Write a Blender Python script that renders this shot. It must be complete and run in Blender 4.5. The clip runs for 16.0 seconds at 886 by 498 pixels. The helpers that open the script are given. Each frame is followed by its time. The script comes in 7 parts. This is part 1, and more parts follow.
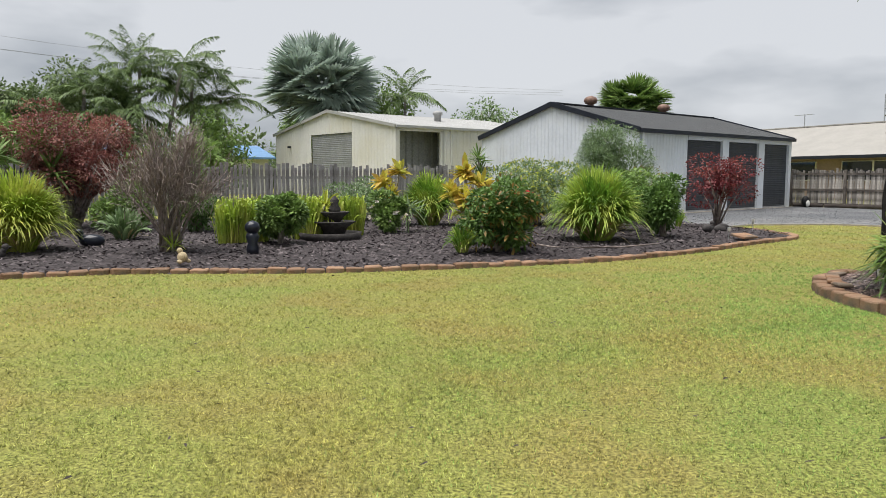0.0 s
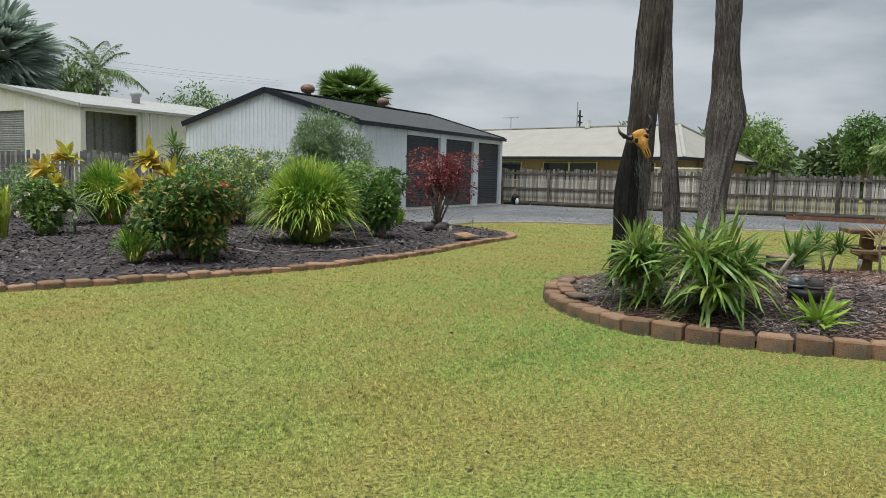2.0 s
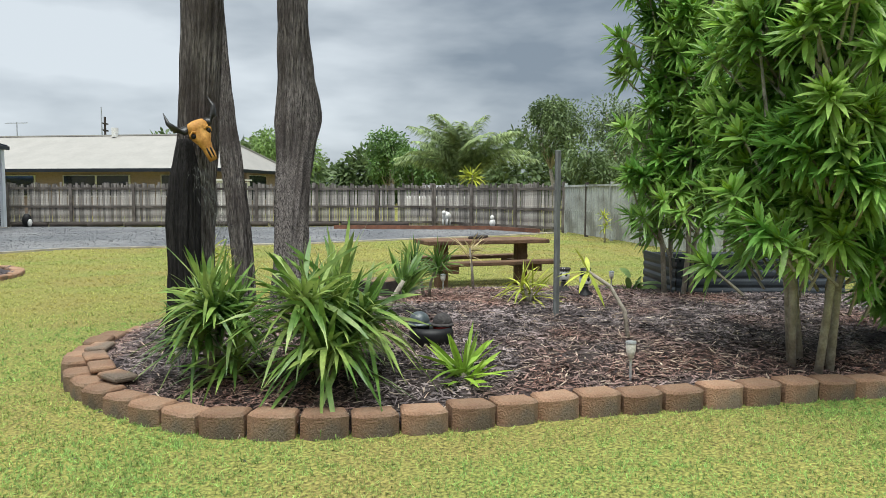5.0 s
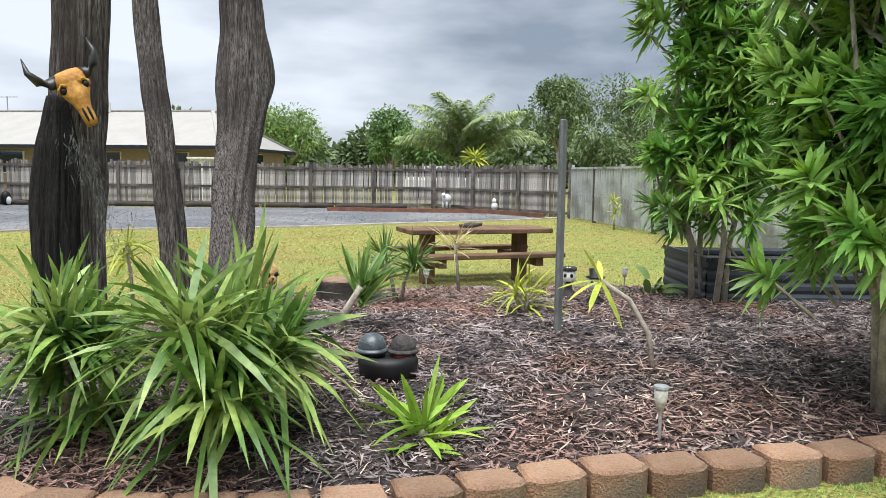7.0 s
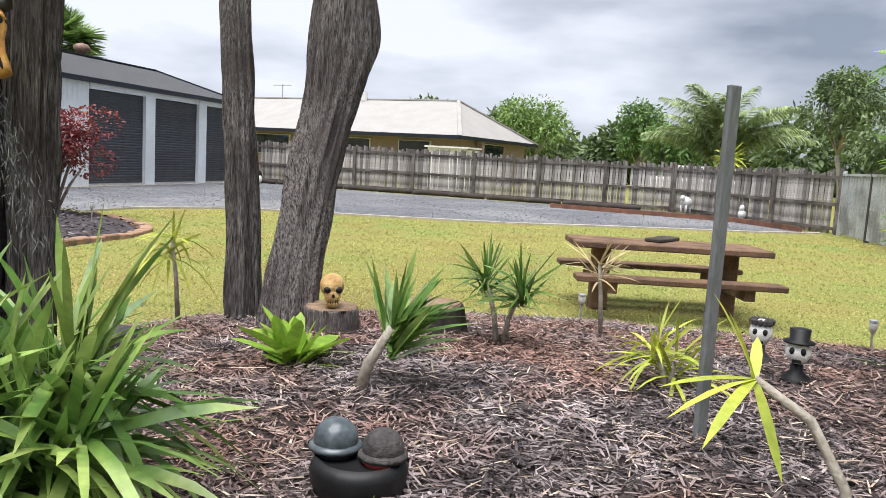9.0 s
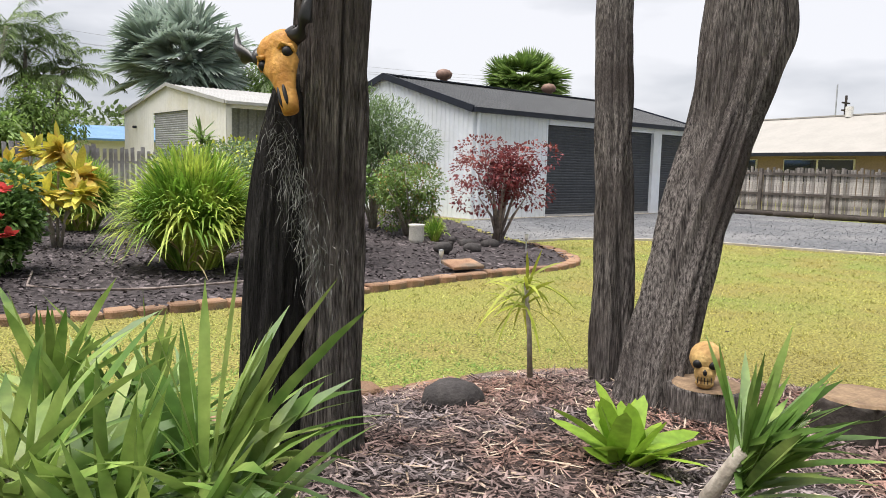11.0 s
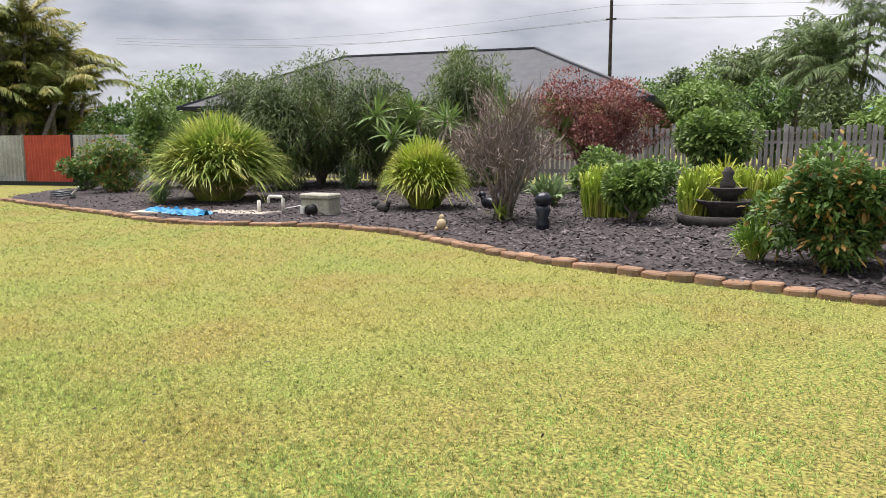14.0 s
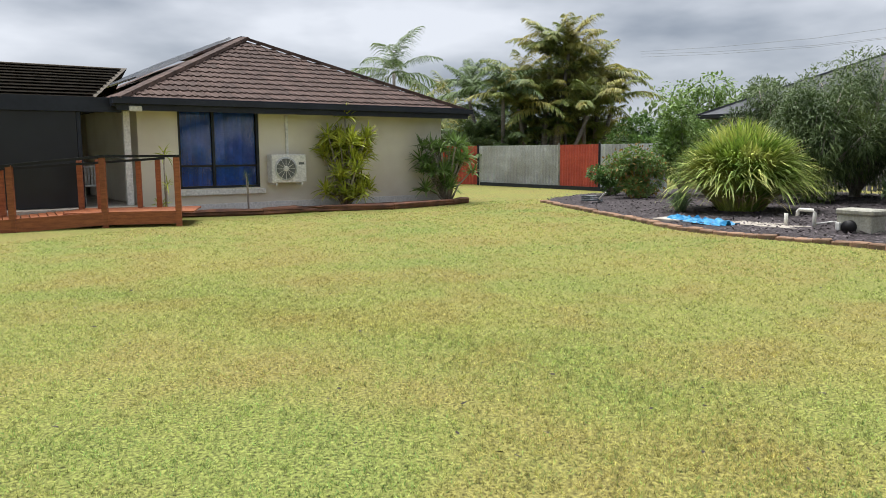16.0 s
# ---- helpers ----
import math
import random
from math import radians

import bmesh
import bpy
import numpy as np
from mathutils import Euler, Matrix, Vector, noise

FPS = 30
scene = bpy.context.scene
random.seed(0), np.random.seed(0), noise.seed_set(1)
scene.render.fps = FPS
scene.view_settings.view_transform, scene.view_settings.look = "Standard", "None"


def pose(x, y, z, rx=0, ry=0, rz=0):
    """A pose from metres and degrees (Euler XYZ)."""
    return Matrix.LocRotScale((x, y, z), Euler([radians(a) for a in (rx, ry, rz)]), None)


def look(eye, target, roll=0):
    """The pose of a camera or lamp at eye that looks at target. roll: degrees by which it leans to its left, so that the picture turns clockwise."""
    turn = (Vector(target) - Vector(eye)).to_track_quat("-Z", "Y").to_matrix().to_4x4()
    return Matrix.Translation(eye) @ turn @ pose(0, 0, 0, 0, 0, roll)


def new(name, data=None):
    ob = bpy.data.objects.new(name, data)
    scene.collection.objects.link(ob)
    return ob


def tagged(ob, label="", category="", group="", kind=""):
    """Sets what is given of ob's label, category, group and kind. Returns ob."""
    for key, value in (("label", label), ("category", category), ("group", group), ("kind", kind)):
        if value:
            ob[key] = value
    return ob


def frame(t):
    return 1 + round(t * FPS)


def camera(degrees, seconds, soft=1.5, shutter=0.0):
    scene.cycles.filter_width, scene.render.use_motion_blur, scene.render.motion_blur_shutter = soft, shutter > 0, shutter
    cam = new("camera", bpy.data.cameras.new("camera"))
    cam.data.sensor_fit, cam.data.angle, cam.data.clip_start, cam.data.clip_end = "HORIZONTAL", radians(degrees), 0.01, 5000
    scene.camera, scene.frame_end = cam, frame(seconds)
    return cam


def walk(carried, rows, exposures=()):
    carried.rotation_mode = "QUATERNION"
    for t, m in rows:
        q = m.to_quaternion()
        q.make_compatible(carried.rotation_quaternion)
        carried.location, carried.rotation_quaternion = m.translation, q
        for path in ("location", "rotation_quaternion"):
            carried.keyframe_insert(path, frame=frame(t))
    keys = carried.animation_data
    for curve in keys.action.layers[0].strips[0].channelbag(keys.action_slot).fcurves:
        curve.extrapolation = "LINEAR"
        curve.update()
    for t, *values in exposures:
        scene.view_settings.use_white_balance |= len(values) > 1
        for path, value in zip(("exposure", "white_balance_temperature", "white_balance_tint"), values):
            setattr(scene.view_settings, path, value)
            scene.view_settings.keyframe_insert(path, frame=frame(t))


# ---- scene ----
cam = camera(61.0, 16.0, soft=0.6)
PATH = [
    (0, (1.312, 0.405, 1.467), (1.191, 2.392, 1.274), 0.0),
    (0.5, (1.382, 0.989, 1.488), (1.566, 2.974, 1.328), 1.3),
    (1, (1.502, 1.476, 1.476), (1.861, 3.437, 1.318), 2.6),
    (1.5, (1.658, 1.988, 1.443), (2.137, 3.922, 1.265), 2.3),
    (2, (1.831, 2.537, 1.416), (2.425, 4.437, 1.218), 1.4),
    (2.5, (2.015, 3.003, 1.385), (2.726, 4.86, 1.168), 0.6),
    (3, (2.146, 3.393, 1.385), (3.013, 5.182, 1.159), 0.3),
    (3.5, (2.334, 3.754, 1.41), (3.388, 5.44, 1.192), 0.3),
    (4, (2.545, 4.127, 1.434), (3.805, 5.668, 1.238), 0.7),
    (4.5, (2.772, 4.469, 1.416), (4.208, 5.853, 1.253), 0.7),
    (5, (3.034, 4.832, 1.41), (4.591, 6.079, 1.261), 0.1),
    (7.5, (4.857, 5.675, 1.405), (6.383, 6.95, 1.187), 1.0),
    (8, (5.399, 5.774, 1.409), (6.836, 7.146, 1.18), 2.4),
    (10.5, (7.098, 6.92, 1.451), (7.289, 8.9, 1.238), 1.6),
    (11, (7.147, 6.989, 1.46), (7.046, 8.975, 1.247), 1.4),
    (11.5, (7.114, 6.989, 1.449), (6.708, 8.935, 1.23), 0.8),
    (12, (7.024, 6.987, 1.44), (6.292, 8.834, 1.21), 0.4),
    (12.5, (6.937, 6.968, 1.43), (5.876, 8.646, 1.186), -0.0),
    (13, (6.883, 6.86, 1.457), (5.526, 8.305, 1.193), -0.1),
    (13.5, (6.816, 6.776, 1.451), (5.216, 7.944, 1.176), -0.3),
    (14, (6.715, 6.673, 1.446), (4.944, 7.559, 1.165), -0.2),
    (14.5, (6.649, 6.604, 1.436), (4.762, 7.205, 1.153), -0.1),
    (15, (6.626, 6.54, 1.438), (4.672, 6.859, 1.158), 0.1),
    (15.5, (6.619, 6.47, 1.454), (4.638, 6.477, 1.183), 0.1),
    (16, (6.665, 6.327, 1.484), (4.715, 5.967, 1.228), -0.3),
]
walk(cam, [(t, look(e, q, r)) for t, e, q, r in PATH], [(0, 0.4, 6500, 10), (1.5, 0.2, 6350, 7), (2.5, 0.12, 6250, 5), (4, 0.3, 6200, 5), (5, 0.5, 6200, 5), (7.5, 0.84, 6100, 12), (8, 0.87, 6100, 14), (10.5, 0.76, 6500, 12), (12, 0.87, 6650, 15), (13.5, 0.84, 6650, 16), (16, 0.63, 6300, 11)])

# ---- light ----
world = bpy.data.worlds.new("world")
scene.world = world
world.use_nodes = True
wn, wl = world.node_tree.nodes, world.node_tree.links
wn.clear()
w_out, w_bg = wn.new("ShaderNodeOutputWorld"), wn.new("ShaderNodeBackground")
w_sky = wn.new("ShaderNodeTexSky")
w_sky.sky_type, w_sky.sun_disc = "NISHITA", False
w_sky.sun_elevation, w_sky.sun_rotation = radians(75), radians(246)
w_tc, w_map = wn.new("ShaderNodeTexCoord"), wn.new("ShaderNodeMapping")
w_map.inputs["Scale"].default_value = (1.0, 1.0, 3.2)
w_n1, w_n2 = wn.new("ShaderNodeTexNoise"), wn.new("ShaderNodeTexNoise")
w_n1.inputs["Scale"].default_value, w_n1.inputs["Detail"].default_value = 1.7, 5
w_n2.inputs["Scale"].default_value, w_n2.inputs["Detail"].default_value = 4.5, 8
w_add = wn.new("ShaderNodeMath")
w_add.operation, w_add.inputs[1].default_value = "MULTIPLY_ADD", 0.32
w_ramp = wn.new("ShaderNodeValToRGB")
w_ramp.color_ramp.elements[0].position, w_ramp.color_ramp.elements[0].color = 0.52, (1.8, 2.05, 2.4, 1)
w_ramp.color_ramp.elements[1].position, w_ramp.color_ramp.elements[1].color = 0.78, (5.4, 5.55, 5.8, 1)
w_mix = wn.new("ShaderNodeMix")
w_mix.data_type, w_mix.inputs[0].default_value = "RGBA", 0.94
wl.new(w_tc.outputs["Generated"], w_map.inputs["Vector"])
wl.new(w_map.outputs[0], w_n1.inputs["Vector"])
wl.new(w_map.outputs[0], w_n2.inputs["Vector"])
wl.new(w_n2.outputs[0], w_add.inputs[0])
wl.new(w_n1.outputs[0], w_add.inputs[2])
wl.new(w_add.outputs[0], w_ramp.inputs[0])
wl.new(w_sky.outputs[0], w_mix.inputs[6])
wl.new(w_ramp.outputs[0], w_mix.inputs[7])
wl.new(w_mix.outputs[2], w_bg.inputs["Color"])
w_bg.inputs["Strength"].default_value = 0.1
wl.new(w_bg.outputs[0], w_out.inputs["Surface"])
sun = new("sun", bpy.data.lights.new("sun", "SUN"))
sun.data.energy, sun.data.angle, sun.data.color = 3.85, radians(55), (1.0, 0.97, 0.92)
sun.matrix_world = look((-3.6, 8.6, 31), (4, 12, 0))


# ---- materials ----
def mat(name, c1, c2=None, scale=8.0, rough=0.8, bump=0.0, fine=60.0, metal=0.0, spec=0.3, vary=0.0, island=0.0, stretch=(1, 1, 1), c3=None, big=0.6, transl=0.0, grain=0.18):
    """Two colours mixed by a noise, a finer grain, optional stains c3 of a larger scale, and variation per object or per island."""
    m = bpy.data.materials.new(name)
    m.use_nodes = True
    n, l = m.node_tree.nodes, m.node_tree.links
    b = n["Principled BSDF"]
    b.inputs["Roughness"].default_value, b.inputs["Metallic"].default_value = rough, metal
    b.inputs["Specular IOR Level"].default_value = spec
    tc, mp = n.new("ShaderNodeTexCoord"), n.new("ShaderNodeMapping")
    mp.inputs["Scale"].default_value = stretch
    l.new(tc.outputs["Object"], mp.inputs["Vector"])
    a, f = n.new("ShaderNodeTexNoise"), n.new("ShaderNodeTexNoise")
    a.inputs["Scale"].default_value, a.inputs["Detail"].default_value = scale, 4
    f.inputs["Scale"].default_value, f.inputs["Detail"].default_value = fine, 3
    l.new(mp.outputs[0], a.inputs["Vector"])
    l.new(mp.outputs[0], f.inputs["Vector"])
    r = n.new("ShaderNodeValToRGB")
    r.color_ramp.elements[0].position, r.color_ramp.elements[1].position = 0.35, 0.66
    c2 = c2 or tuple(v * 0.75 for v in c1)
    r.color_ramp.elements[0].color, r.color_ramp.elements[1].color = (*c2, 1), (*c1, 1)
    l.new(a.outputs[0], r.inputs[0])
    col = r.outputs[0]
    if c3:
        g, r3, mx = n.new("ShaderNodeTexNoise"), n.new("ShaderNodeValToRGB"), n.new("ShaderNodeMix")
        g.inputs["Scale"].default_value, g.inputs["Detail"].default_value = big, 5
        l.new(tc.outputs["Object"], g.inputs["Vector"])
        r3.color_ramp.elements[0].position, r3.color_ramp.elements[1].position = 0.45, 0.62
        l.new(g.outputs[0], r3.inputs[0])
        mx.data_type = "RGBA"
        l.new(r3.outputs[0], mx.inputs[0])
        l.new(col, mx.inputs[6])
        mx.inputs[7].default_value = (*c3, 1)
        col = mx.outputs[2]
    hv = n.new("ShaderNodeHueSaturation")
    mr = n.new("ShaderNodeMapRange")
    mr.inputs[1].default_value, mr.inputs[2].default_value = 0.3, 0.7
    mr.inputs[3].default_value, mr.inputs[4].default_value = 1 - grain, 1 + grain
    l.new(f.outputs[0], mr.inputs[0])
    val = mr.outputs[0]
    for amount, node, sock in ((vary, "ShaderNodeObjectInfo", "Random"), (island, "ShaderNodeNewGeometry", "Random Per Island")):
        if amount:
            q, s, mu = n.new(node), n.new("ShaderNodeMapRange"), n.new("ShaderNodeMath")
            s.inputs[3].default_value, s.inputs[4].default_value = 1 - amount, 1 + amount
            mu.operation = "MULTIPLY"
            l.new(q.outputs[sock], s.inputs[0])
            l.new(s.outputs[0], mu.inputs[0])
            l.new(val, mu.inputs[1])
            val = mu.outputs[0]
    l.new(val, hv.inputs["Value"])
    l.new(col, hv.inputs["Color"])
    l.new(hv.outputs[0], b.inputs["Base Color"])
    if bump:
        bp = n.new("ShaderNodeBump")
        bp.inputs["Strength"].default_value, bp.inputs["Distance"].default_value = bump, 0.02
        l.new(f.outputs[0], bp.inputs["Height"])
        l.new(bp.outputs[0], b.inputs["Normal"])
    if transl:
        t, ms = n.new("ShaderNodeBsdfTranslucent"), n.new("ShaderNodeMixShader")
        ms.inputs[0].default_value = transl
        l.new(hv.outputs[0], t.inputs["Color"])
        l.new(b.outputs[0], ms.inputs[1])
        l.new(t.outputs[0], ms.inputs[2])
        l.new(ms.outputs[0], n["Material Output"].inputs["Surface"])
    return m


def leafmat(name, c1, c2, **k):
    return mat(name, c1, c2, scale=k.pop("scale", 3.0), rough=k.pop("rough", 0.5), fine=30, spec=0.35, island=k.pop("island", 0.3), transl=k.pop("transl", 0.25), **k)


# the lawn's strong fine grain paints in the shade between grass tufts
M_lawn = mat("lawn", (0.245, 0.228, 0.06), (0.19, 0.215, 0.052), scale=0.33, rough=0.95, bump=1.0, fine=42, c3=(0.225, 0.2, 0.058), big=0.75, grain=0.75)
M_blade = mat("grass_blade", (0.465, 0.445, 0.145), (0.33, 0.41, 0.12), scale=0.33, rough=0.8, fine=24, island=0.25, c3=(0.45, 0.4, 0.135), big=0.75, transl=0.35, grain=0.7)
M_blade_green = mat("fresh_grass_blade", (0.28, 0.42, 0.12), (0.22, 0.385, 0.1), scale=0.33, rough=0.8, fine=24, island=0.25, c3=(0.33, 0.42, 0.12), big=0.75, transl=0.35, grain=0.65)
M_mulch = mat("dark_mulch", (0.09, 0.076, 0.079), (0.035, 0.03, 0.031), scale=14, rough=0.95, bump=1.0, fine=60)
M_chip = mat("bark_chip", (0.16, 0.136, 0.14), (0.05, 0.042, 0.044), scale=5, rough=0.9, fine=40, island=0.55)
M_bark_mulch = mat("bark_mulch", (0.085, 0.066, 0.062), (0.03, 0.023, 0.022), scale=10, rough=0.95, bump=1.0, fine=50)
M_strip = mat("bark_strip", (0.26, 0.215, 0.21), (0.05, 0.04, 0.041), scale=4, rough=0.75, fine=40, island=0.9, c3=(0.21, 0.125, 0.1), big=1.1)
M_pale_strip = mat("pale_litter", (0.56, 0.47, 0.38), (0.36, 0.26, 0.19), scale=5, rough=0.9, fine=40, island=0.4)
M_gravel = mat("blue_gravel", (0.17, 0.175, 0.184), (0.098, 0.102, 0.11), scale=9, rough=0.95, bump=1.0, fine=45, c3=(0.213, 0.213, 0.213), big=0.3)
M_pebble = mat("pebble", (0.23, 0.236, 0.25), (0.12, 0.124, 0.133), scale=6, rough=0.9, fine=30, island=0.5)
M_block = mat("concrete_block", (0.42, 0.26, 0.16), (0.24, 0.14, 0.09), scale=6, rough=0.92, bump=0.7, fine=90, vary=0.28, c3=(0.16, 0.125, 0.095), big=3.0)
M_slab = mat("pale_slab", (0.52, 0.47, 0.40), (0.36, 0.32, 0.27), scale=5, rough=0.9, bump=0.4, fine=60, vary=0.15)
M_white_steel = mat("white_steel", (0.74, 0.78, 0.83), (0.70, 0.74, 0.79), scale=1.5, rough=0.45, fine=8, spec=0.4, c3=(0.66, 0.69, 0.71), big=0.5, grain=0.04)
M_cream_steel = mat("cream_steel", (0.72, 0.715, 0.695), (0.68, 0.675, 0.655), scale=1.2, rough=0.5, fine=8, c3=(0.66, 0.64, 0.57), big=0.4, grain=0.04)
M_dark_roof = mat("dark_steel_roof", (0.045, 0.05, 0.055), (0.03, 0.033, 0.038), scale=2, rough=0.5, fine=12)
M_trim = mat("charcoal_trim", (0.02, 0.024, 0.036), (0.014, 0.017, 0.026), scale=2, rough=0.45, fine=10)
M_door = mat("roller_steel", (0.058, 0.064, 0.072), (0.045, 0.05, 0.058), scale=2, rough=0.5, fine=10)
M_greydoor = mat("grey_roller_steel", (0.30, 0.31, 0.32), (0.25, 0.26, 0.27), scale=2, rough=0.5, fine=10)
M_pale_roof = mat("pale_steel_roof", (0.42, 0.42, 0.415), (0.36, 0.36, 0.355), scale=1, rough=0.5, fine=6, grain=0.05)
# near-black that paints the gloom of unlit interiors into the colour
M_dim = mat("unlit_inside_dark", (0.05, 0.05, 0.05), (0.03, 0.03, 0.03), scale=2, rough=0.9)
M_paling = mat("weathered_paling", (0.40, 0.39, 0.385), (0.25, 0.24, 0.235), scale=3, rough=0.9, bump=0.5, fine=30, stretch=(6, 6, 0.6), vary=0.25, c3=(0.19, 0.175, 0.165), big=1.6)
M_paling2 = mat("mouldy_paling", (0.44, 0.41, 0.375), (0.22, 0.2, 0.185), scale=3, rough=0.9, bump=0.5, fine=30, stretch=(0.8, 0.8, 1.3), vary=0.5, c3=(0.085, 0.075, 0.067), big=1.3, grain=0.3)
M_rail = mat("dark_rail", (0.075, 0.062, 0.055), (0.04, 0.034, 0.03), scale=4, rough=0.9, bump=0.4, fine=40)
M_fencerail = mat("weathered_rail", (0.2, 0.175, 0.155), (0.09, 0.077, 0.068), scale=4, rough=0.9, bump=0.4, fine=40, c3=(0.06, 0.05, 0.045), big=1.0)
M_greyfence = mat("grey_fence_sheet", (0.48, 0.5, 0.49), (0.36, 0.38, 0.37), scale=1.5, rough=0.7, fine=20, vary=0.14, c3=(0.22, 0.225, 0.21), big=1.1)
M_corr = mat("galvanised_sheet", (0.56, 0.585, 0.61), (0.43, 0.45, 0.47), scale=2, rough=0.5, fine=20, metal=0.1, c3=(0.36, 0.365, 0.37), big=0.8)
M_redcorr = mat("red_sheet", (0.52, 0.10, 0.065), (0.42, 0.075, 0.05), scale=2, rough=0.6, fine=20)
M_render = mat("cream_render", (0.79, 0.74, 0.63), (0.75, 0.70, 0.595), scale=1.2, rough=0.9, bump=0.15, fine=120, c3=(0.66, 0.60, 0.49), big=0.5, grain=0.06)
M_white = mat("white_paint", (0.78, 0.77, 0.74), (0.70, 0.69, 0.66), scale=3, rough=0.6, fine=20)
M_tile = mat("brown_roof_tile", (0.12, 0.077, 0.063), (0.066, 0.043, 0.037), scale=4, rough=0.85, bump=0.4, fine=40, vary=0.22)
M_tile2 = mat("olive_roof_tile", (0.13, 0.11, 0.085), (0.08, 0.07, 0.055), scale=4, rough=0.85, fine=30)
M_greyroof = mat("slate_grey_roof", (0.085, 0.09, 0.104), (0.066, 0.07, 0.082), scale=2, rough=0.7, fine=30)
M_creamroof = mat("cream_steel_roof", (0.37, 0.352, 0.325), (0.33, 0.315, 0.29), scale=1, rough=0.5, fine=6, grain=0.04)
M_blueroof = mat("blue_steel_roof", (0.16, 0.30, 0.50), (0.12, 0.24, 0.42), scale=1, rough=0.45, fine=6)
M_brick = mat("tan_brick", (0.33, 0.25, 0.215), (0.27, 0.205, 0.175), scale=8, rough=0.9, fine=30)
M_glass = mat("dark_glass", (0.012, 0.016, 0.03), (0.01, 0.012, 0.02), scale=1, rough=0.05, spec=0.8)
M_blind = mat("blue_blind", (0.06, 0.19, 0.75), (0.04, 0.13, 0.55), scale=3, rough=0.6, fine=15, vary=0.2)
M_screen = mat("dark_screen", (0.014, 0.016, 0.022), (0.01, 0.011, 0.015), scale=2, rough=0.35, spec=0.4)
M_merbau = mat("oiled_hardwood", (0.34, 0.115, 0.045), (0.22, 0.07, 0.03), scale=4, rough=0.55, bump=0.2, fine=40, stretch=(1, 1, 6), vary=0.15)
M_sleeper = mat("red_sleeper", (0.22, 0.10, 0.06), (0.11, 0.055, 0.04), scale=3, rough=0.85, bump=0.5, fine=40, vary=0.2)
M_log = mat("table_timber", (0.20, 0.12, 0.07), (0.10, 0.06, 0.04), scale=4, rough=0.85, bump=0.4, fine=40, vary=0.15)
M_bark = mat("stringy_bark", (0.32, 0.285, 0.265), (0.045, 0.038, 0.036), scale=6.5, rough=0.95, bump=1.0, fine=17, stretch=(16, 16, 1.1), c3=(0.1, 0.083, 0.077), big=1.7, grain=0.5)
M_burnt = mat("burnt_bark", (0.04, 0.036, 0.035), (0.01, 0.009, 0.009), scale=6, rough=0.95, bump=1.0, fine=16, stretch=(12, 12, 1.2), c3=(0.02, 0.018, 0.018), big=2.6, grain=0.4)
M_moss = mat("grey_lichen", (0.19, 0.195, 0.175), (0.11, 0.11, 0.1), scale=20, rough=0.95, island=0.3)
M_tan = mat("tan_bone", (0.62, 0.42, 0.17), (0.34, 0.19, 0.07), scale=14, rough=0.7, bump=0.3, fine=50)
M_ochre = mat("ochre_bone", (0.6, 0.33, 0.085), (0.42, 0.19, 0.04), scale=9, rough=0.6, bump=0.3, fine=40)
M_horn = mat("dark_horn", (0.03, 0.028, 0.026), (0.015, 0.014, 0.013), scale=8, rough=0.35, spec=0.5)
M_black = mat("black_paint", (0.012, 0.012, 0.013), (0.008, 0.008, 0.009), scale=6, rough=0.5)
M_stump = mat("cut_wood", (0.30, 0.21, 0.13), (0.18, 0.12, 0.08), scale=12, rough=0.9, fine=60)
M_stem = mat("pale_stem", (0.42, 0.38, 0.32), (0.28, 0.245, 0.2), scale=12, rough=0.85, bump=0.3, fine=50)
M_twig = mat("dry_twig", (0.37, 0.31, 0.285), (0.18, 0.145, 0.13), scale=10, rough=0.9, fine=30)
M_palmtrunk = mat("palm_trunk", (0.26, 0.24, 0.21), (0.15, 0.13, 0.115), scale=5, rough=0.9, stretch=(1, 1, 5))
M_stone = mat("dark_cast_stone", (0.075, 0.068, 0.066), (0.04, 0.036, 0.036), scale=10, rough=0.8, bump=0.5, fine=50)
M_sand = mat("sandstone_figure", (0.50, 0.41, 0.27), (0.38, 0.30, 0.19), scale=14, rough=0.9, bump=0.4)
M_navy = mat("dark_navy_glaze", (0.012, 0.016, 0.03), (0.008, 0.01, 0.018), scale=10, rough=0.3, spec=0.5)
M_head = mat("glazed_grey_ball", (0.10, 0.12, 0.13), (0.05, 0.062, 0.07), scale=14, rough=0.3, spec=0.5)
M_tarp = mat("blue_plastic", (0.05, 0.33, 0.60), (0.04, 0.24, 0.46), scale=8, rough=0.5, fine=30)
M_pvc = mat("white_pvc", (0.72, 0.70, 0.64), (0.64, 0.62, 0.56), scale=6, rough=0.4)
M_pump = mat("beige_pump_box", (0.40, 0.39, 0.33), (0.31, 0.30, 0.25), scale=8, rough=0.6, fine=30)
M_darksheet = mat("dark_blue_sheet", (0.05, 0.06, 0.072), (0.035, 0.042, 0.05), scale=3, rough=0.5)
M_galv = mat("galvanised_pole", (0.20, 0.21, 0.21), (0.13, 0.135, 0.135), scale=10, rough=0.7, stretch=(1, 1, .3))
M_copper = mat("rusty_vent", (0.26, 0.16, 0.12), (0.16, 0.10, 0.08), scale=8, rough=0.6)
M_wire = mat("wire", (0.30, 0.31, 0.32), (0.26, 0.27, 0.28), scale=2, rough=0.7)
M_solar = mat("solar_panel", (0.015, 0.018, 0.03), (0.012, 0.014, 0.024), scale=2, rough=0.15, spec=0.6)
M_silver = mat("silver_frame", (0.55, 0.56, 0.58), (0.48, 0.49, 0.5), scale=4, rough=0.35, metal=0.6)

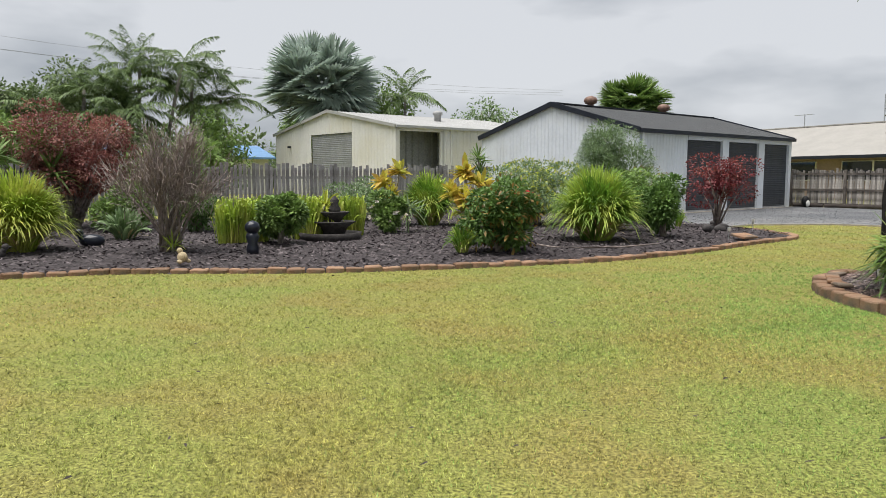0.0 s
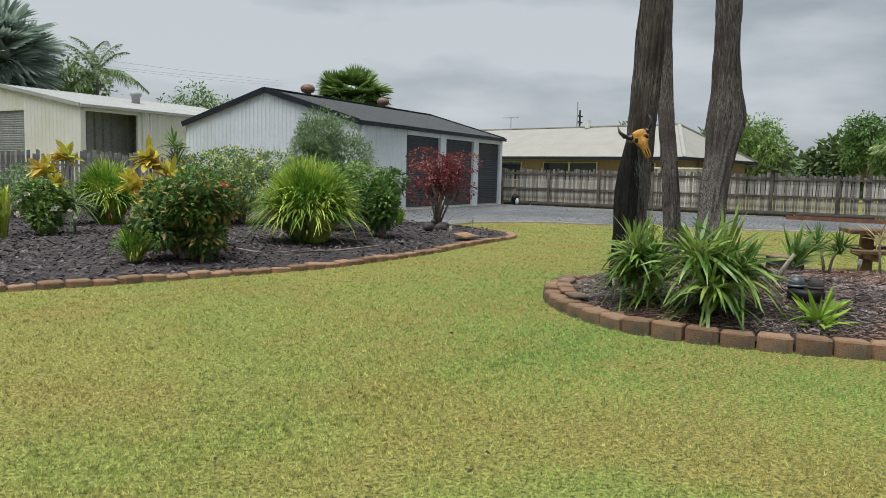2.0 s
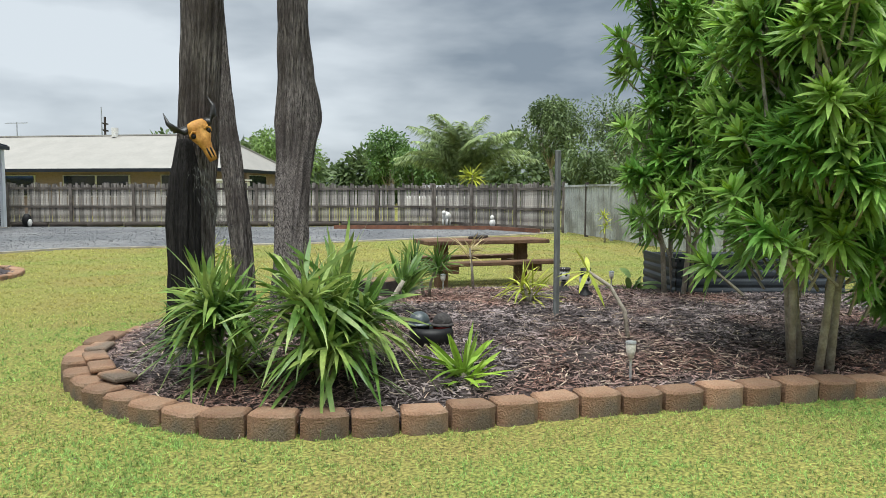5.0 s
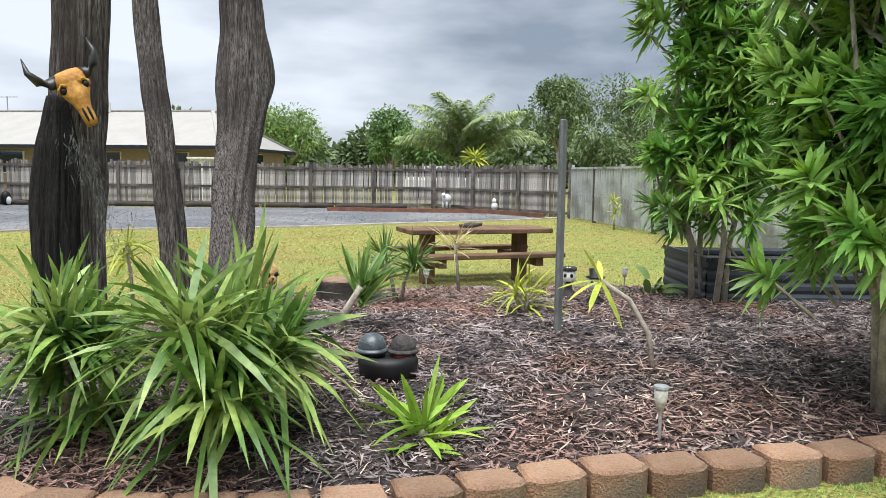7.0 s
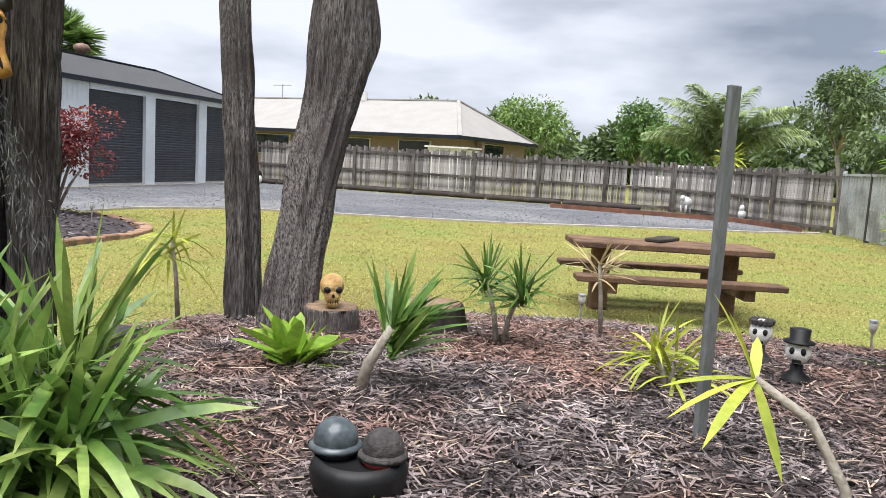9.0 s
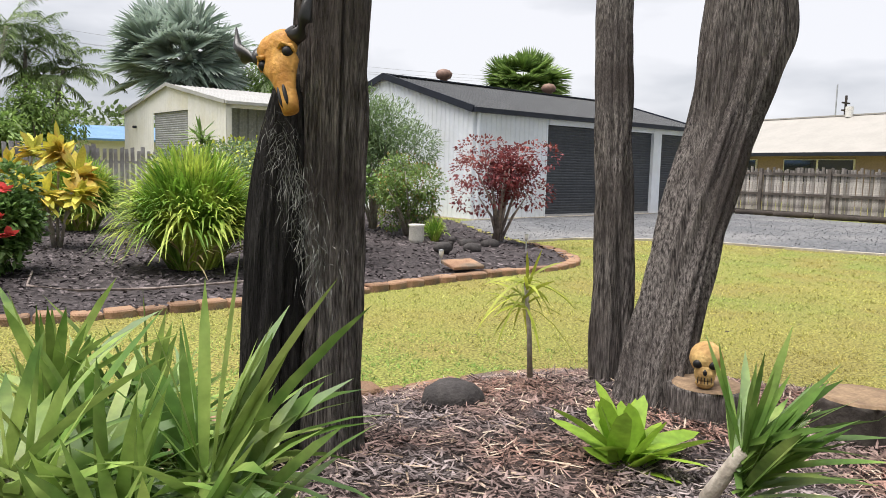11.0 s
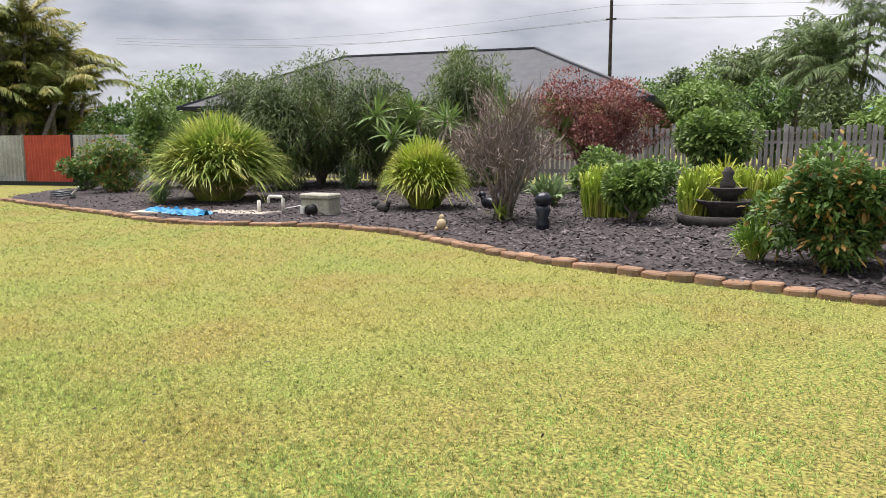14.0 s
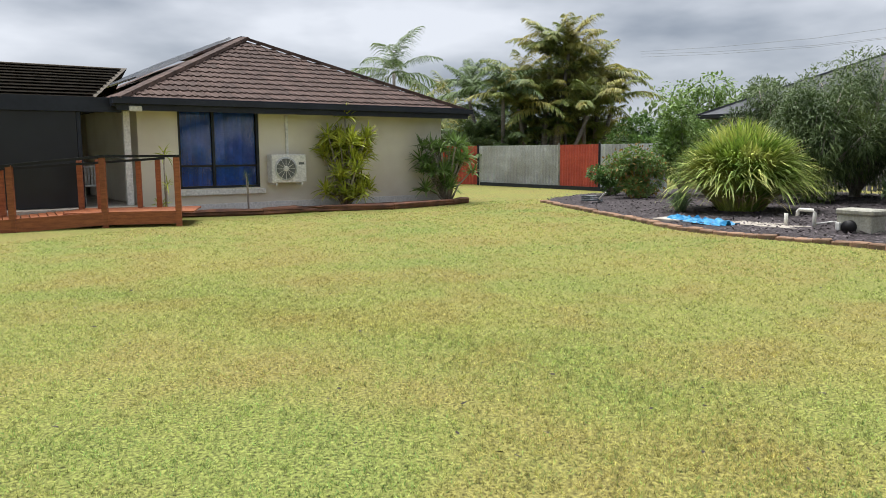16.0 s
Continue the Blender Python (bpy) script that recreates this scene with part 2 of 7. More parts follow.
L_lom = leafmat("strap_leaf", (0.268, 0.439, 0.061), (0.122, 0.244, 0.0366), c3=(0.512, 0.61, 0.122), big=2.5)
L_lom2 = leafmat("lime_strap_leaf", (0.42, 0.52, 0.07), (0.24, 0.36, 0.045), c3=(0.5, 0.52, 0.12), big=2.0)
L_lom3 = leafmat("dark_strap_leaf", (0.324, 0.432, 0.0743), (0.162, 0.257, 0.0473), c3=(0.571, 0.593, 0.176), big=2.0)
L_cord = leafmat("cordyline_leaf", (0.2, 0.32, 0.065), (0.08, 0.165, 0.033), rough=0.32, c3=(0.33, 0.42, 0.12), big=3)
L_cordfar = leafmat("broad_strap_leaf", (0.211, 0.325, 0.0813), (0.114, 0.195, 0.0488))
L_drac = leafmat("glossy_green_leaf", (0.28, 0.5, 0.11), (0.16, 0.34, 0.07), rough=0.28, c3=(0.38, 0.55, 0.15), big=1.6, transl=0.38)
L_dark = leafmat("dark_green_leaf", (0.176, 0.29, 0.0743), (0.0743, 0.149, 0.0405))
L_mid = leafmat("mid_green_leaf", (0.257, 0.377, 0.0992), (0.119, 0.199, 0.0555))
L_fresh = leafmat("fresh_green_leaf", (0.312, 0.468, 0.052), (0.169, 0.299, 0.0325))
L_grey = leafmat("grey_green_leaf", (0.25, 0.35, 0.17), (0.14, 0.21, 0.09))
L_red = leafmat("purple_red_leaf", (0.24, 0.045, 0.05), (0.1, 0.022, 0.028), c3=(0.3, 0.09, 0.075), big=1.2)
L_rust = leafmat("rusty_red_leaf", (0.29, 0.1, 0.088), (0.14, 0.052, 0.046), c3=(0.36, 0.165, 0.13), big=1.0)
L_tip = leafmat("bronze_tip_leaf", (0.34, 0.22, 0.06), (0.24, 0.15, 0.045))
L_yellow = leafmat("golden_croton_leaf", (0.72, 0.64, 0.1), (0.5, 0.5, 0.08), c3=(0.62, 0.42, 0.09), big=2.5)
L_gold = leafmat("yellow_green_leaf", (0.546, 0.572, 0.078), (0.312, 0.377, 0.052))
L_palm = leafmat("palm_leaf", (0.19, 0.27, 0.095), (0.085, 0.135, 0.05))
L_palmgold = leafmat("golden_palm_leaf", (0.28, 0.32, 0.08), (0.12, 0.17, 0.04), c3=(0.38, 0.34, 0.09), big=0.7)
L_silver = leafmat("silver_palm_leaf", (0.45, 0.53, 0.47), (0.25, 0.32, 0.26), scale=0.5, island=0.2)
L_palmpale = leafmat("pale_palm_leaf", (0.36, 0.44, 0.20), (0.20, 0.27, 0.11))
L_gum = leafmat("gum_leaf", (0.2, 0.27, 0.11), (0.085, 0.13, 0.05), scale=0.9)
L_wattle = leafmat("wattle_leaf", (0.14, 0.2, 0.07), (0.055, 0.092, 0.03), scale=1.1, c3=(0.2, 0.265, 0.085), big=0.5)
L_flower = leafmat("coral_petal", (0.62, 0.09, 0.08), (0.55, 0.06, 0.055))
L_white = leafmat("pale_petal", (0.7, 0.7, 0.676), (0.7, 0.585, 0.494))
L_straw = leafmat("straw_leaf", (0.624, 0.52, 0.286), (0.442, 0.351, 0.182))


# ---- building helpers ----
def thing(name, x, y, z=0.0, rz=0.0, label="", category="", group="", kind=""):
    ob = new(name)
    ob.matrix_world = pose(x, y, z, 0, 0, rz)
    return tagged(ob, label, category, group, kind)


def link(name, me, material, parent=None, label=""):
    me.materials.append(material)
    ob = new(name, me)
    if parent is not None:
        ob.parent = parent
    if label:
        ob["label"] = label
    return ob


def part(name, bm, material, parent=None, label="", smooth=False):
    me = bpy.data.meshes.new(name)
    if smooth:
        for f in bm.faces:
            f.smooth = True
    bm.to_mesh(me)
    bm.free()
    return link(name, me, material, parent, label)


def raw(name, v, f, material, parent=None, label="", smooth=False):
    """A mesh object from arrays of vertices and faces (all of one size)."""
    v, f = np.asarray(v, dtype=np.float32), np.asarray(f, dtype=np.int32)
    me = bpy.data.meshes.new(name)
    k = f.shape[1]
    me.vertices.add(len(v))
    me.vertices.foreach_set("co", v.ravel())
    me.loops.add(f.size)
    me.loops.foreach_set("vertex_index", f.ravel())
    me.polygons.add(len(f))
    me.polygons.foreach_set("loop_start", np.arange(0, f.size, k, dtype=np.int32))
    me.update(calc_edges=True)
    if smooth:
        me.polygons.foreach_set("use_smooth", np.ones(len(f), dtype=bool))
    me.validate()
    return link(name, me, material, parent, label)


def box(bm, x, y, z, sx, sy, sz, rz=0.0, bevel=0.0, rx=0.0, ry=0.0):
    """A box centred at x, y and standing on z."""
    r = bmesh.ops.create_cube(bm, size=1.0)
    vs = r["verts"]
    bmesh.ops.scale(bm, vec=(sx, sy, sz), verts=vs)
    if bevel:
        es = list({e for v in vs for e in v.link_edges})
        r2 = bmesh.ops.bevel(bm, geom=es, offset=bevel, segments=1, affect="EDGES")
        vs = list(set(r2["verts"]) | {v for v in vs if v.is_valid})
    m = Matrix.Translation((x, y, z + sz / 2)) @ Euler((radians(rx), radians(ry), radians(rz))).to_matrix().to_4x4()
    bmesh.ops.transform(bm, matrix=m, verts=vs)
    return bm


def boxed(*a, **k):
    return box(bmesh.new(), *a, **k)


def tube(bm, pts, radii, n=10, rough=0.0, seed=0, cap=True):
    """A tapering limb along points, with an uneven skin."""
    rnd = random.Random(seed)
    pts = [Vector(p) for p in pts]
    rings = []
    for i, p in enumerate(pts):
        t = (pts[min(i + 1, len(pts) - 1)] - pts[max(i - 1, 0)]).normalized()
        a = t.orthogonal().normalized() if abs(t.z) < 0.5 else (Vector((1, 0, 0)) - t * t.x).normalized()
        b = t.cross(a)
        ring = []
        for j in range(n):
            w = 2 * math.pi * j / n
            r = radii[i] * (1 + rough * (rnd.random() - 0.5) * 2)
            ring.append(bm.verts.new(p + a * math.cos(w) * r + b * math.sin(w) * r))
        rings.append(ring)
    for r0, r1 in zip(rings, rings[1:]):
        for j in range(n):
            bm.faces.new((r0[j], r0[(j + 1) % n], r1[(j + 1) % n], r1[j]))
    if cap:
        bm.faces.new(rings[-1])
        bm.faces.new(list(reversed(rings[0])))
    return bm


def ball(bm, x, y, z, sx, sy, sz, sub=2, rough=0.0, seed=0):
    r = bmesh.ops.create_icosphere(bm, subdivisions=sub, radius=1.0)
    rnd = random.Random(seed)
    for v in r["verts"]:
        k = 1 + rough * (rnd.random() - 0.5)
        v.co = Vector((x + v.co.x * sx * k, y + v.co.y * sy * k, z + v.co.z * sz * k))
    return bm


def turned(bm, profile, x=0, y=0, n=14):
    """A turned body from (radius, z) pairs."""
    rings = [[bm.verts.new((x + r * math.cos(2 * math.pi * j / n), y + r * math.sin(2 * math.pi * j / n), z)) for j in range(n)] for r, z in profile]
    for a, b in zip(rings, rings[1:]):
        for j in range(n):
            bm.faces.new((a[j], a[(j + 1) % n], b[(j + 1) % n], b[j]))
    bm.faces.new(list(reversed(rings[0])))
    bm.faces.new(rings[-1])
    return bm


def strips(roots, dirs, length, width, droop, segs=3, rng=None, fold=0.0, base=0.55):
    """Many blades at once: each starts at its root along its direction, bends down and tapers to a point."""
    rng = rng or np.random.default_rng(0)
    n = len(roots)
    d = dirs / np.linalg.norm(dirs, axis=1, keepdims=True)
    length, width, droop = (np.broadcast_to(np.asarray(a, dtype=float), (n,)) for a in (length, width, droop))
    side = np.cross(d, np.array([0, 0, 1.0])) + rng.normal(0, 0.35, (n, 3))
    side -= d * (side * d).sum(1, keepdims=True)
    side /= np.linalg.norm(side, axis=1, keepdims=True) + 1e-9
    rows = []
    for i in range(segs):
        s = i / segs
        c = roots + d * (length * s)[:, None]
        c[:, 2] -= droop * length * s * s
        w = width * (base + (1 - base) * min(1, s * 3)) * (1 - max(0, s - 0.35) ** 1.5)
        rows += [c - side * (w / 2)[:, None], c + side * (w / 2)[:, None]]
    tip = roots + d * length[:, None]
    tip[:, 2] -= droop * length
    rows += [tip]
    k = 2 * segs + 1
    v = np.stack(rows, 1).reshape(-1, 3)
    f = []
    for i in range(segs - 1):
        f += [(2 * i, 2 * i + 1, 2 * i + 3), (2 * i, 2 * i + 3, 2 * i + 2)]
    f += [(2 * segs - 2, 2 * segs - 1, 2 * segs)]
    f = (np.array(f)[None] + (np.arange(n) * k)[:, None, None]).reshape(-1, 3)
    return v, f


def joined(*pieces):
    vs, fs, o = [], [], 0
    for v, f in pieces:
        vs.append(v)
        fs.append(f + o)
        o += len(v)
    return np.concatenate(vs), np.concatenate(fs)


def dome(rng, n, low=0.1, high=1.0):
    """Random directions over the upper half; low and high bound the upward share."""
    a = rng.uniform(0, 2 * np.pi, n)
    z = rng.uniform(low, high, n)
    r = np.sqrt(np.maximum(0, 1 - z * z))
    return np.stack([r * np.cos(a), r * np.sin(a), z], 1)


def arcs(p0, p1, p2, width, segs=5, rng=None):
    """Many blades along quadratic arcs p0, p1, p2, widest low down, pointed at the tip."""
    rng = rng or np.random.default_rng(0)
    n = len(p0)
    width = np.broadcast_to(np.asarray(width, dtype=float), (n,))
    side = np.cross(p2 - p0, np.array([0, 0, 1.0])) + rng.normal(0, 0.12, (n, 3))
    side /= np.linalg.norm(side, axis=1, keepdims=True) + 1e-9
    rows = []
    for i in range(segs):
        s = i / segs
        c = p0 * (1 - s) ** 2 + p1 * (2 * s * (1 - s)) + p2 * s * s
        w = width * (0.55 + 0.45 * min(1, s * 3)) * (1 - max(0, s - 0.4) ** 1.6)
        rows += [c - side * (w / 2)[:, None], c + side * (w / 2)[:, None]]
    rows += [p2]
    k = 2 * segs + 1
    v = np.stack(rows, 1).reshape(-1, 3)
    f = []
    for i in range(segs - 1):
        f += [(2 * i, 2 * i + 1, 2 * i + 3), (2 * i, 2 * i + 3, 2 * i + 2)]
    f += [(2 * segs - 2, 2 * segs - 1, 2 * segs)]
    f = (np.array(f)[None] + (np.arange(n) * k)[:, None, None]).reshape(-1, 3)
    return v, f


def tussock(name, x, y, r, h, n, material, label, category="strap plant", width=0.022, seed=1, z=0.0, group="", low=0.30):
    """A dense round dome of arching strap leaves from one root; low near 1 makes it stand upright."""
    rng = np.random.default_rng(seed)
    ob = thing(name, x, y, z, 0, label, category, group)

    def blades(n, r, h, lift, dead):
        a = rng.uniform(0, 2 * np.pi, n)
        u = rng.random(n) ** 0.38 * rng.uniform(0.78, 1.06, n)
        o = np.stack([np.cos(a), np.sin(a), 0 * a], 1)
        up = np.array([0, 0, 1.0])
        b = a + rng.normal(0, 0.5, n)
        p0 = np.stack([np.cos(b), np.sin(b), 0 * a], 1) * (r * (0.26 + 0.55 * lift) * u)[:, None]
        top = h * rng.uniform(0.78 - 0.35 * lift, 1.12, n)
        free = np.maximum(lift, rng.uniform(-0.1, 0.42, n))
        p1 = p0 + o * (r * u * (0.42 - 0.25 * lift))[:, None] + up * (top * (1.05 - 0.38 * u * (1 - lift) + 0.25 * lift) * dead)[:, None]
        p2 = o * (r * u * (1.05 - 0.12 * free))[:, None] + up * (np.maximum(top * dead * (1.04 - 0.96 * u ** 2.4 * (1 - free)), 0.02))[:, None] + rng.normal(0, 0.06 * r, (n, 3)) * [1, 1, 0.4]
        return p0, p1, p2

    up = 0.85 if low > 0.6 else 0.0
    raw("leaves", *arcs(*blades(n, r, h, up, 1.0), width * rng.uniform(0.6, 1.25, n), 6, rng), material, ob)
    k = max(12, n // 16)
    raw("dry_leaves", *arcs(*blades(k, r * 0.9, h * 0.6, up, 0.75), width * 0.9, 5, rng), L_straw, ob, "dry straw-coloured leaves at the base")
    return ob


def rosettes(name, x, y, heads, material, label, category="shrub", leaf=0.42, lw=0.035, per=46, stem=0.02, droop=0.45, z=0.0, seed=1, stemmat=None, low=-0.1, group="", lean=(0, 0, 0)):
    """A cane plant: bare stems, each ending in a round head of strap leaves. heads: (dx, dy, height, size)."""
    rng = np.random.default_rng(seed)
    ob = thing(name, x, y, z, 0, label, category, group)
    for i, (dx, dy, h, s) in enumerate(heads):
        q = 0.35 + 0.2 * rng.random()
        pts = [(dx * 0.15, dy * 0.15, 0), (dx * (0.15 + q * 0.6), dy * (0.15 + q * 0.6), h * 0.5), (dx, dy, h)]
        part("stem", tube(bmesh.new(), pts, [stem * 1.25, stem, stem * 0.8], 7, 0.1, i), stemmat or M_stem, ob, smooth=True)
        d = dome(rng, per, low, 1.0) + np.array(lean)
        d /= np.linalg.norm(d, axis=1, keepdims=True)
        roots = np.array([dx, dy, h]) + np.stack([rng.normal(0, 0.01, per), rng.normal(0, 0.01, per), rng.uniform(-0.16, 0.02, per) * s], 1)
        v, f = strips(roots, d, leaf * s * rng.uniform(0.7, 1.1, per), lw * s * rng.uniform(0.8, 1.15, per), droop * (1.2 - d[:, 2]) * rng.uniform(0.6, 1.2, per), 4, rng, base=0.5)
        raw("leaf_head", v, f, material, ob)
    return ob


def cloud(rng, n, rx, ry, rz, cz, lumps=9, shell=0.55):
    """Points in an uneven, lumpy crown: several overlapping lumps round the middle."""
    c = rng.normal(0, 1, (lumps, 3))
    c /= np.linalg.norm(c, axis=1, keepdims=True)
    c *= rng.uniform(0.30, 0.74, (lumps, 1))
    rr = rng.uniform(0.30, 0.52, lumps) * (12 / max(lumps, 12)) ** 0.33
    k = rng.integers(0, lumps, n)
    d = rng.normal(0, 1, (n, 3))
    d /= np.linalg.norm(d, axis=1, keepdims=True)
    p = c[k] + d * (rr[k] * rng.uniform(shell, 1.0, n) ** 0.6)[:, None]
    return p * [rx, ry, rz] + [0, 0, cz], d, c * [rx, ry, rz] + [0, 0, cz]


def bush(name, x, y, w, h, n, material, label, category="shrub", leaf=0.07, lw=0.04, seed=1, low=0.0, trunk=0.03, wood=None, lumps=10, tips=None, tipshare=0.15, droop=0.25, z=0.0, group="", wy=None, crown_name="crown"):
    """Branches from the ground and a lumpy crown of single leaves, from height low up to h."""
    rng = np.random.default_rng(seed)
    ob = thing(name, x, y, z, rng.uniform(0, 90), label, category, group)
    cz, rz = (h + low) / 2, (h - low) / 2
    p, d, c = cloud(rng, n, w / 2, (wy or w) / 2, rz, cz, lumps)
    p[:, 2] = np.maximum(p[:, 2], 0.02)
    bm = bmesh.new()
    for i, q in enumerate(c):
        m = (q[0] * 0.35 + rng.normal(0, 0.04), q[1] * 0.35 + rng.normal(0, 0.04), max(low * 0.8, q[2] * 0.5))
        tube(bm, [(rng.normal(0, trunk), rng.normal(0, trunk), 0), m, tuple(q)], [trunk, trunk * 0.7, trunk * 0.25], 6, 0.1, i)
    part("woody_frame", bm, wood or M_stem, ob, smooth=True)
    dd = d + rng.normal(0, 0.6, (n, 3)) + [0, 0, 0.25]
    v, f = strips(p, dd, leaf * rng.uniform(0.6, 1.25, n), lw * rng.uniform(0.7, 1.2, n), droop, 2, rng, base=0.35)
    raw(crown_name, v, f, material, ob)
    if tips:
        k = int(n * tipshare)
        o = d[:k] * leaf * 0.8
        v, f = strips(p[:k] + o, dd[:k], leaf * 1.1, lw, droop, 2, rng, base=0.35)
        raw("young_leaves", v, f, tips, ob, "coloured young leaves or flowers")
    return ob


def palm(name, x, y, h, spread, material, label, fronds=11, seed=1, trunk=0.12, group="", leaflets=46, stems=1, sag=0.6, rise=-0.25, low=0.68, lw=0.06):
    """A feather palm: one or more slim trunks, each with separate arching fronds of fine hanging leaflets."""
    rng = np.random.default_rng(seed)
    ob = thing(name, x, y, 0, 0, label, "palm tree", group)
    for sidx in range(stems):
        ox, oy = (rng.normal(0, spread * 0.24), rng.normal(0, spread * 0.24)) if stems > 1 else (0, 0)
        hh = (h - spread * 0.36) * (rng.uniform(low, 1.0) if stems > 1 else 1)
        part("trunk", tube(bmesh.new(), [(ox * 0.3, oy * 0.3, 0), (ox * 0.7, oy * 0.7, hh * 0.5), (ox, oy, hh)], [trunk * 1.2, trunk, trunk * 0.7], 8, 0.05, sidx), M_palmtrunk, ob, smooth=True)
        pieces = []
        for i in range(fronds):
            a = 2 * math.pi * (i + rng.random() * 0.9) / fronds
            up = rng.uniform(rise, 1.5)
            L = spread * 0.56 * rng.uniform(0.8, 1.15)
            s = np.linspace(0.1, 1, leaflets)
            dx = np.array([math.cos(a), math.sin(a), 0.0])
            c = np.array([ox, oy, hh]) + np.outer(L * (s * math.cos(up) + 0.35 * math.sin(up) * s * s), dx)
            c[:, 2] += L * (s * math.sin(up) * 1.1 - sag * (0.4 + 0.5 * math.cos(up)) * s ** 2.6)
            t = np.gradient(c, axis=0)
            sd = np.cross(t, [0, 0, 1.0])
            sd /= np.linalg.norm(sd, axis=1, keepdims=True) + 1e-9
            tn = t / (np.linalg.norm(t, axis=1, keepdims=True) + 1e-9)
            for q in (-1, 1):
                pieces.append(strips(c, sd * q + tn * 0.8 + [0, 0, 0.25] + rng.normal(0, 0.15, c.shape), L * 0.27 * np.sin(np.pi * (0.18 + 0.74 * s)), lw, 0.75, 2, rng))
            pieces.append(strips(c[:-1], t[:-1], np.linalg.norm(t[:-1], axis=1) * 1.3, 0.035, 0.0, 1, rng, base=1.0))
        raw("crown", *joined(*pieces), material, ob)
    return ob


def fan_palm(name, x, y, h, spread, material, label, fans=26, seed=1, trunk=0.22, petiole=0.5, group=""):
    """A fan palm: thick trunk and round pleated leaves on stalks."""
    rng = np.random.default_rng(seed)
    ob = thing(name, x, y, 0, 0, label, "palm tree", group)
    hh = h - spread * 0.5
    part("trunk", tube(bmesh.new(), [(0, 0, 0), (0.05, 0, hh * 0.5), (0, 0, hh)], [trunk * 1.3, trunk, trunk], 10, 0.08, seed), M_palmtrunk, ob, smooth=True)
    pieces = []
    R = spread * 0.5
    for i in range(fans):
        d = dome(rng, 1, -0.55, 0.98)[0]
        reach = petiole * rng.uniform(0.75, 1.05)
        o = np.array([0, 0, hh]) + d * R * reach
        pieces.append(strips(np.array([[0, 0, hh]]), d[None], R * reach * 1.05, 0.09, 0.02, 2, rng))
        u = np.cross(d, rng.normal(0, 1, 3) * 0.5 + [0, 0, 1])
        u /= np.linalg.norm(u)
        nrm = np.cross(u, d)
        bend = rng.uniform(-0.3, 0.35)
        ax = d * math.cos(bend) - nrm * math.sin(bend)
        k = 40
        w = np.linspace(-1.75, 1.75, k)
        dirs = np.outer(np.cos(w), ax) + np.outer(np.sin(w), u) + np.outer(0.3 * (1 - np.cos(w)), nrm) + rng.normal(0, 0.02, (k, 3))
        pieces.append(strips(np.repeat(o[None], k, 0), dirs, R * (1.02 - petiole) * (0.8 + 0.2 * np.cos(w / 2)), R * 0.05, rng.uniform(0.05, 0.25), 4, rng, base=0.35))
    raw("crown", *joined(*pieces), material, ob)
    return ob


def tree(name, x, y, h, w, n, material, label, seed=1, bole=0.4, trunk=0.16, leaf=0.35, lw=0.14, lumps=14, category="tree", group=""):
    rng = np.random.default_rng(seed)
    ob = thing(name, x, y, 0, 0, label, category, group)
    low = h * bole
    p, d, c = cloud(rng, n, w / 2, w / 2, (h - low) / 2, (h + low) / 2, lumps, 0.3)
    bm = bmesh.new()
    lean = rng.normal(0, 0.03 * h, 2)
    fork = (lean[0], lean[1], low * 0.9)
    tube(bm, [(0, 0, 0), (lean[0] * 0.4, lean[1] * 0.4, low * 0.45), fork], [trunk * 1.3, trunk, trunk * 0.85], 9, 0.08, seed)
    part("trunk", bm, M_stem, ob, smooth=True)
    bm = bmesh.new()
    for i, q in enumerate(c):
        m = [(fork[j] + q[j]) / 2 + rng.normal(0, 0.04 * w) for j in range(3)]
        tube(bm, [fork, m, tuple(q)], [trunk * 0.5, trunk * 0.3, trunk * 0.08], 5, 0.1, i)
    part("limb_frame", bm, M_stem, ob, smooth=True)
    v, f = strips(p, d + rng.normal(0, 0.7, d.shape), leaf * rng.uniform(0.6, 1.3, n), lw, 0.35, 2, rng, base=0.4)
    raw("crown", v, f, material, ob)
    return ob


# ---- ground ----
def in_poly(px, py, poly):
    inside = np.zeros(len(px), dtype=bool)
    j = len(poly) - 1
    for i in range(len(poly)):
        (xi, yi), (xj, yj) = poly[i], poly[j]
        hit = ((yi > py) != (yj > py)) & (px < (xj - xi) * (py - yi) / (yj - yi + 1e-12) + xi)
        inside ^= hit
        j = i
    return inside


def smooth_line(pts, step):
    """Points at even steps along a rounded line through pts."""
    out = []
    p = [Vector((*q, 0)) for q in pts]
    for i in range(len(p) - 1):
        a, b, c, d = p[max(i - 1, 0)], p[i], p[i + 1], p[min(i + 2, len(p) - 1)]
        for k in range(12):
            t = k / 12
            out.append(0.5 * ((2 * b) + (c - a) * t + (2 * a - 5 * b + 4 * c - d) * t * t + (3 * b - a - 3 * c + d) * t ** 3))
    out.append(p[-1])
    res, left = [out[0]], step
    for a, b in zip(out, out[1:]):
        seg = (b - a).length
        while seg >= left:
            a = a + (b - a) * (left / seg)
            res.append(a)
            seg, left = (b - a).length, step
        left -= seg
    return [(q.x, q.y) for q in res]


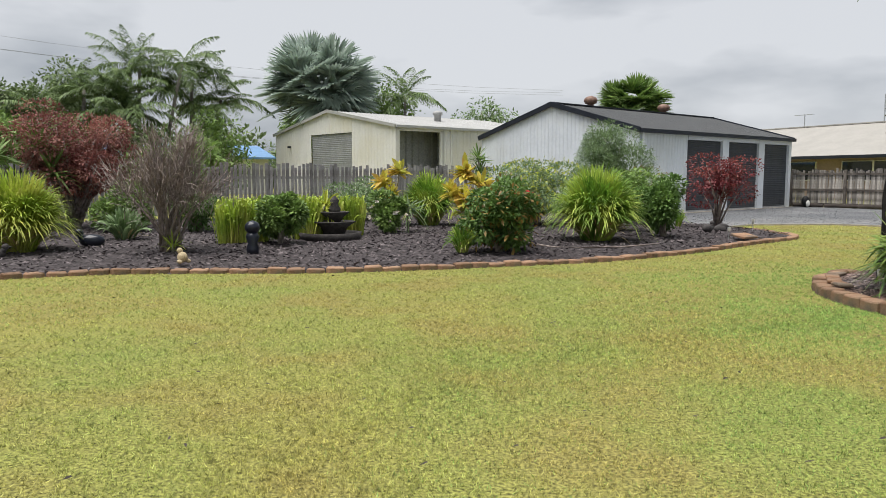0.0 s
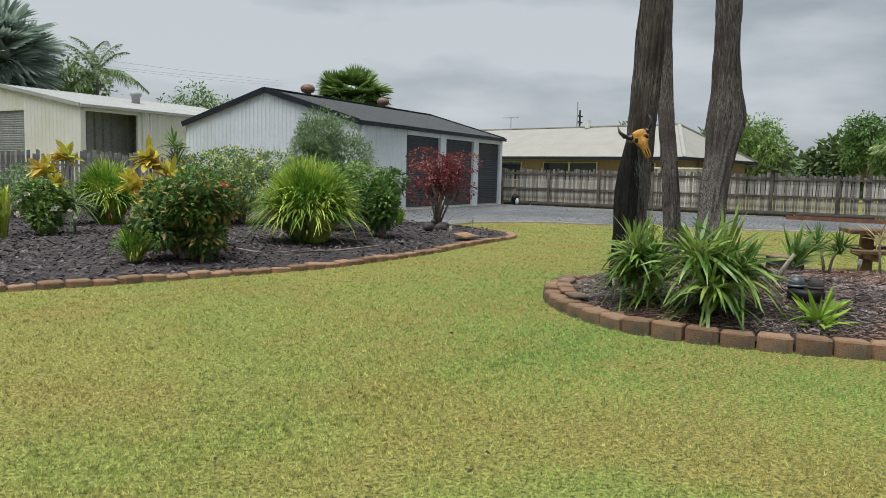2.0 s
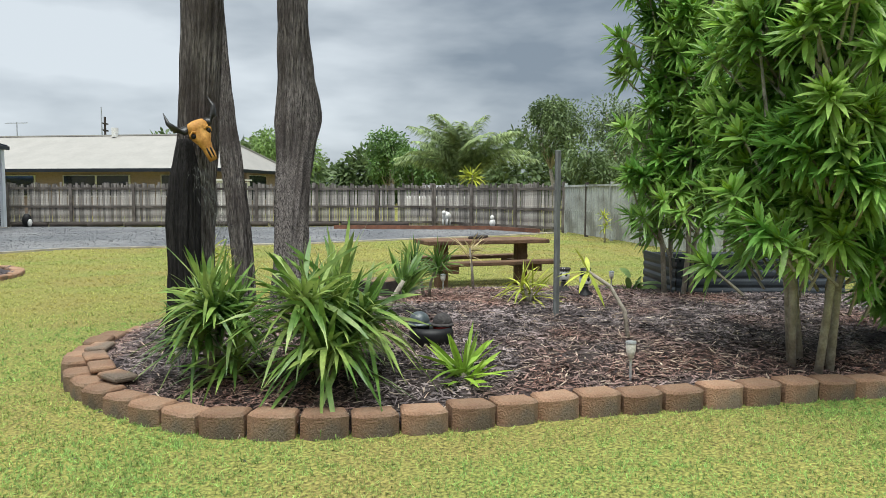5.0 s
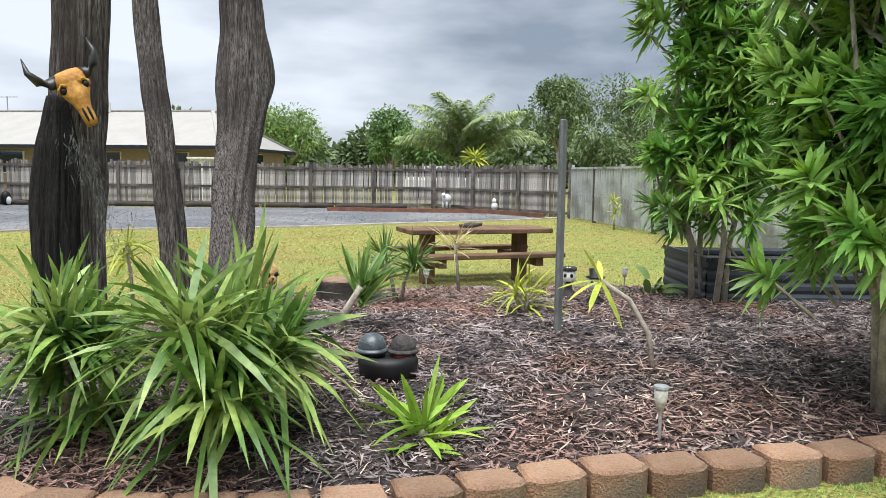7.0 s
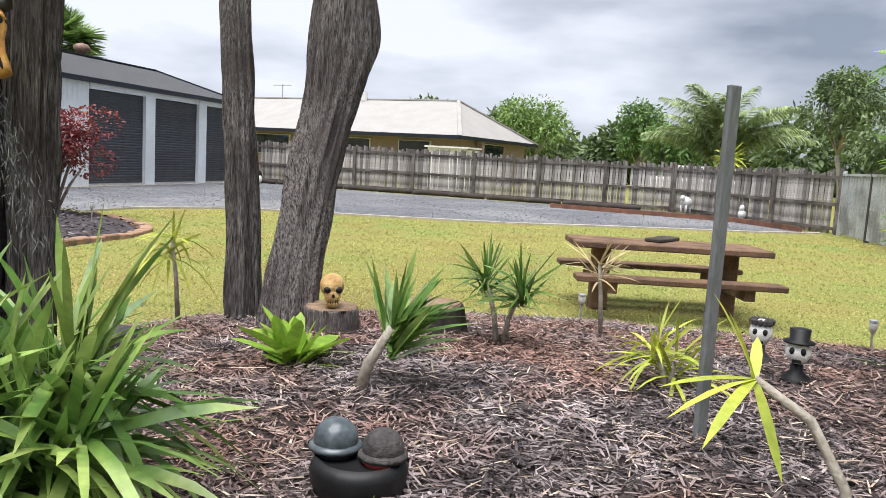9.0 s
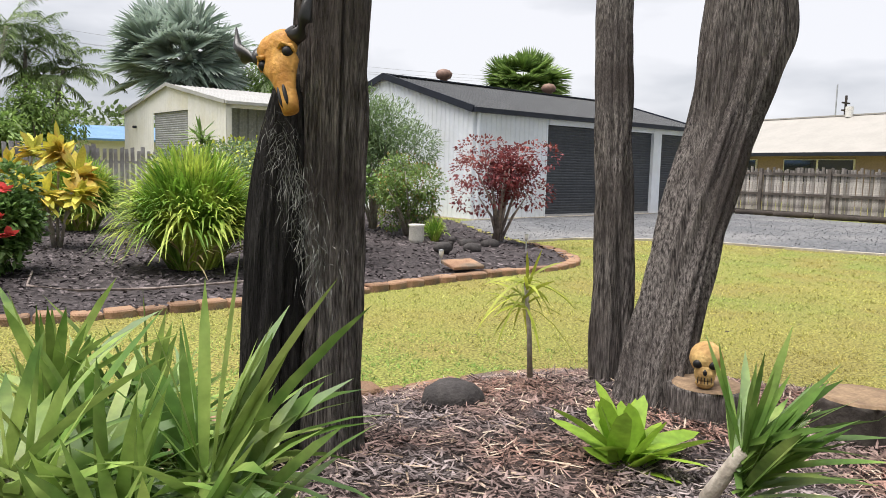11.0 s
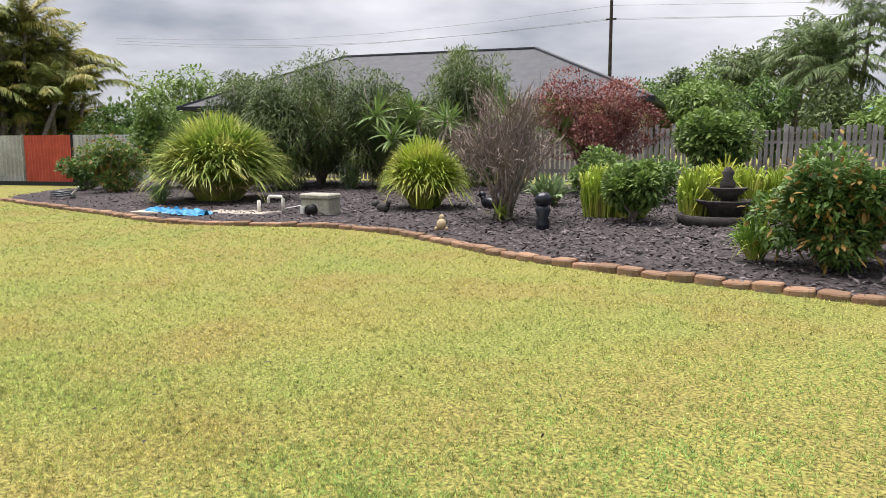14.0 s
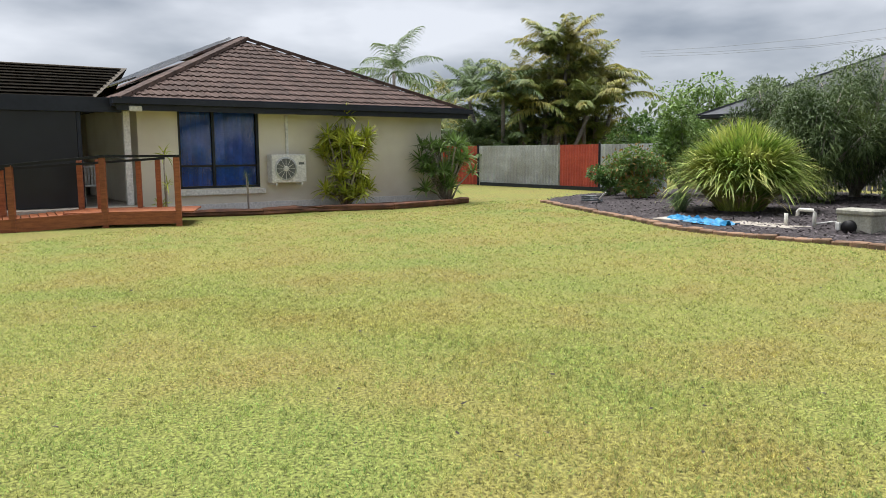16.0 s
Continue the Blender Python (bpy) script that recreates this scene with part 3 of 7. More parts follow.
BED_EDGE = [(-15.7, 5.2), (-12.5, 6.4), (-10.2, 7.35), (-8.0, 8.2), (-6.75, 9.35), (-5.85, 10.5), (-4.5, 11.25), (-3.0, 11.5), (-1.3, 11.65), (0.3, 12.13), (1.3, 12.55), (3.0, 13.3), (4.1, 14.05), (5.6, 15.4), (6.8, 16.75), (7.8, 17.75), (8.35, 18.3), (8.65, 19.1), (8.5, 20.4), (8.0, 21.7)]
BED = BED_EDGE + [(7.2, 24.0), (6.3, 27.8), (1.2, 33.2), (-24.0, 12.3), (-22.5, 9.5), (-19.0, 6.2), (-16.6, 5.3)]
ISLE_EDGE = [(10.6, 4.3), (9.6, 5.2), (8.81, 5.88), (8.1, 6.43), (7.2, 7.16), (6.62, 7.5), (6.17, 7.87), (5.75, 8.28), (5.55, 8.65), (5.47, 9.1), (5.46, 9.6), (5.53, 10.1), (5.75, 10.65), (6.1, 11.1), (6.55, 11.5), (7.15, 11.95), (7.8, 12.2), (8.7, 12.15), (9.5, 11.85), (10.2, 11.5), (10.9, 11.1), (11.7, 10.35), (12.5, 9.5), (13.0, 8.7)]
ISLE = ISLE_EDGE + [(14.2, 7.4), (13.2, 4.6)]
DRIVE = [(6.4, 27.9), (7.35, 24.0), (8.1, 22.3), (9.2, 23.3), (11.5, 23.6), (13.4, 22.4), (16.9, 20.5), (19.6, 19.8), (23.5, 18.6), (25.9, 18.2), (27.3, 21.5), (27.6, 25.5), (23.5, 28.6), (19.2, 33.0), (16.2, 37.6), (15.6, 37.3)]


def hill(poly, x, y, top):
    """Mound of a bed: rises gently from its border."""
    best = np.full(len(x), 1e9)
    for (x0, y0), (x1, y1) in zip(poly, poly[1:] + poly[:1]):
        dx, dy = x1 - x0, y1 - y0
        t = np.clip(((x - x0) * dx + (y - y0) * dy) / (dx * dx + dy * dy), 0, 1)
        best = np.minimum(best, np.hypot(x - x0 - t * dx, y - y0 - t * dy))
    return 0.05 + top * (1 - np.exp(-best / 1.1))


def sheet(name, poly, step, height, material, label, wobble=0.0):
    """A bed surface over a grid clipped to its outline."""
    xs = [p[0] for p in poly]
    ys = [p[1] for p in poly]
    gx, gy = np.meshgrid(np.arange(min(xs), max(xs) + step, step), np.arange(min(ys), max(ys) + step, step))
    ny, nx = gx.shape
    x, y = gx.ravel(), gy.ravel()
    keep = in_poly(x, y, poly)
    z = height(x, y)
    if wobble:
        z = z + np.array([wobble * noise.noise((a * 2.2, b * 2.2, 1)) for a, b in zip(x, y)])
    z = np.where(keep, z, -0.05)
    idx = np.arange(nx * ny).reshape(ny, nx)
    q = np.stack([idx[:-1, :-1], idx[:-1, 1:], idx[1:, 1:], idx[1:, :-1]], -1).reshape(-1, 4)
    q = q[keep[q].sum(1) >= 2]
    ob = raw(name, np.stack([x, y, z], 1), q, material, None, "", True)
    return tagged(ob, label, "ground", kind="structure")


bm = bmesh.new()
R = [0, 40, 120, 400, 1500]
vc = [[bm.verts.new((4 + r * math.cos(a * math.pi / 24), 12 + r * math.sin(a * math.pi / 24), 0)) for a in range(48)] for r in R[1:]]
bm.faces.new(vc[0])
for a, b in zip(vc, vc[1:]):
    for j in range(48):
        bm.faces.new((a[j], b[j], b[(j + 1) % 48], a[(j + 1) % 48]))
tagged(part("ground", bm, M_lawn), "yellow-green mown lawn with dry patches", "lawn", kind="structure")
bed_z = lambda x, y: hill(BED, x, y, 0.10)
isle_z = lambda x, y: hill(ISLE, x, y, 0.30)
sheet("garden_bed_ground", BED, 0.3, bed_z, M_mulch, "dark bark mulch over a long garden bed", 0.03)
sheet("island_bed_ground", ISLE, 0.12, isle_z, M_bark_mulch, "brown bark mulch over an island garden bed", 0.03)
tagged(sheet("driveway", DRIVE, 0.2, lambda x, y: 0.016 + 0 * x, M_gravel, "", 0.006), "blue-grey gravel driveway before the shed", "driveway", kind="structure")
ke = thing("drive_kerb", 0, 0, 0, 0, "thin pale concrete strip between lawn and gravel", "kerb", kind="structure")
for (xa, ya), (xb, yb) in zip(DRIVE[2:9], DRIVE[3:10]):
    bm = bmesh.new()
    c = [bm.verts.new(p) for p in ((xa, ya, 0), (xb, yb, 0), (xb + 0.07, yb + 0.1, 0), (xa + 0.07, ya + 0.1, 0))]
    for v in list(c):
        bm.verts.new((v.co.x, v.co.y, 0.045))
    bm.verts.ensure_lookup_table()
    w = bm.verts
    for f in ((4, 5, 6, 7), (0, 1, 5, 4), (1, 2, 6, 5), (2, 3, 7, 6), (3, 0, 4, 7)):
        bm.faces.new([w[k] for k in f])
    part("strip", bm, M_slab, ke)


# ---- walls, roofs ----
def wall_ribs(L, top, pitch, depth, flat=0.5):
    """A sheet of upright ribs, L long; top(s) gives its height at s."""
    cols = []
    k = max(2, int(L / pitch))
    for i in range(k):
        s = i * L / k
        p = L / k
        cols += [(s, 0), (s + p * flat, 0), (s + p * (flat + 0.12), depth), (s + p * 0.88, depth)]
    cols.append((L, 0))
    bm = bmesh.new()
    lo = [bm.verts.new((s, -d, 0)) for s, d in cols]
    hi = [bm.verts.new((s, -d, top(s))) for s, d in cols]
    for i in range(len(cols) - 1):
        bm.faces.new((lo[i], lo[i + 1], hi[i + 1], hi[i]))
    return bm


def shutter(w, h, pitch=0.085):
    """A roller shutter: rounded lying slats."""
    k = int(h / pitch)
    bm = bmesh.new()
    rows = []
    for i in range(k):
        for s, d in ((0, 0), (0.35, -0.016), (0.7, -0.016)):
            rows.append(((i + s) * h / k, d))
    rows.append((h, 0))
    va = [(bm.verts.new((0, d, z)), bm.verts.new((w, d, z))) for z, d in rows]
    for a, b in zip(va, va[1:]):
        bm.faces.new((a[0], a[1], b[1], b[0]))
    return bm


def roof_sheet(pts, pitch, depth):
    """A ribbed roof plane: pts are eave start, eave end, ridge end, ridge start; ribs run from eave to ridge."""
    a, b, c, d = (Vector(p) for p in pts)
    n = (b - a).cross(d - a).normalized()
    k = int((b - a).length / pitch)
    bm = bmesh.new()
    cols = []
    for i in range(k):
        for s, o in ((0, 0), (0.6, 0), (0.7, depth), (0.9, depth)):
            t = (i + s) / k
            cols.append((a.lerp(b, t) + n * o, d.lerp(c, t) + n * o))
    cols.append((b, c))
    vs = [(bm.verts.new(p), bm.verts.new(q)) for p, q in cols]
    for p, q in zip(vs, vs[1:]):
        bm.faces.new((p[0], q[0], q[1], p[1]))
    return bm


def bar(bm, a, b, w, h):
    """A straight bar from a to b, w wide and h high."""
    a, b = Vector(a), Vector(b)
    t = (b - a).normalized()
    s = t.cross(Vector((0, 0, 1)))
    s = (s if s.length > 0.01 else Vector((1, 0, 0))).normalized()
    u = s.cross(t)
    c = [[bm.verts.new(p + s * x * w / 2 + u * y * h / 2) for x, y in ((-1, -1), (1, -1), (1, 1), (-1, 1))] for p in (a, b)]
    for j in range(4):
        bm.faces.new((c[0][j], c[1][j], c[1][(j + 1) % 4], c[0][(j + 1) % 4]))
    bm.faces.new(c[0])
    bm.faces.new(list(reversed(c[1])))
    return bm


def barred(a, b, w, h):
    return bar(bmesh.new(), a, b, w, h)


# big shed: local x along its door wall, y into the shed
AX = math.degrees(math.atan2(0.694, 0.72))
SHED_L, SHED_W, EAVE, RIDGE = 12.0, 8.4, 3.16, 4.36
shed = thing("shed", 6.82, 28.71, 0, AX, "white steel shed with a dark roof and three roller doors", "shed")
DOORS = ((3.22, 5.80), (6.30, 8.90), (9.40, 11.75))
x0 = 0.0
for a, b in DOORS + ((12.0, 12.0),):
    if a - x0 > 0.6:
        w = part("front_wall", wall_ribs(a - x0, lambda s: EAVE, 0.2, 0.022), M_white_steel, shed)
        w.location = (x0, 0, 0)
    else:
        part("door_post", boxed((x0 + a) / 2, -0.01, 0, max(a - x0, 0.2), 0.12, EAVE), M_white_steel, shed)
    if b > a:
        d = part("roller_door", shutter(b - a, 2.9), M_door, shed, "charcoal roller door, shut")
        d.location = (a, 0.06, 0)
        part("bottom_rail", boxed((a + b) / 2, 0.03, 0.0, b - a, 0.05, 0.09), M_silver, d).location = (-a, -0.06, 0)
        part("lintel", boxed((a + b) / 2, -0.005, 2.9, b - a, 0.1, EAVE - 2.9), M_white_steel, shed)
    x0 = b
part("floor_slab", boxed(SHED_L / 2, SHED_W / 2 - 0.06, -0.06, SHED_L + 0.1, SHED_W + 0.3, 0.09), M_slab, shed)
g = part("gable_wall", wall_ribs(SHED_W, lambda s: EAVE + (RIDGE - EAVE) * (1 - abs(s / (SHED_W / 2) - 1)), 0.2, 0.022), M_white_steel, shed)
g.matrix_local = pose(0, SHED_W, 0, 0, 0, -90)
g = part("gable_wall", wall_ribs(SHED_W, lambda s: EAVE + (RIDGE - EAVE) * (1 - abs(s / (SHED_W / 2) - 1)), 0.2, 0.022), M_white_steel, shed)
g.matrix_local = pose(SHED_L, 0, 0, 0, 0, 90)
part("back_wall", boxed(SHED_L / 2, SHED_W, 0, SHED_L, 0.06, EAVE), M_white_steel, shed)
o = 0.12
part("roof", roof_sheet([(-o, -o, EAVE + 0.02), (SHED_L + o, -o, EAVE + 0.02), (SHED_L + o, SHED_W / 2, RIDGE + 0.05), (-o, SHED_W / 2, RIDGE + 0.05)], 0.19, 0.025), M_dark_roof, shed)
part("roof", roof_sheet([(SHED_L + o, SHED_W + o, EAVE + 0.02), (-o, SHED_W + o, EAVE + 0.02), (-o, SHED_W / 2, RIDGE + 0.05), (SHED_L + o, SHED_W / 2, RIDGE + 0.05)], 0.19, 0.025), M_dark_roof, shed)
part("gutter", barred((-o, -0.16, EAVE - 0.02), (SHED_L + o, -0.16, EAVE - 0.02), 0.13, 0.14), M_trim, shed)
for sy in (0, SHED_W):
    for xx in (-o, SHED_L + o):
        part("barge_board", barred((xx, sy + (-o if sy == 0 else o), EAVE + 0.0), (xx, SHED_W / 2, RIDGE + 0.03), 0.05, 0.2), M_trim, shed)
part("ridge_cap", barred((-o, SHED_W / 2, RIDGE + 0.08), (SHED_L + o, SHED_W / 2, RIDGE + 0.08), 0.34, 0.04), M_trim, shed)
part("downpipe", tube(bmesh.new(), [(0.12, -0.1, 0), (0.12, -0.1, EAVE - 0.05)], [0.05, 0.05], 8), M_white_steel, shed)
for xx in (2.6, 8.1):
    v = part("roof_vent", turned(bmesh.new(), [(0.13, 0), (0.13, 0.16), (0.24, 0.2), (0.29, 0.3), (0.29, 0.38), (0.2, 0.48), (0.05, 0.52)], 0, 0, 16), M_copper, shed, "rusty whirling roof vent", True)
    v.location = (xx, SHED_W / 2 + 0.15, RIDGE + 0.02)

# cream shed next door
CW, CL, CE, CR = 12.1, 12.0, 3.9, 4.95
cshed = thing("neighbour_shed", -3.2, 37.0, 0, AX, "cream steel shed with grey roller door and open bay", "shed")
for a, b in ((0.0, 12.1 - 7.95), (12.1 - 3.83, 12.1)):
    w = part("gable_wall", wall_ribs(b - a, (lambda a: lambda s: CE + (CR - CE) * (1 - abs((s + a) / (CW / 2) - 1)))(a), 0.25, 0.02), M_cream_steel, cshed)
    w.matrix_local = pose(0, CW - a, 0, 0, 0, -90)
w = part("gable_wall", wall_ribs(4.12, lambda s: CE - 3.75 + (CR - CE) * (1 - abs((s + 4.15) / (CW / 2) - 1)), 0.25, 0.02), M_cream_steel, cshed)
w.matrix_local = pose(0, CW - 4.15, 3.75, 0, 0, -90)
w = part("roller_door", shutter(4.12, 3.75, 0.1), M_greydoor, cshed, "grey roller door, shut")
w.matrix_local = pose(0.08, CW - 4.15, 0, 0, 0, -90)
part("post", boxed(0.12, 0.06, 0, 0.22, 0.12, CE), M_cream_steel, cshed)
part("post", boxed(2.95, 0.06, 0, 0.25, 0.12, CE), M_cream_steel, cshed)
part("fascia", boxed(1.5, 0.05, CE - 0.22, 3.0, 0.1, 0.22), M_cream_steel, cshed)
w = part("side_wall", wall_ribs(CL - 3.0, lambda s: CE, 0.25, 0.02), M_cream_steel, cshed)
w.location = (3.0, 0, 0)
w = part("inner_wall", wall_ribs(6.0, lambda s: CE - 0.1, 0.42, 0.09, 0.35), M_greydoor, cshed, "ribbed inner wall of the open bay")
w.location = (0.1, 1.3, 0)
part("back_wall", boxed(CL, CW / 2, 0, 0.06, CW, CE), M_cream_steel, cshed)
part("roof", roof_sheet([(-0.1, -0.1, CE + 0.02), (CL, -0.1, CE + 0.02), (CL, CW / 2, CR + 0.03), (-0.1, CW / 2, CR + 0.03)], 0.25, 0.03), M_pale_roof, cshed)
part("roof", roof_sheet([(CL, CW + 0.1, CE + 0.02), (-0.1, CW + 0.1, CE + 0.02), (-0.1, CW / 2, CR + 0.03), (CL, CW / 2, CR + 0.03)], 0.25, 0.03), M_pale_roof, cshed)
for sy in (-0.1, CW + 0.1):
    part("barge_board", barred((-0.12, sy, CE), (-0.12, CW / 2, CR + 0.03), 0.06, 0.16), M_pale_roof, cshed)
part("gutter", barred((-0.1, -0.15, CE - 0.02), (CL, -0.15, CE - 0.02), 0.12, 0.12), M_pale_roof, cshed)
part("wall_lamp", boxed(-0.1, CW - 1.8, 3.1, 0.2, 0.12, 0.12, bevel=0.02), M_trim, cshed)
part("downpipe", tube(bmesh.new(), [(3.5, -0.06, 0), (3.5, -0.06, CE)], [0.05, 0.05], 8), M_cream_steel, cshed)
part("roof_vent", turned(bmesh.new(), [(0.2, 0), (0.2, 0.4), (0.28, 0.45), (0.28, 0.6), (0.1, 0.68)], 0, 0, 12), M_pale_roof, cshed, smooth=True).location = (5.5, 3.4, CE + 0.55)


def hip_roof(L, W, z, rise, over, material, parent, name="roof", fascia=M_trim, run=None):
    """A closed hip roof over a body L by W (local x and y), standing at z."""
    a = [(-over, -over), (L + over, -over), (L + over, W + over), (-over, W + over)]
    h = (W + 2 * over) / 2
    r0, r1 = (-over + h, W / 2), (L + over - (run or h), W / 2)
    bm = bmesh.new()
    e = [bm.verts.new((*p, z)) for p in a]
    u, v = bm.verts.new((*r0, z + rise)), bm.verts.new((*r1, z + rise))
    for f in ((e[0], e[1], v, u), (e[1], e[2], v), (e[2], e[3], u, v), (e[3], e[0], u), (e[3], e[2], e[1], e[0])):
        bm.faces.new(f)
    ob = part(name, bm, material, parent)
    for p, q in zip(a, a[1:] + a[:1]):
        part("gutter", barred((*p, z - 0.06), (*q, z - 0.06), 0.13, 0.2), fascia, parent)
    for p, q in ((a[0], r0), (a[3], r0), (a[1], r1), (a[2], r1), (r0, r1)):
        zz = z + rise + 0.03 if p == r0 else z + 0.03
        part("ridge_cap", barred((*p, zz), (*q, z + rise + 0.03), 0.22, 0.08), material, parent)
    return ob


# pale-roofed house behind the far fence: local x along its long wall
WH = thing("pale_roof_house", 14.6, 67.8, 0, math.degrees(math.atan2(-0.87, 0.48)), "tan brick house with a cream steel roof", "house")
part("wall", boxed(15.0, 5.0, 0, 29.4, 9.0, 2.75), M_brick, WH)
hip_roof(29.6, 9.6, 2.75, 2.35, 0.65, M_creamroof, WH, fascia=M_trim, run=3.2)
for sx in (6.0, 13.2, 15.1, 19.2, 21.4, 25.6):
    w = part("window", boxed(sx + 1.1, 0.46, 1.15, 2.2, 0.1, 1.3), M_white, WH)
    part("pane", boxed(sx + 1.1, 0.40, 1.2, 2.05, 0.04, 1.2), M_glass, w)
w = part("window", boxed(29.72, 4.6, 0.9, 0.08, 3.0, 1.6), M_white, WH)
part("pane", boxed(29.77, 4.6, 0.95, 0.04, 2.85, 1.5), M_glass, w)
part("porch_post", boxed(30.0, 2.4, 0, 0.35, 0.35, 2.6), M_brick, WH)
part("antenna", barred((12.5, 5.0, 5.2), (12.5, 5.0, 6.1), 0.05, 0.05), M_silver, WH)
part("antenna", barred((11.6, 5.0, 6.05), (13.3, 5.0, 6.05), 0.05, 0.05), M_silver, WH)
part("antenna_mast", barred((18.8, 5.0, 5.2), (18.8, 5.0, 7.0), 0.06, 0.06), M_silver, WH)
part("vent_pipe", tube(bmesh.new(), [(20.0, 4.6, 5.0), (20.0, 4.6, 5.6)], [0.2, 0.22], 10), M_white, WH)

# grey-roofed house behind the picket fence
GH = thing("grey_roof_house", -35.5, 12.9, 0, AX, "cream house with a slate-grey hip roof", "house")
part("wall", boxed(11.6, 6.0, 0, 22.6, 10.6, 3.2), M_render, GH)
hip_roof(23.2, 12.0, 3.3, 3.0, 0.5, M_greyroof, GH).location = (0, 0, 0)
for sy in (4.2, 5.3, 6.4):
    part("solar_panel", boxed(20.4, sy, 4.75, 1.7, 1.05, 0.06, ry=24.8), M_solar, GH)

# low building with a blue roof, far off
BH = thing("blue_roof_building", -27.0, 56.6, 0, 29, "long cream building with a blue steel roof", "building")
part("wall", boxed(5.0, 3.0, 0, 13.0, 6.0, 3.0), M_cream_steel, BH)
bm = bmesh.new()
vs = [bm.verts.new(p) for p in ((-2, -0.5, 3.0), (12, -0.5, 3.0), (12, 6.5, 4.2), (-2, 6.5, 4.2), (-2, -0.5, 2.85), (12, -0.5, 2.85), (12, 6.5, 4.05), (-2, 6.5, 4.05))]
for f in ((0, 1, 2, 3), (7, 6, 5, 4), (0, 4, 5, 1), (1, 5, 6, 2), (2, 6, 7, 3), (3, 7, 4, 0)):
    bm.faces.new([vs[i] for i in f])
part("roof", bm, M_blueroof, BH)

# home at the lawn's edge: local x along its lawn wall, y into the house
HX = math.degrees(math.atan2(-0.70, 0.715))
HL, HW_, HE, HR = 8.6, 9.5, 2.64, 2.24
home = thing("house", -15.54, 2.19, 0, HX, "cream rendered house with brown tiled hip roof", "house")
home.matrix_world = pose(-15.54, 2.19, 0, 0, 0, HX + 180) @ Matrix.Diagonal((-1, 1, 1, 1))
# wall with the window's opening: from the far corner (x = 0) to the near one
wx0, wx1, wz0, wz1 = 5.66, 7.68, 0.62, 2.56
for nm, a, b, z0, z1 in (("wall", 0, wx0, 0, HE), ("wall", wx1, HL, 0, HE), ("wall", wx0, wx1, 0, wz0), ("wall", wx0, wx1, wz1, HE)):
    part(nm, boxed((a + b) / 2, 0.11, z0, b - a, 0.22, z1 - z0), M_render, home)
part("wall", boxed(0.11, HW_ / 2 + 0.22, 0, 0.22, HW_, HE), M_render, home)
part("wall", boxed(HL - 0.11, HW_ / 2 + 0.22, 0, 0.22, HW_, HE), M_render, home)
part("wall", boxed(HL / 2, HW_ + 0.2, 0, HL, 0.22, HE), M_render, home)
part("plinth", boxed(HL / 2, -0.02, 0, HL + 0.04, 0.06, 0.24), M_white, home)
win = part("window", barred((wx0, 0.08, wz0 + 0.03), (wx1, 0.08, wz0 + 0.03), 0.09, 0.06), M_trim, home, "dark-framed window with blue blinds")
part("frame", barred((wx0, 0.08, wz1 - 0.03), (wx1, 0.08, wz1 - 0.03), 0.09, 0.06), M_trim, win)
for xx in (wx0 + 0.03, (wx0 + wx1) / 2 + 0.15, wx1 - 0.03):
    part("frame", boxed(xx, 0.08, wz0, 0.06, 0.09, wz1 - wz0), M_trim, win)
part("transom", barred((wx0, 0.08, wz0 + 0.55), (wx1, 0.08, wz0 + 0.55), 0.07, 0.05), M_trim, win)
M_pane = mat("window_pane", (0.9, 0.93, 1.0), (0.88, 0.92, 1.0), scale=1, rough=0.02, spec=0.6)
M_pane.node_tree.nodes["Principled BSDF"].inputs["Transmission Weight"].default_value = 1.0
pane = part("pane", boxed((wx0 + wx1) / 2, 0.1, wz0, wx1 - wx0, 0.008, wz1 - wz0), M_pane, win)
pane.visible_shadow = False
part("sill", boxed((wx0 + wx1) / 2, -0.04, wz0 - 0.16, wx1 - wx0 + 0.2, 0.12, 0.13, bevel=0.01), M_white, win)
for i in range(17):
    part("blind", boxed(wx0 + 0.08 + i * 0.115, 0.24, wz0 + 0.02, 0.105, 0.012, wz1 - wz0 - 0.06, rz=24), M_blind, win)
# added dark board standing in for the unlit room behind the blinds
part("room_shade_board", boxed(HL / 2, 3.0, 0, HL - 0.5, 0.1, HE), M_dim, home)
# hip roof with courses of tiles on the lawn side
OV = 0.55
hw2 = HL / 2 + OV
bm = bmesh.new()
e = [bm.verts.new(p) for p in ((-OV, -OV, HE), (HL + OV, -OV, HE), (HL + OV, HW_ + 6, HE), (-OV, HW_ + 6, HE))]
u, v = bm.verts.new((HL / 2, hw2 - OV, HE + HR)), bm.verts.new((HL / 2, HW_ + 6, HE + HR))
for f in ((e[0], e[1], u), (e[1], e[2], v, u), (e[3], e[0], u, v), (e[2], e[3], v), (e[3], e[2], e[1], e[0])):
    bm.faces.new(f)
hroof = part("roof", bm, M_tile, home, "brown concrete tile roof")
part("fascia", barred((-OV, -OV - 0.02, HE - 0.05), (HL + OV, -OV - 0.02, HE - 0.05), 0.05, 0.3), M_trim, home)
part("gutter", barred((-OV - 0.1, -OV - 0.1, HE + 0.0), (HL + OV + 0.1, -OV - 0.1, HE + 0.0), 0.13, 0.12), M_trim, home)
for xx in (-OV - 0.02, HL + OV + 0.02):
    part("gutter", barred((xx, -OV, HE - 0.02), (xx, HW_ + 6, HE - 0.02), 0.14, 0.2), M_trim, home)
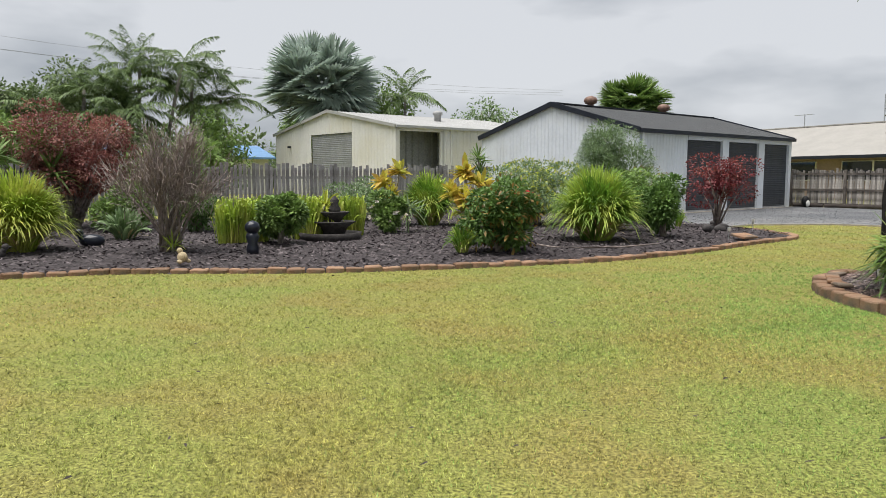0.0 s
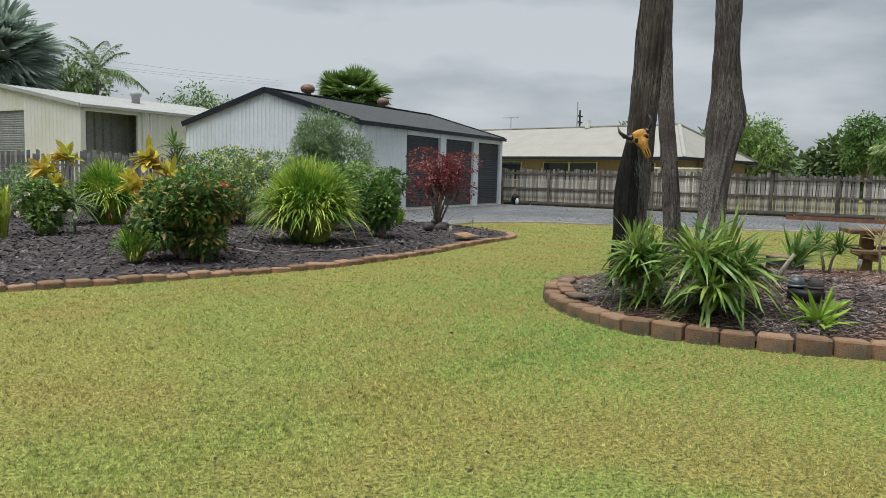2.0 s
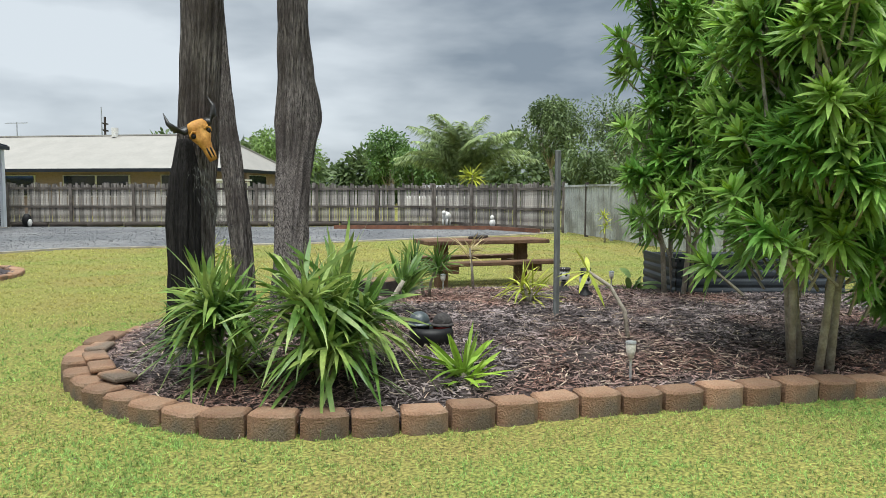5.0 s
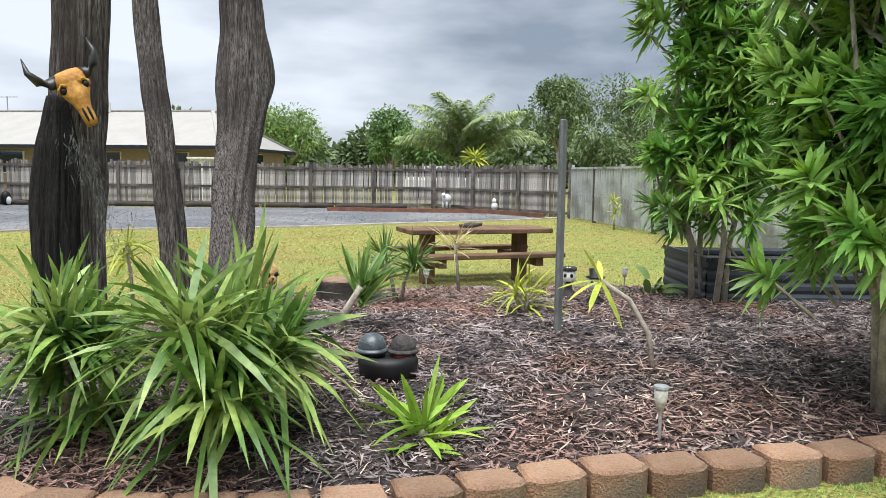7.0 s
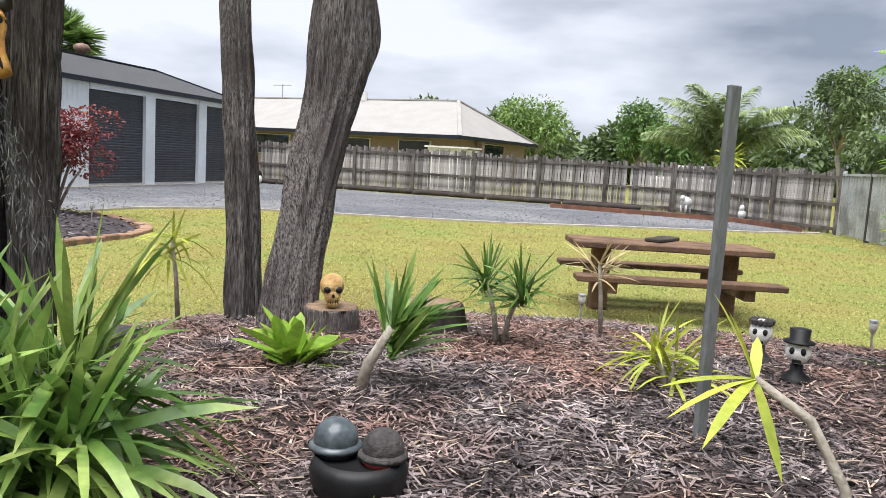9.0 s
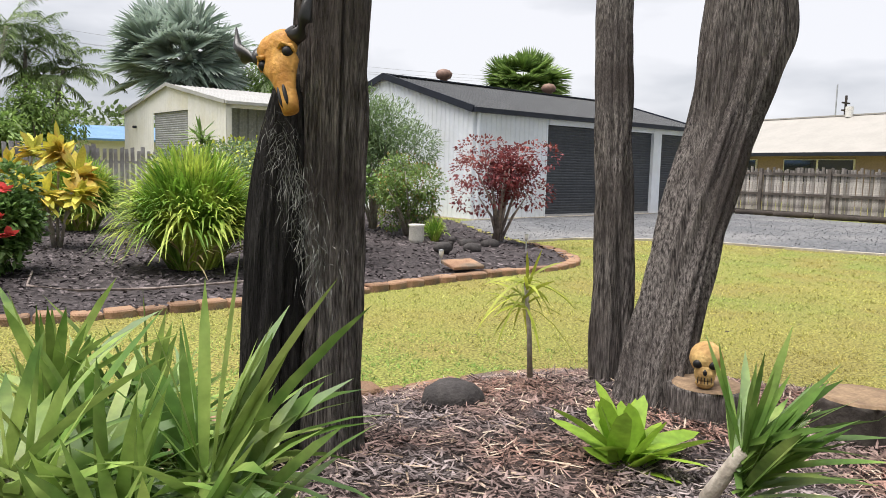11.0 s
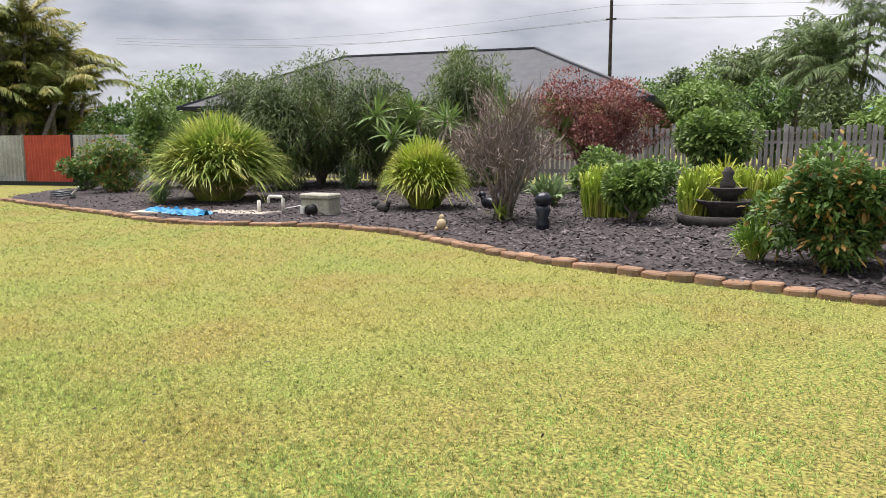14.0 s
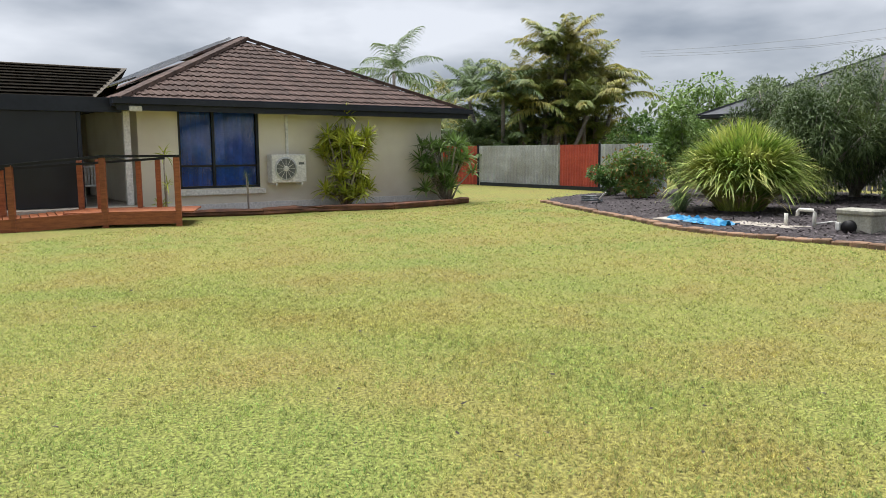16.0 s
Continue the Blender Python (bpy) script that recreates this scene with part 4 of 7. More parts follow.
for xx in (-OV, HL + OV):
    p0, p1 = Vector((xx, -OV, HE + 0.05)), Vector((HL / 2, hw2 - OV, HE + HR + 0.08))
    for i in range(14):
        part("ridge_tile", barred(p0.lerp(p1, i / 14), p0.lerp(p1, (i + 0.97) / 14), 0.24, 0.09), M_tile, hroof)
for i in range(16):
    part("ridge_tile", barred((HL / 2, hw2 - OV + i * 0.4, HE + HR + 0.08), (HL / 2, hw2 - OV + i * 0.4 + 0.39, HE + HR + 0.08), 0.26, 0.1), M_tile, hroof)
# solar panels on the slope toward the deck
up = math.degrees(math.atan2(HR, hw2))
for r in range(2):
    for i in range(8):
        down = 1.05 + 1.75 * r
        q = part("solar_panel", boxed(0, 0, 0, 1.66, 1.0, 0.05, bevel=0.004), M_solar, home, "dark solar panel in a silver frame")
        q.matrix_local = pose(HL + OV - hw2 + 0.25 + down * math.cos(radians(up)), 3.4 + (1 - r) * 1.4 + i * 1.04, HE + HR + 0.12 - down * math.sin(radians(up)), 0, up, 0)
        part("panel_edge", boxed(0, -0.51, -0.01, 1.68, 0.025, 0.07), M_silver, q)
# side wing with its own roof and a screened patio
part("wing_wall", boxed(HL + 4.5, 6.2, 0, 9.0, 0.2, HE), M_render, home)
bm = bmesh.new()
vs = [bm.verts.new(p) for p in ((HL + OV, 3.4, HE), (HL + 10, 3.4, HE), (HL + 10, 9.4, HE + 1.75), (HL - 2.0, 9.4, HE + 1.75), (HL + 10, 15, HE), (HL - 2, 15, HE))]
bm.faces.new((vs[0], vs[1], vs[2], vs[3]))
bm.faces.new((vs[3], vs[2], vs[4], vs[5]))
wing = part("wing_roof", bm, M_tile2, home, "olive-brown tiled wing roof")
for i in range(14):
    t = i / 14
    part("tile_course", barred((HL + OV + 0.1 - 2.5 * t, 3.4 + 6 * t, HE + 1.75 * t + 0.03), (HL + 10, 3.4 + 6 * t, HE + 1.75 * t + 0.03), 0.38, 0.035), M_tile2, wing)
part("patio_roof", boxed(HL + 4.8, 1.6, HE - 0.02, 8.8, 3.9, 0.1), M_trim, home)
part("patio_beam", boxed(HL + 4.8, -0.3, HE - 0.24, 8.8, 0.12, 0.24), M_trim, home)
part("patio_floor", boxed(HL + 4.6, 2.6, 0, 9.0, 6.6, 0.3), M_slab, home)
part("corner_post", boxed(HL + 0.25, -0.05, 0.3, 0.14, 0.14, HE - 0.5), M_white, home)
scr = part("screen", boxed(HL + 2.2, -0.25, 0.32, 1.75, 0.03, HE - 0.56), M_screen, home, "dark insect screen panel")
for xx in (HL + 1.28, HL + 3.12):
    part("frame", boxed(xx, -0.25, 0.3, 0.08, 0.07, HE - 0.5), M_trim, scr)
scr = part("screen", boxed(HL + 5.4, -0.25, 0.32, 4.4, 0.03, HE - 0.56), M_screen, home, "dark insect screen panel")
for xx in (HL + 3.3, HL + 5.2, HL + 7.4):
    part("frame", boxed(xx, -0.25, 0.3, 0.08, 0.07, HE - 0.5), M_trim, scr)
# added dark board before the wing wall, painting the patio's deep shade
part("patio_shade_board", boxed(HL + 4.6, 5.9, 0.3, 8.6, 0.1, HE - 0.4), M_dim, home)
part("soffit_lamp", boxed(HL + 0.15, -OV - 0.02, HE - 0.22, 0.28, 0.1, 0.12, bevel=0.015), M_white, home)

# outdoor unit of the air conditioner
acx = 5.02
ac = thing("air_conditioner", 0, 0, 0, 0, "white outdoor air-conditioning unit on wall brackets", "air conditioner")
ac.matrix_world = home.matrix_world @ pose(acx, -0.22, 0.72)
part("casing", boxed(0, 0, 0, 0.95, 0.32, 0.72, bevel=0.02), M_white, ac)
part("fan_ring", turned(bmesh.new(), [(0.30, 0), (0.30, 0.02), (0.26, 0.03), (0.26, 0.0)], 0, 0, 28), M_silver, ac).matrix_local = pose(0.10, -0.16, 0.36, 90)
part("fan_hub", turned(bmesh.new(), [(0.07, 0), (0.07, 0.03), (0.03, 0.045)], 0, 0, 18), M_white, ac).matrix_local = pose(0.10, -0.165, 0.36, 90)
part("grille_back", turned(bmesh.new(), [(0.26, 0), (0.26, 0.008)], 0, 0, 28), M_galv, ac).matrix_local = pose(0.10, -0.158, 0.36, 90)
for i in range(12):
    part("grille_bar", barred((0.10 + 0.07 * math.cos(i * math.pi / 6), -0.185, 0.36 + 0.07 * math.sin(i * math.pi / 6)), (0.10 + 0.29 * math.cos(i * math.pi / 6), -0.185, 0.36 + 0.29 * math.sin(i * math.pi / 6)), 0.008, 0.008), M_white, ac)
part("badge", boxed(-0.33, -0.162, 0.46, 0.14, 0.006, 0.06), M_galv, ac)
for xx in (-0.35, 0.35):
    part("bracket", boxed(xx, 0.05, -0.06, 0.05, 0.4, 0.06), M_white, ac)
tagged(part("pipe_cover", boxed(0, 0, 0, 0.07, 0.05, 1.0, bevel=0.006), M_white), "white pipe cover on the house wall", "pipe").matrix_world = home.matrix_world @ pose(4.92, -0.03, 1.42)

# white chair behind the patio opening
ch = thing("patio_chair", 0, 0, 0, 0, "white slatted metal chair in the patio opening", "chair")
ch.matrix_world = home.matrix_world @ pose(HL + 0.85, 0.9, 0.3, 0, 0, 15)
part("seat", boxed(0, 0, 0.42, 0.44, 0.42, 0.03, bevel=0.008), M_white, ch)
for k in range(6):
    part("back_slat", boxed(-0.17 + 0.068 * k, 0.2, 0.45, 0.04, 0.02, 0.42), M_white, ch)
part("back_rail", boxed(0, 0.2, 0.86, 0.44, 0.03, 0.05, bevel=0.006), M_white, ch)
for xx in (-0.2, 0.2):
    for yy in (-0.19, 0.19):
        part("leg", boxed(xx, yy, 0, 0.03, 0.03, 0.42), M_white, ch)

# ramp and deck
deck = thing("deck", -7.49, -1.79, 0, math.degrees(math.atan2(-1.3, 0.54)), "oiled hardwood deck and ramp with a black-capped rail", "deck")
# local x runs along the front rail toward the ramp, y back to the house is -y
for i in range(10):
    part("deck_board", boxed(0.95, -0.07 - i * 0.142, 0.28, 2.5, 0.135, 0.03), M_merbau, deck)
part("fascia_board", boxed(0.72, 0.02, 0.06, 1.5, 0.04, 0.26), M_merbau, deck)
for k, (xx, yy, z) in enumerate(((0, 0, 1.42), (1.41, 0, 1.42), (2.95, 0.5, 1.28), (4.4, 0.98, 1.12))):
    part("post", boxed(xx, yy, 0, 0.115, 0.1, z, bevel=0.006), M_merbau, deck)
for xx, yy, z in ((0.55, -1.25, 1.36), (0.95, -1.25, 1.36), (1.75, -1.2, 1.36), (2.1, -1.1, 1.34), (3.5, -0.7, 1.18)):
    part("post", boxed(xx, yy, 0.0, 0.105, 0.09, z, bevel=0.006), M_merbau, deck)
part("handrail", barred((-0.08, 0, 1.43), (1.45, 0, 1.43), 0.12, 0.05), M_black, deck)
part("handrail", barred((1.42, 0, 1.43), (4.6, 1.04, 1.10), 0.12, 0.05), M_black, deck)
part("handrail", barred((0.4, -1.25, 1.38), (4.4, -0.4, 1.12), 0.1, 0.05), M_black, deck)
part("ramp_board", barred((1.44, 0.03, 0.19), (4.6, 1.06, 0.06), 0.04, 0.26), M_merbau, deck)
for i in range(20):
    t = i / 20
    p = Vector((1.55 + 3.0 * t, 0.0 + 0.98 * t, 0.30 - 0.2 * t))
    part("ramp_plank", barred(p, p + Vector((0.42, -1.28, 0)), 0.14, 0.03), M_merbau, deck)


# ---- fences ----
def fence_run(name, a, b, h, spacing, pw, material, label, rails, posts=2.4, side=1, dark=None, hvar=0.05, z=0.0, gap=0.0):
    """A paling fence from a to b: posts, rails on one side, each paling a part."""
    a, b = Vector((*a, 0)), Vector((*b, 0))
    L = (b - a).length
    ang = math.degrees(math.atan2(b.y - a.y, b.x - a.x))
    ob = thing(name, a.x, a.y, z, ang, label, "fence", kind="structure")
    rnd = random.Random(len(name) + int(L * 10))
    shared = []
    for q in range(5):
        bm = boxed(0, 0, 0, pw * (0.9 + 0.05 * q), 0.018, h * (1 + hvar * (q - 2) / 2.5))
        for v in bm.verts:
            if v.co.z > h * 0.5:
                v.co.z += rnd.uniform(-0.02, 0.02)
        me = bpy.data.meshes.new("paling")
        bm.to_mesh(me)
        bm.free()
        me.materials.append(material)
        shared.append(me)
    n = int(L / spacing)
    for i in range(n):
        if rnd.random() < gap:
            continue
        p = new("paling", rnd.choice(shared))
        p.parent = ob
        p.matrix_basis = pose((i + 0.5) * L / n + rnd.uniform(-0.008, 0.008), rnd.uniform(-0.004, 0.004), rnd.uniform(0, 0.03), rnd.uniform(-0.6, 0.6), rnd.uniform(-0.9, 0.9), 0)
    for zz in rails:
        part("rail", boxed(L / 2, side * 0.035, zz, L, 0.045, 0.085), dark or material, ob)
    k = max(1, round(L / posts))
    for i in range(k + 1):
        part("post", boxed(i * L / k, side * 0.085, 0, 0.11, 0.09, h + 0.04), dark or material, ob)
    return ob


fence_run("picket_fence", (-22.5, 13.6), (1.3, 34.4), 1.72, 0.165, 0.115, M_paling, "weathered grey timber picket fence behind the garden bed", (0.35, 1.25), 2.6, 1, z=0.12, hvar=0.07)
fence_run("paling_fence", (15.9, 37.8), (27.9, 25.2), 1.72, 0.106, 0.091, M_paling2, "mould-stained timber paling fence with dark rails", (0.12, 0.78, 1.52), 2.4, -1, M_fencerail, gap=0.015)
fence_run("paling_fence", (27.9, 25.2), (26.4, 18.0), 1.72, 0.106, 0.091, M_paling2, "mould-stained timber paling fence with dark rails", (0.12, 0.78, 1.52), 2.4, -1, M_fencerail, gap=0.015)
# kick board logs and dirt at its foot
for i in range(11):
    t = i / 11
    lg = thing("log", 16.3 + 11.2 * t, 36.9 - 11.6 * t, 0, -46 + (i % 3) * 4, "dark weathered log lying along the fence", "log", "logs along the fence")
    part("bark", tube(bmesh.new(), [(-0.65, 0, 0.08), (0.2, 0.03, 0.1), (0.7 + 0.1 * (i % 2), 0, 0.08)], [0.09, 0.11, 0.08], 8, 0.2, i), M_rail, lg, smooth=True)

gf = thing("grey_sheet_fence", 26.3, 18.0, 0, math.degrees(math.atan2(-12.6, -11.5)), "plain grey sheet fence with posts and a wire gate", "fence", kind="structure")
for i in range(8):
    part("panel", wall_ribs(2.05, lambda s: 1.58, 0.19, 0.03, 0.55), M_greyfence, gf).matrix_local = pose(2.1 + i * 2.15, 0, 0.06, 0, 0, 180)
    part("cap_rail", boxed(1.08 + i * 2.15, 0.0, 1.62, 2.06, 0.07, 0.06), M_greyfence, gf)
    part("post", boxed(i * 2.15, 0.03, 0, 0.1, 0.1, 1.75), M_rail if i % 2 else M_greyfence, gf)
    part("rail", boxed(1.1 + i * 2.15, 0.03, 0.8, 2.1, 0.05, 0.06), M_greyfence, gf)

# corrugated fence beside the house
CF = [(-27.3, -0.6), (-26.9, 1.75), (-24.2, 5.4), (-22.35, 6.95), (-20.2, 9.2)]
cf = thing("corrugated_fence", 0, 0, 0, 0, "grey corrugated fence with two red panels", "fence", kind="structure")
for (a, b), m_ in zip(zip(CF, CF[1:]), (M_redcorr, M_corr, M_redcorr, M_corr)):
    L = math.hypot(b[0] - a[0], b[1] - a[1])
    k = int(L / 0.16)
    bm = bmesh.new()
    cols = []
    for i in range(k * 4 + 1):
        t = i / (k * 4)
        d = 0.02 * math.sin(i * math.pi / 2)
        cols.append((bm.verts.new((t * L, d, 0.03)), bm.verts.new((t * L, d, 1.74))))
    for p, q in zip(cols, cols[1:]):
        bm.faces.new((p[0], q[0], q[1], p[1]))
    w = part("red_panel" if m_ is M_redcorr else "grey_panel", bm, m_, cf)
    w.matrix_local = pose(a[0], a[1], 0, 0, 0, math.degrees(math.atan2(b[1] - a[1], b[0] - a[0])))
    part("post", boxed(a[0], a[1], 0, 0.08, 0.08, 1.8), M_trim if m_ is M_corr else M_greyfence, cf)
part("kick_board", barred((-26.6, 1.9, 0.08), (-21.4, 7.6, 0.08), 0.06, 0.14), M_trim, cf)

# ---- edging blocks ----
bm = bmesh.new()
prof = [(-0.125, 0.10), (0.125, 0.10), (0.139, -0.06), (0.085, -0.105), (-0.085, -0.105), (-0.139, -0.06)]
lo = [bm.verts.new((x, y, -0.02)) for x, y in prof]
hi = [bm.verts.new((x, y, 0.125)) for x, y in prof]
ht = [bm.verts.new((x * 0.9, y * 0.88, 0.14)) for x, y in prof]
for r0, r1 in ((lo, hi), (hi, ht)):
    for j in range(6):
        bm.faces.new((r0[j], r0[(j + 1) % 6], r1[(j + 1) % 6], r1[j]))
bm.faces.new(ht)
bmesh.ops.recalc_face_normals(bm, faces=bm.faces[:])
block_me = bpy.data.meshes.new("block")
bm.to_mesh(block_me)
bm.free()
block_me.materials.append(M_block)


def edging(name, pts, label, seed, inward, drop=0.0):
    ob = thing(name, 0, 0, 0, 0, label, "edging", kind="structure")
    rnd = random.Random(seed)
    q = smooth_line(pts, 0.292)
    for a, b in zip(q, q[1:]):
        p = new("block", block_me)
        p.parent = ob
        ang = math.degrees(math.atan2(b[1] - a[1], b[0] - a[0])) + (180 if inward else 0)
        p.matrix_basis = pose((a[0] + b[0]) / 2, (a[1] + b[1]) / 2, drop + rnd.uniform(-0.02, 0.008), rnd.uniform(-3, 3), rnd.uniform(-3, 3), ang + rnd.uniform(-5, 5))


edging("bed_edging", BED_EDGE, "rust-brown concrete edging blocks round the garden bed", 1, False, -0.06)
edging("island_edging", ISLE_EDGE[:15], "rust-brown concrete edging blocks round the island bed", 2, True)
pv = thing("stone_border", 0, 0, 0, 0, "flat pale paving stones along the island bed", "edging", kind="structure")
rnd = random.Random(5)
for (xa, ya), (xb, yb) in zip(smooth_line(ISLE_EDGE[13:], 0.42), smooth_line(ISLE_EDGE[13:], 0.42)[1:]):
    part("paver", boxed((xa + xb) / 2, (ya + yb) / 2, 0.0, 0.39, 0.24, 0.06, rz=math.degrees(math.atan2(yb - ya, xb - xa)) + rnd.uniform(-6, 6), bevel=0.012), M_block, pv)
for (xa, ya), (xb, yb) in zip(smooth_line(ISLE_EDGE[10:14], 0.38), smooth_line(ISLE_EDGE[10:14], 0.38)[1:]):
    part("paver", boxed((xa + xb) / 2 + 0.12, (ya + yb) / 2 - 0.05, 0.135, 0.27, 0.17, 0.04, rz=math.degrees(math.atan2(yb - ya, xb - xa)) + rnd.uniform(-8, 8), bevel=0.012), M_block, pv)
# sleepers along the house bed
hb = thing("house_bed_border", 0, 0, 0, 0, "weathered red sleepers and stones before the house wall", "edging", kind="structure")
HB = [(-8.9, -3.35), (-9.4, -2.75), (-10.3, -1.2), (-11.4, -0.1), (-12.4, 1.5), (-14.3, 2.75), (-15.2, 3.05)]
for (xa, ya), (xb, yb) in zip(HB, HB[1:]):
    for k in range(2):
        part("sleeper", tube(bmesh.new(), [(xa, ya, 0.05 + 0.07 * k), ((xa + xb) / 2, (ya + yb) / 2 + 0.03, 0.06 + 0.07 * k), (xb, yb, 0.05 + 0.07 * k)], [0.05, 0.055, 0.045], 7, 0.35, k + int(xa * 9)), M_sleeper, hb)
bm = bmesh.new()
bm.faces.new([bm.verts.new((x, y, 0.07)) for x, y in HB + [(-15.4, 2.1), (-9.4, -3.85)]])
bmesh.ops.triangulate(bm, faces=bm.faces[:])
part("mulch", bm, M_sleeper, hb)

# ---- loose bark, gravel and grass ----
def scatter(name, poly, n, length, width, zf, material, seed, label, lift=0.25, where=None, category="mulch"):
    rng = np.random.default_rng(seed)
    xs, ys = [p[0] for p in poly], [p[1] for p in poly]
    x, y = rng.uniform(min(xs), max(xs), n * 3), rng.uniform(min(ys), max(ys), n * 3)
    ok = in_poly(x, y, poly)
    if where is not None:
        ok &= where(x, y, rng)
    x, y = x[ok][:n], y[ok][:n]
    m = len(x)
    a = rng.uniform(0, 2 * np.pi, m)
    d = np.stack([np.cos(a), np.sin(a), rng.normal(0, lift, m)], 1)
    p = np.stack([x, y, zf(x, y) + rng.uniform(0.005, 0.03, m)], 1)
    v, f = strips(p, d, length * rng.uniform(0.4, 1.4, m), width * rng.uniform(0.5, 1.4, m), rng.uniform(-0.1, 0.15, m), 2, rng, base=0.8)
    return tagged(raw(name, v, f, material), label, category, kind="stuff")


near_bed = lambda x, y, rng: rng.random(len(x)) < np.clip(1.25 - np.hypot(x - 2, y - 12) / 16, 0.12, 1)
scatter("bark_chips", BED, 60000, 0.075, 0.032, bed_z, M_chip, 11, "dark grey bark chips over the garden bed", 0.3, near_bed)
scatter("bark_strips", ISLE, 130000, 0.07, 0.0095, isle_z, M_strip, 12, "brown bark strips and chips over the island bed", 0.22)
scatter("pale_litter", ISLE, 8500, 0.12, 0.008, isle_z, M_pale_strip, 13, "pale dry leaf litter over the island bed", 0.12)
scatter("pale_litter", ISLE, 5200, 0.075, 0.012, isle_z, M_pale_strip, 16, "pale dry chips before the dracaena trunks", 0.15, lambda x, y, rng: rng.random(len(x)) < np.exp(-((x - 8.15) ** 2 + (y - 6.75) ** 2) / 0.8))
scatter("gravel_stones", DRIVE, 22000, 0.035, 0.03, lambda x, y: 0.012 + 0 * x, M_pebble, 14, "loose blue-grey gravel stones", 0.3, category="gravel")
rng = np.random.default_rng(21)
N = 1250000
# blades stand in small tufts, thickest along the walk
seg = np.array([(1.5, 1.0), (2.3, 3.6), (3.0, 4.9), (5.0, 6.0), (6.9, 7.2)])
t = rng.integers(0, 4, N)
u = rng.random(N)[:, None]
c = seg[t] * (1 - u) + seg[t + 1] * u
r = 2.0 + 24.0 * rng.random(N) ** 1.7
a = rng.uniform(0, 2 * np.pi, N)
gx, gy = c[:, 0] + r * np.cos(a), c[:, 1] + r * np.sin(a)
q = rng.integers(0, N // 5, N)
gx, gy = gx[q] + rng.normal(0, 0.02, N), gy[q] + rng.normal(0, 0.02, N)
ok = ~in_poly(gx, gy, BED) & ~in_poly(gx, gy, ISLE) & ~in_poly(gx, gy, DRIVE) & (gx > -19)
ok &= (gy > -5 - 0.4 * gx) & ((gx + 15.5) * 0.70 + (gy - 2.2) * 0.715 > 0.9)
gx, gy = gx[ok], gy[ok]
m = len(gx)
d = np.stack([rng.normal(0, 0.75, m), rng.normal(0, 0.75, m), np.ones(m)], 1)
dist = np.min(np.hypot(gx[:, None] - seg[:, 0], gy[:, None] - seg[:, 1]), 1)
v, f = strips(np.stack([gx, gy, np.zeros(m)], 1), d, (0.03 + 0.0008 * dist) * rng.uniform(0.6, 1.4, m), (0.0045 + 0.0006 * dist) * rng.uniform(0.7, 1.2, m), 0.15, 1, rng, base=1.0)
# the grass is greener in front of the island bed
edge = np.min(np.hypot(gx[:, None] - np.array(ISLE_EDGE)[:14, 0], gy[:, None] - np.array(ISLE_EDGE)[:14, 1]), 1)
fresh = rng.random(m) < 0.95 * np.clip((3.0 - edge) / 1.8, 0, 1) + 0.12 * np.clip((gx - 0.2) / 1.5, 0, 1) * np.clip((8.5 - gy) / 1.5, 0, 1) + 0.12 * (gx < -4) * (gy < 7) + 0.2 * (np.hypot(gx + 4.5, gy - 9.0) < 2.2)
v, f = v.reshape(m, 3, 3), np.arange(m * 3).reshape(-1, 3)
for pick, ma, lab in ((~fresh, M_blade, "short mown yellow-green grass blades"), (fresh, M_blade_green, "short mown fresh green grass blades")):
    k = int(pick.sum())
    tagged(raw("lawn_grass", v[pick].reshape(-1, 3), f[:k], ma), lab, "grass", kind="stuff")
# dead leaves on the lawn
scatter("fallen_leaves", [(-6, 1), (5, 1), (5.4, 8), (5.5, 11), (8.5, 16), (14, 19), (16, 14), (8, 13.3), (5.2, 11.4), (4.0, 12.8), (-4, 10.5), (-8, 6)], 420, 0.04, 0.014, lambda x, y: 0.022 + 0 * x, M_rail, 15, "dark fallen leaves on the lawn", 0.1, category="leaves")


# ---- gum trees of the island bed ----
def bark_trunk(pts, radii, n=22, seed=0, deep=0.05):
    """A trunk with upright furrows: fine rings along a smooth line."""
    P = [Vector(p) for p in pts]
    path, rad = [], []
    for i in range(len(P) - 1):
        for k in range(10):
            t = k / 10
            path.append(P[i].lerp(P[i + 1], t))
            rad.append(radii[i] * (1 - t) + radii[i + 1] * t)
    path.append(P[-1])
    rad.append(radii[-1])
    for _ in range(4):
        path = [path[0]] + [(path[i - 1] + path[i] * 2 + path[i + 1]) / 4 for i in range(1, len(path) - 1)] + [path[-1]]
        rad = [rad[0]] + [(rad[i - 1] + rad[i] * 2 + rad[i + 1]) / 4 for i in range(1, len(rad) - 1)] + [rad[-1]]
    bm = bmesh.new()
    rings = []
    nn = n * 4
    for p, r in zip(path, rad):
        ring = []
        for j in range(nn):
            w = 2 * math.pi * j / nn
            q = noise.noise((math.cos(w) * 9 + seed, math.sin(w) * 9, p.z * 1.1)) + 0.6 * noise.noise((math.cos(w) * 22 + seed, math.sin(w) * 22, p.z * 2.6))
            lump = 0.07 * noise.noise((math.cos(w) * 1.3 + seed * 3, math.sin(w) * 1.3, p.z * 0.9))
            k = r * (1 + lump) + 0.042 * q * min(1, r / 0.15)
            ring.append(bm.verts.new((p.x + k * math.cos(w), p.y + k * math.sin(w), p.z)))
        rings.append(ring)
    for a, b in zip(rings, rings[1:]):
        for j in range(nn):
            bm.faces.new((a[j], a[(j + 1) % nn], b[(j + 1) % nn], b[j]))
    bm.faces.new(rings[-1])
    return bm


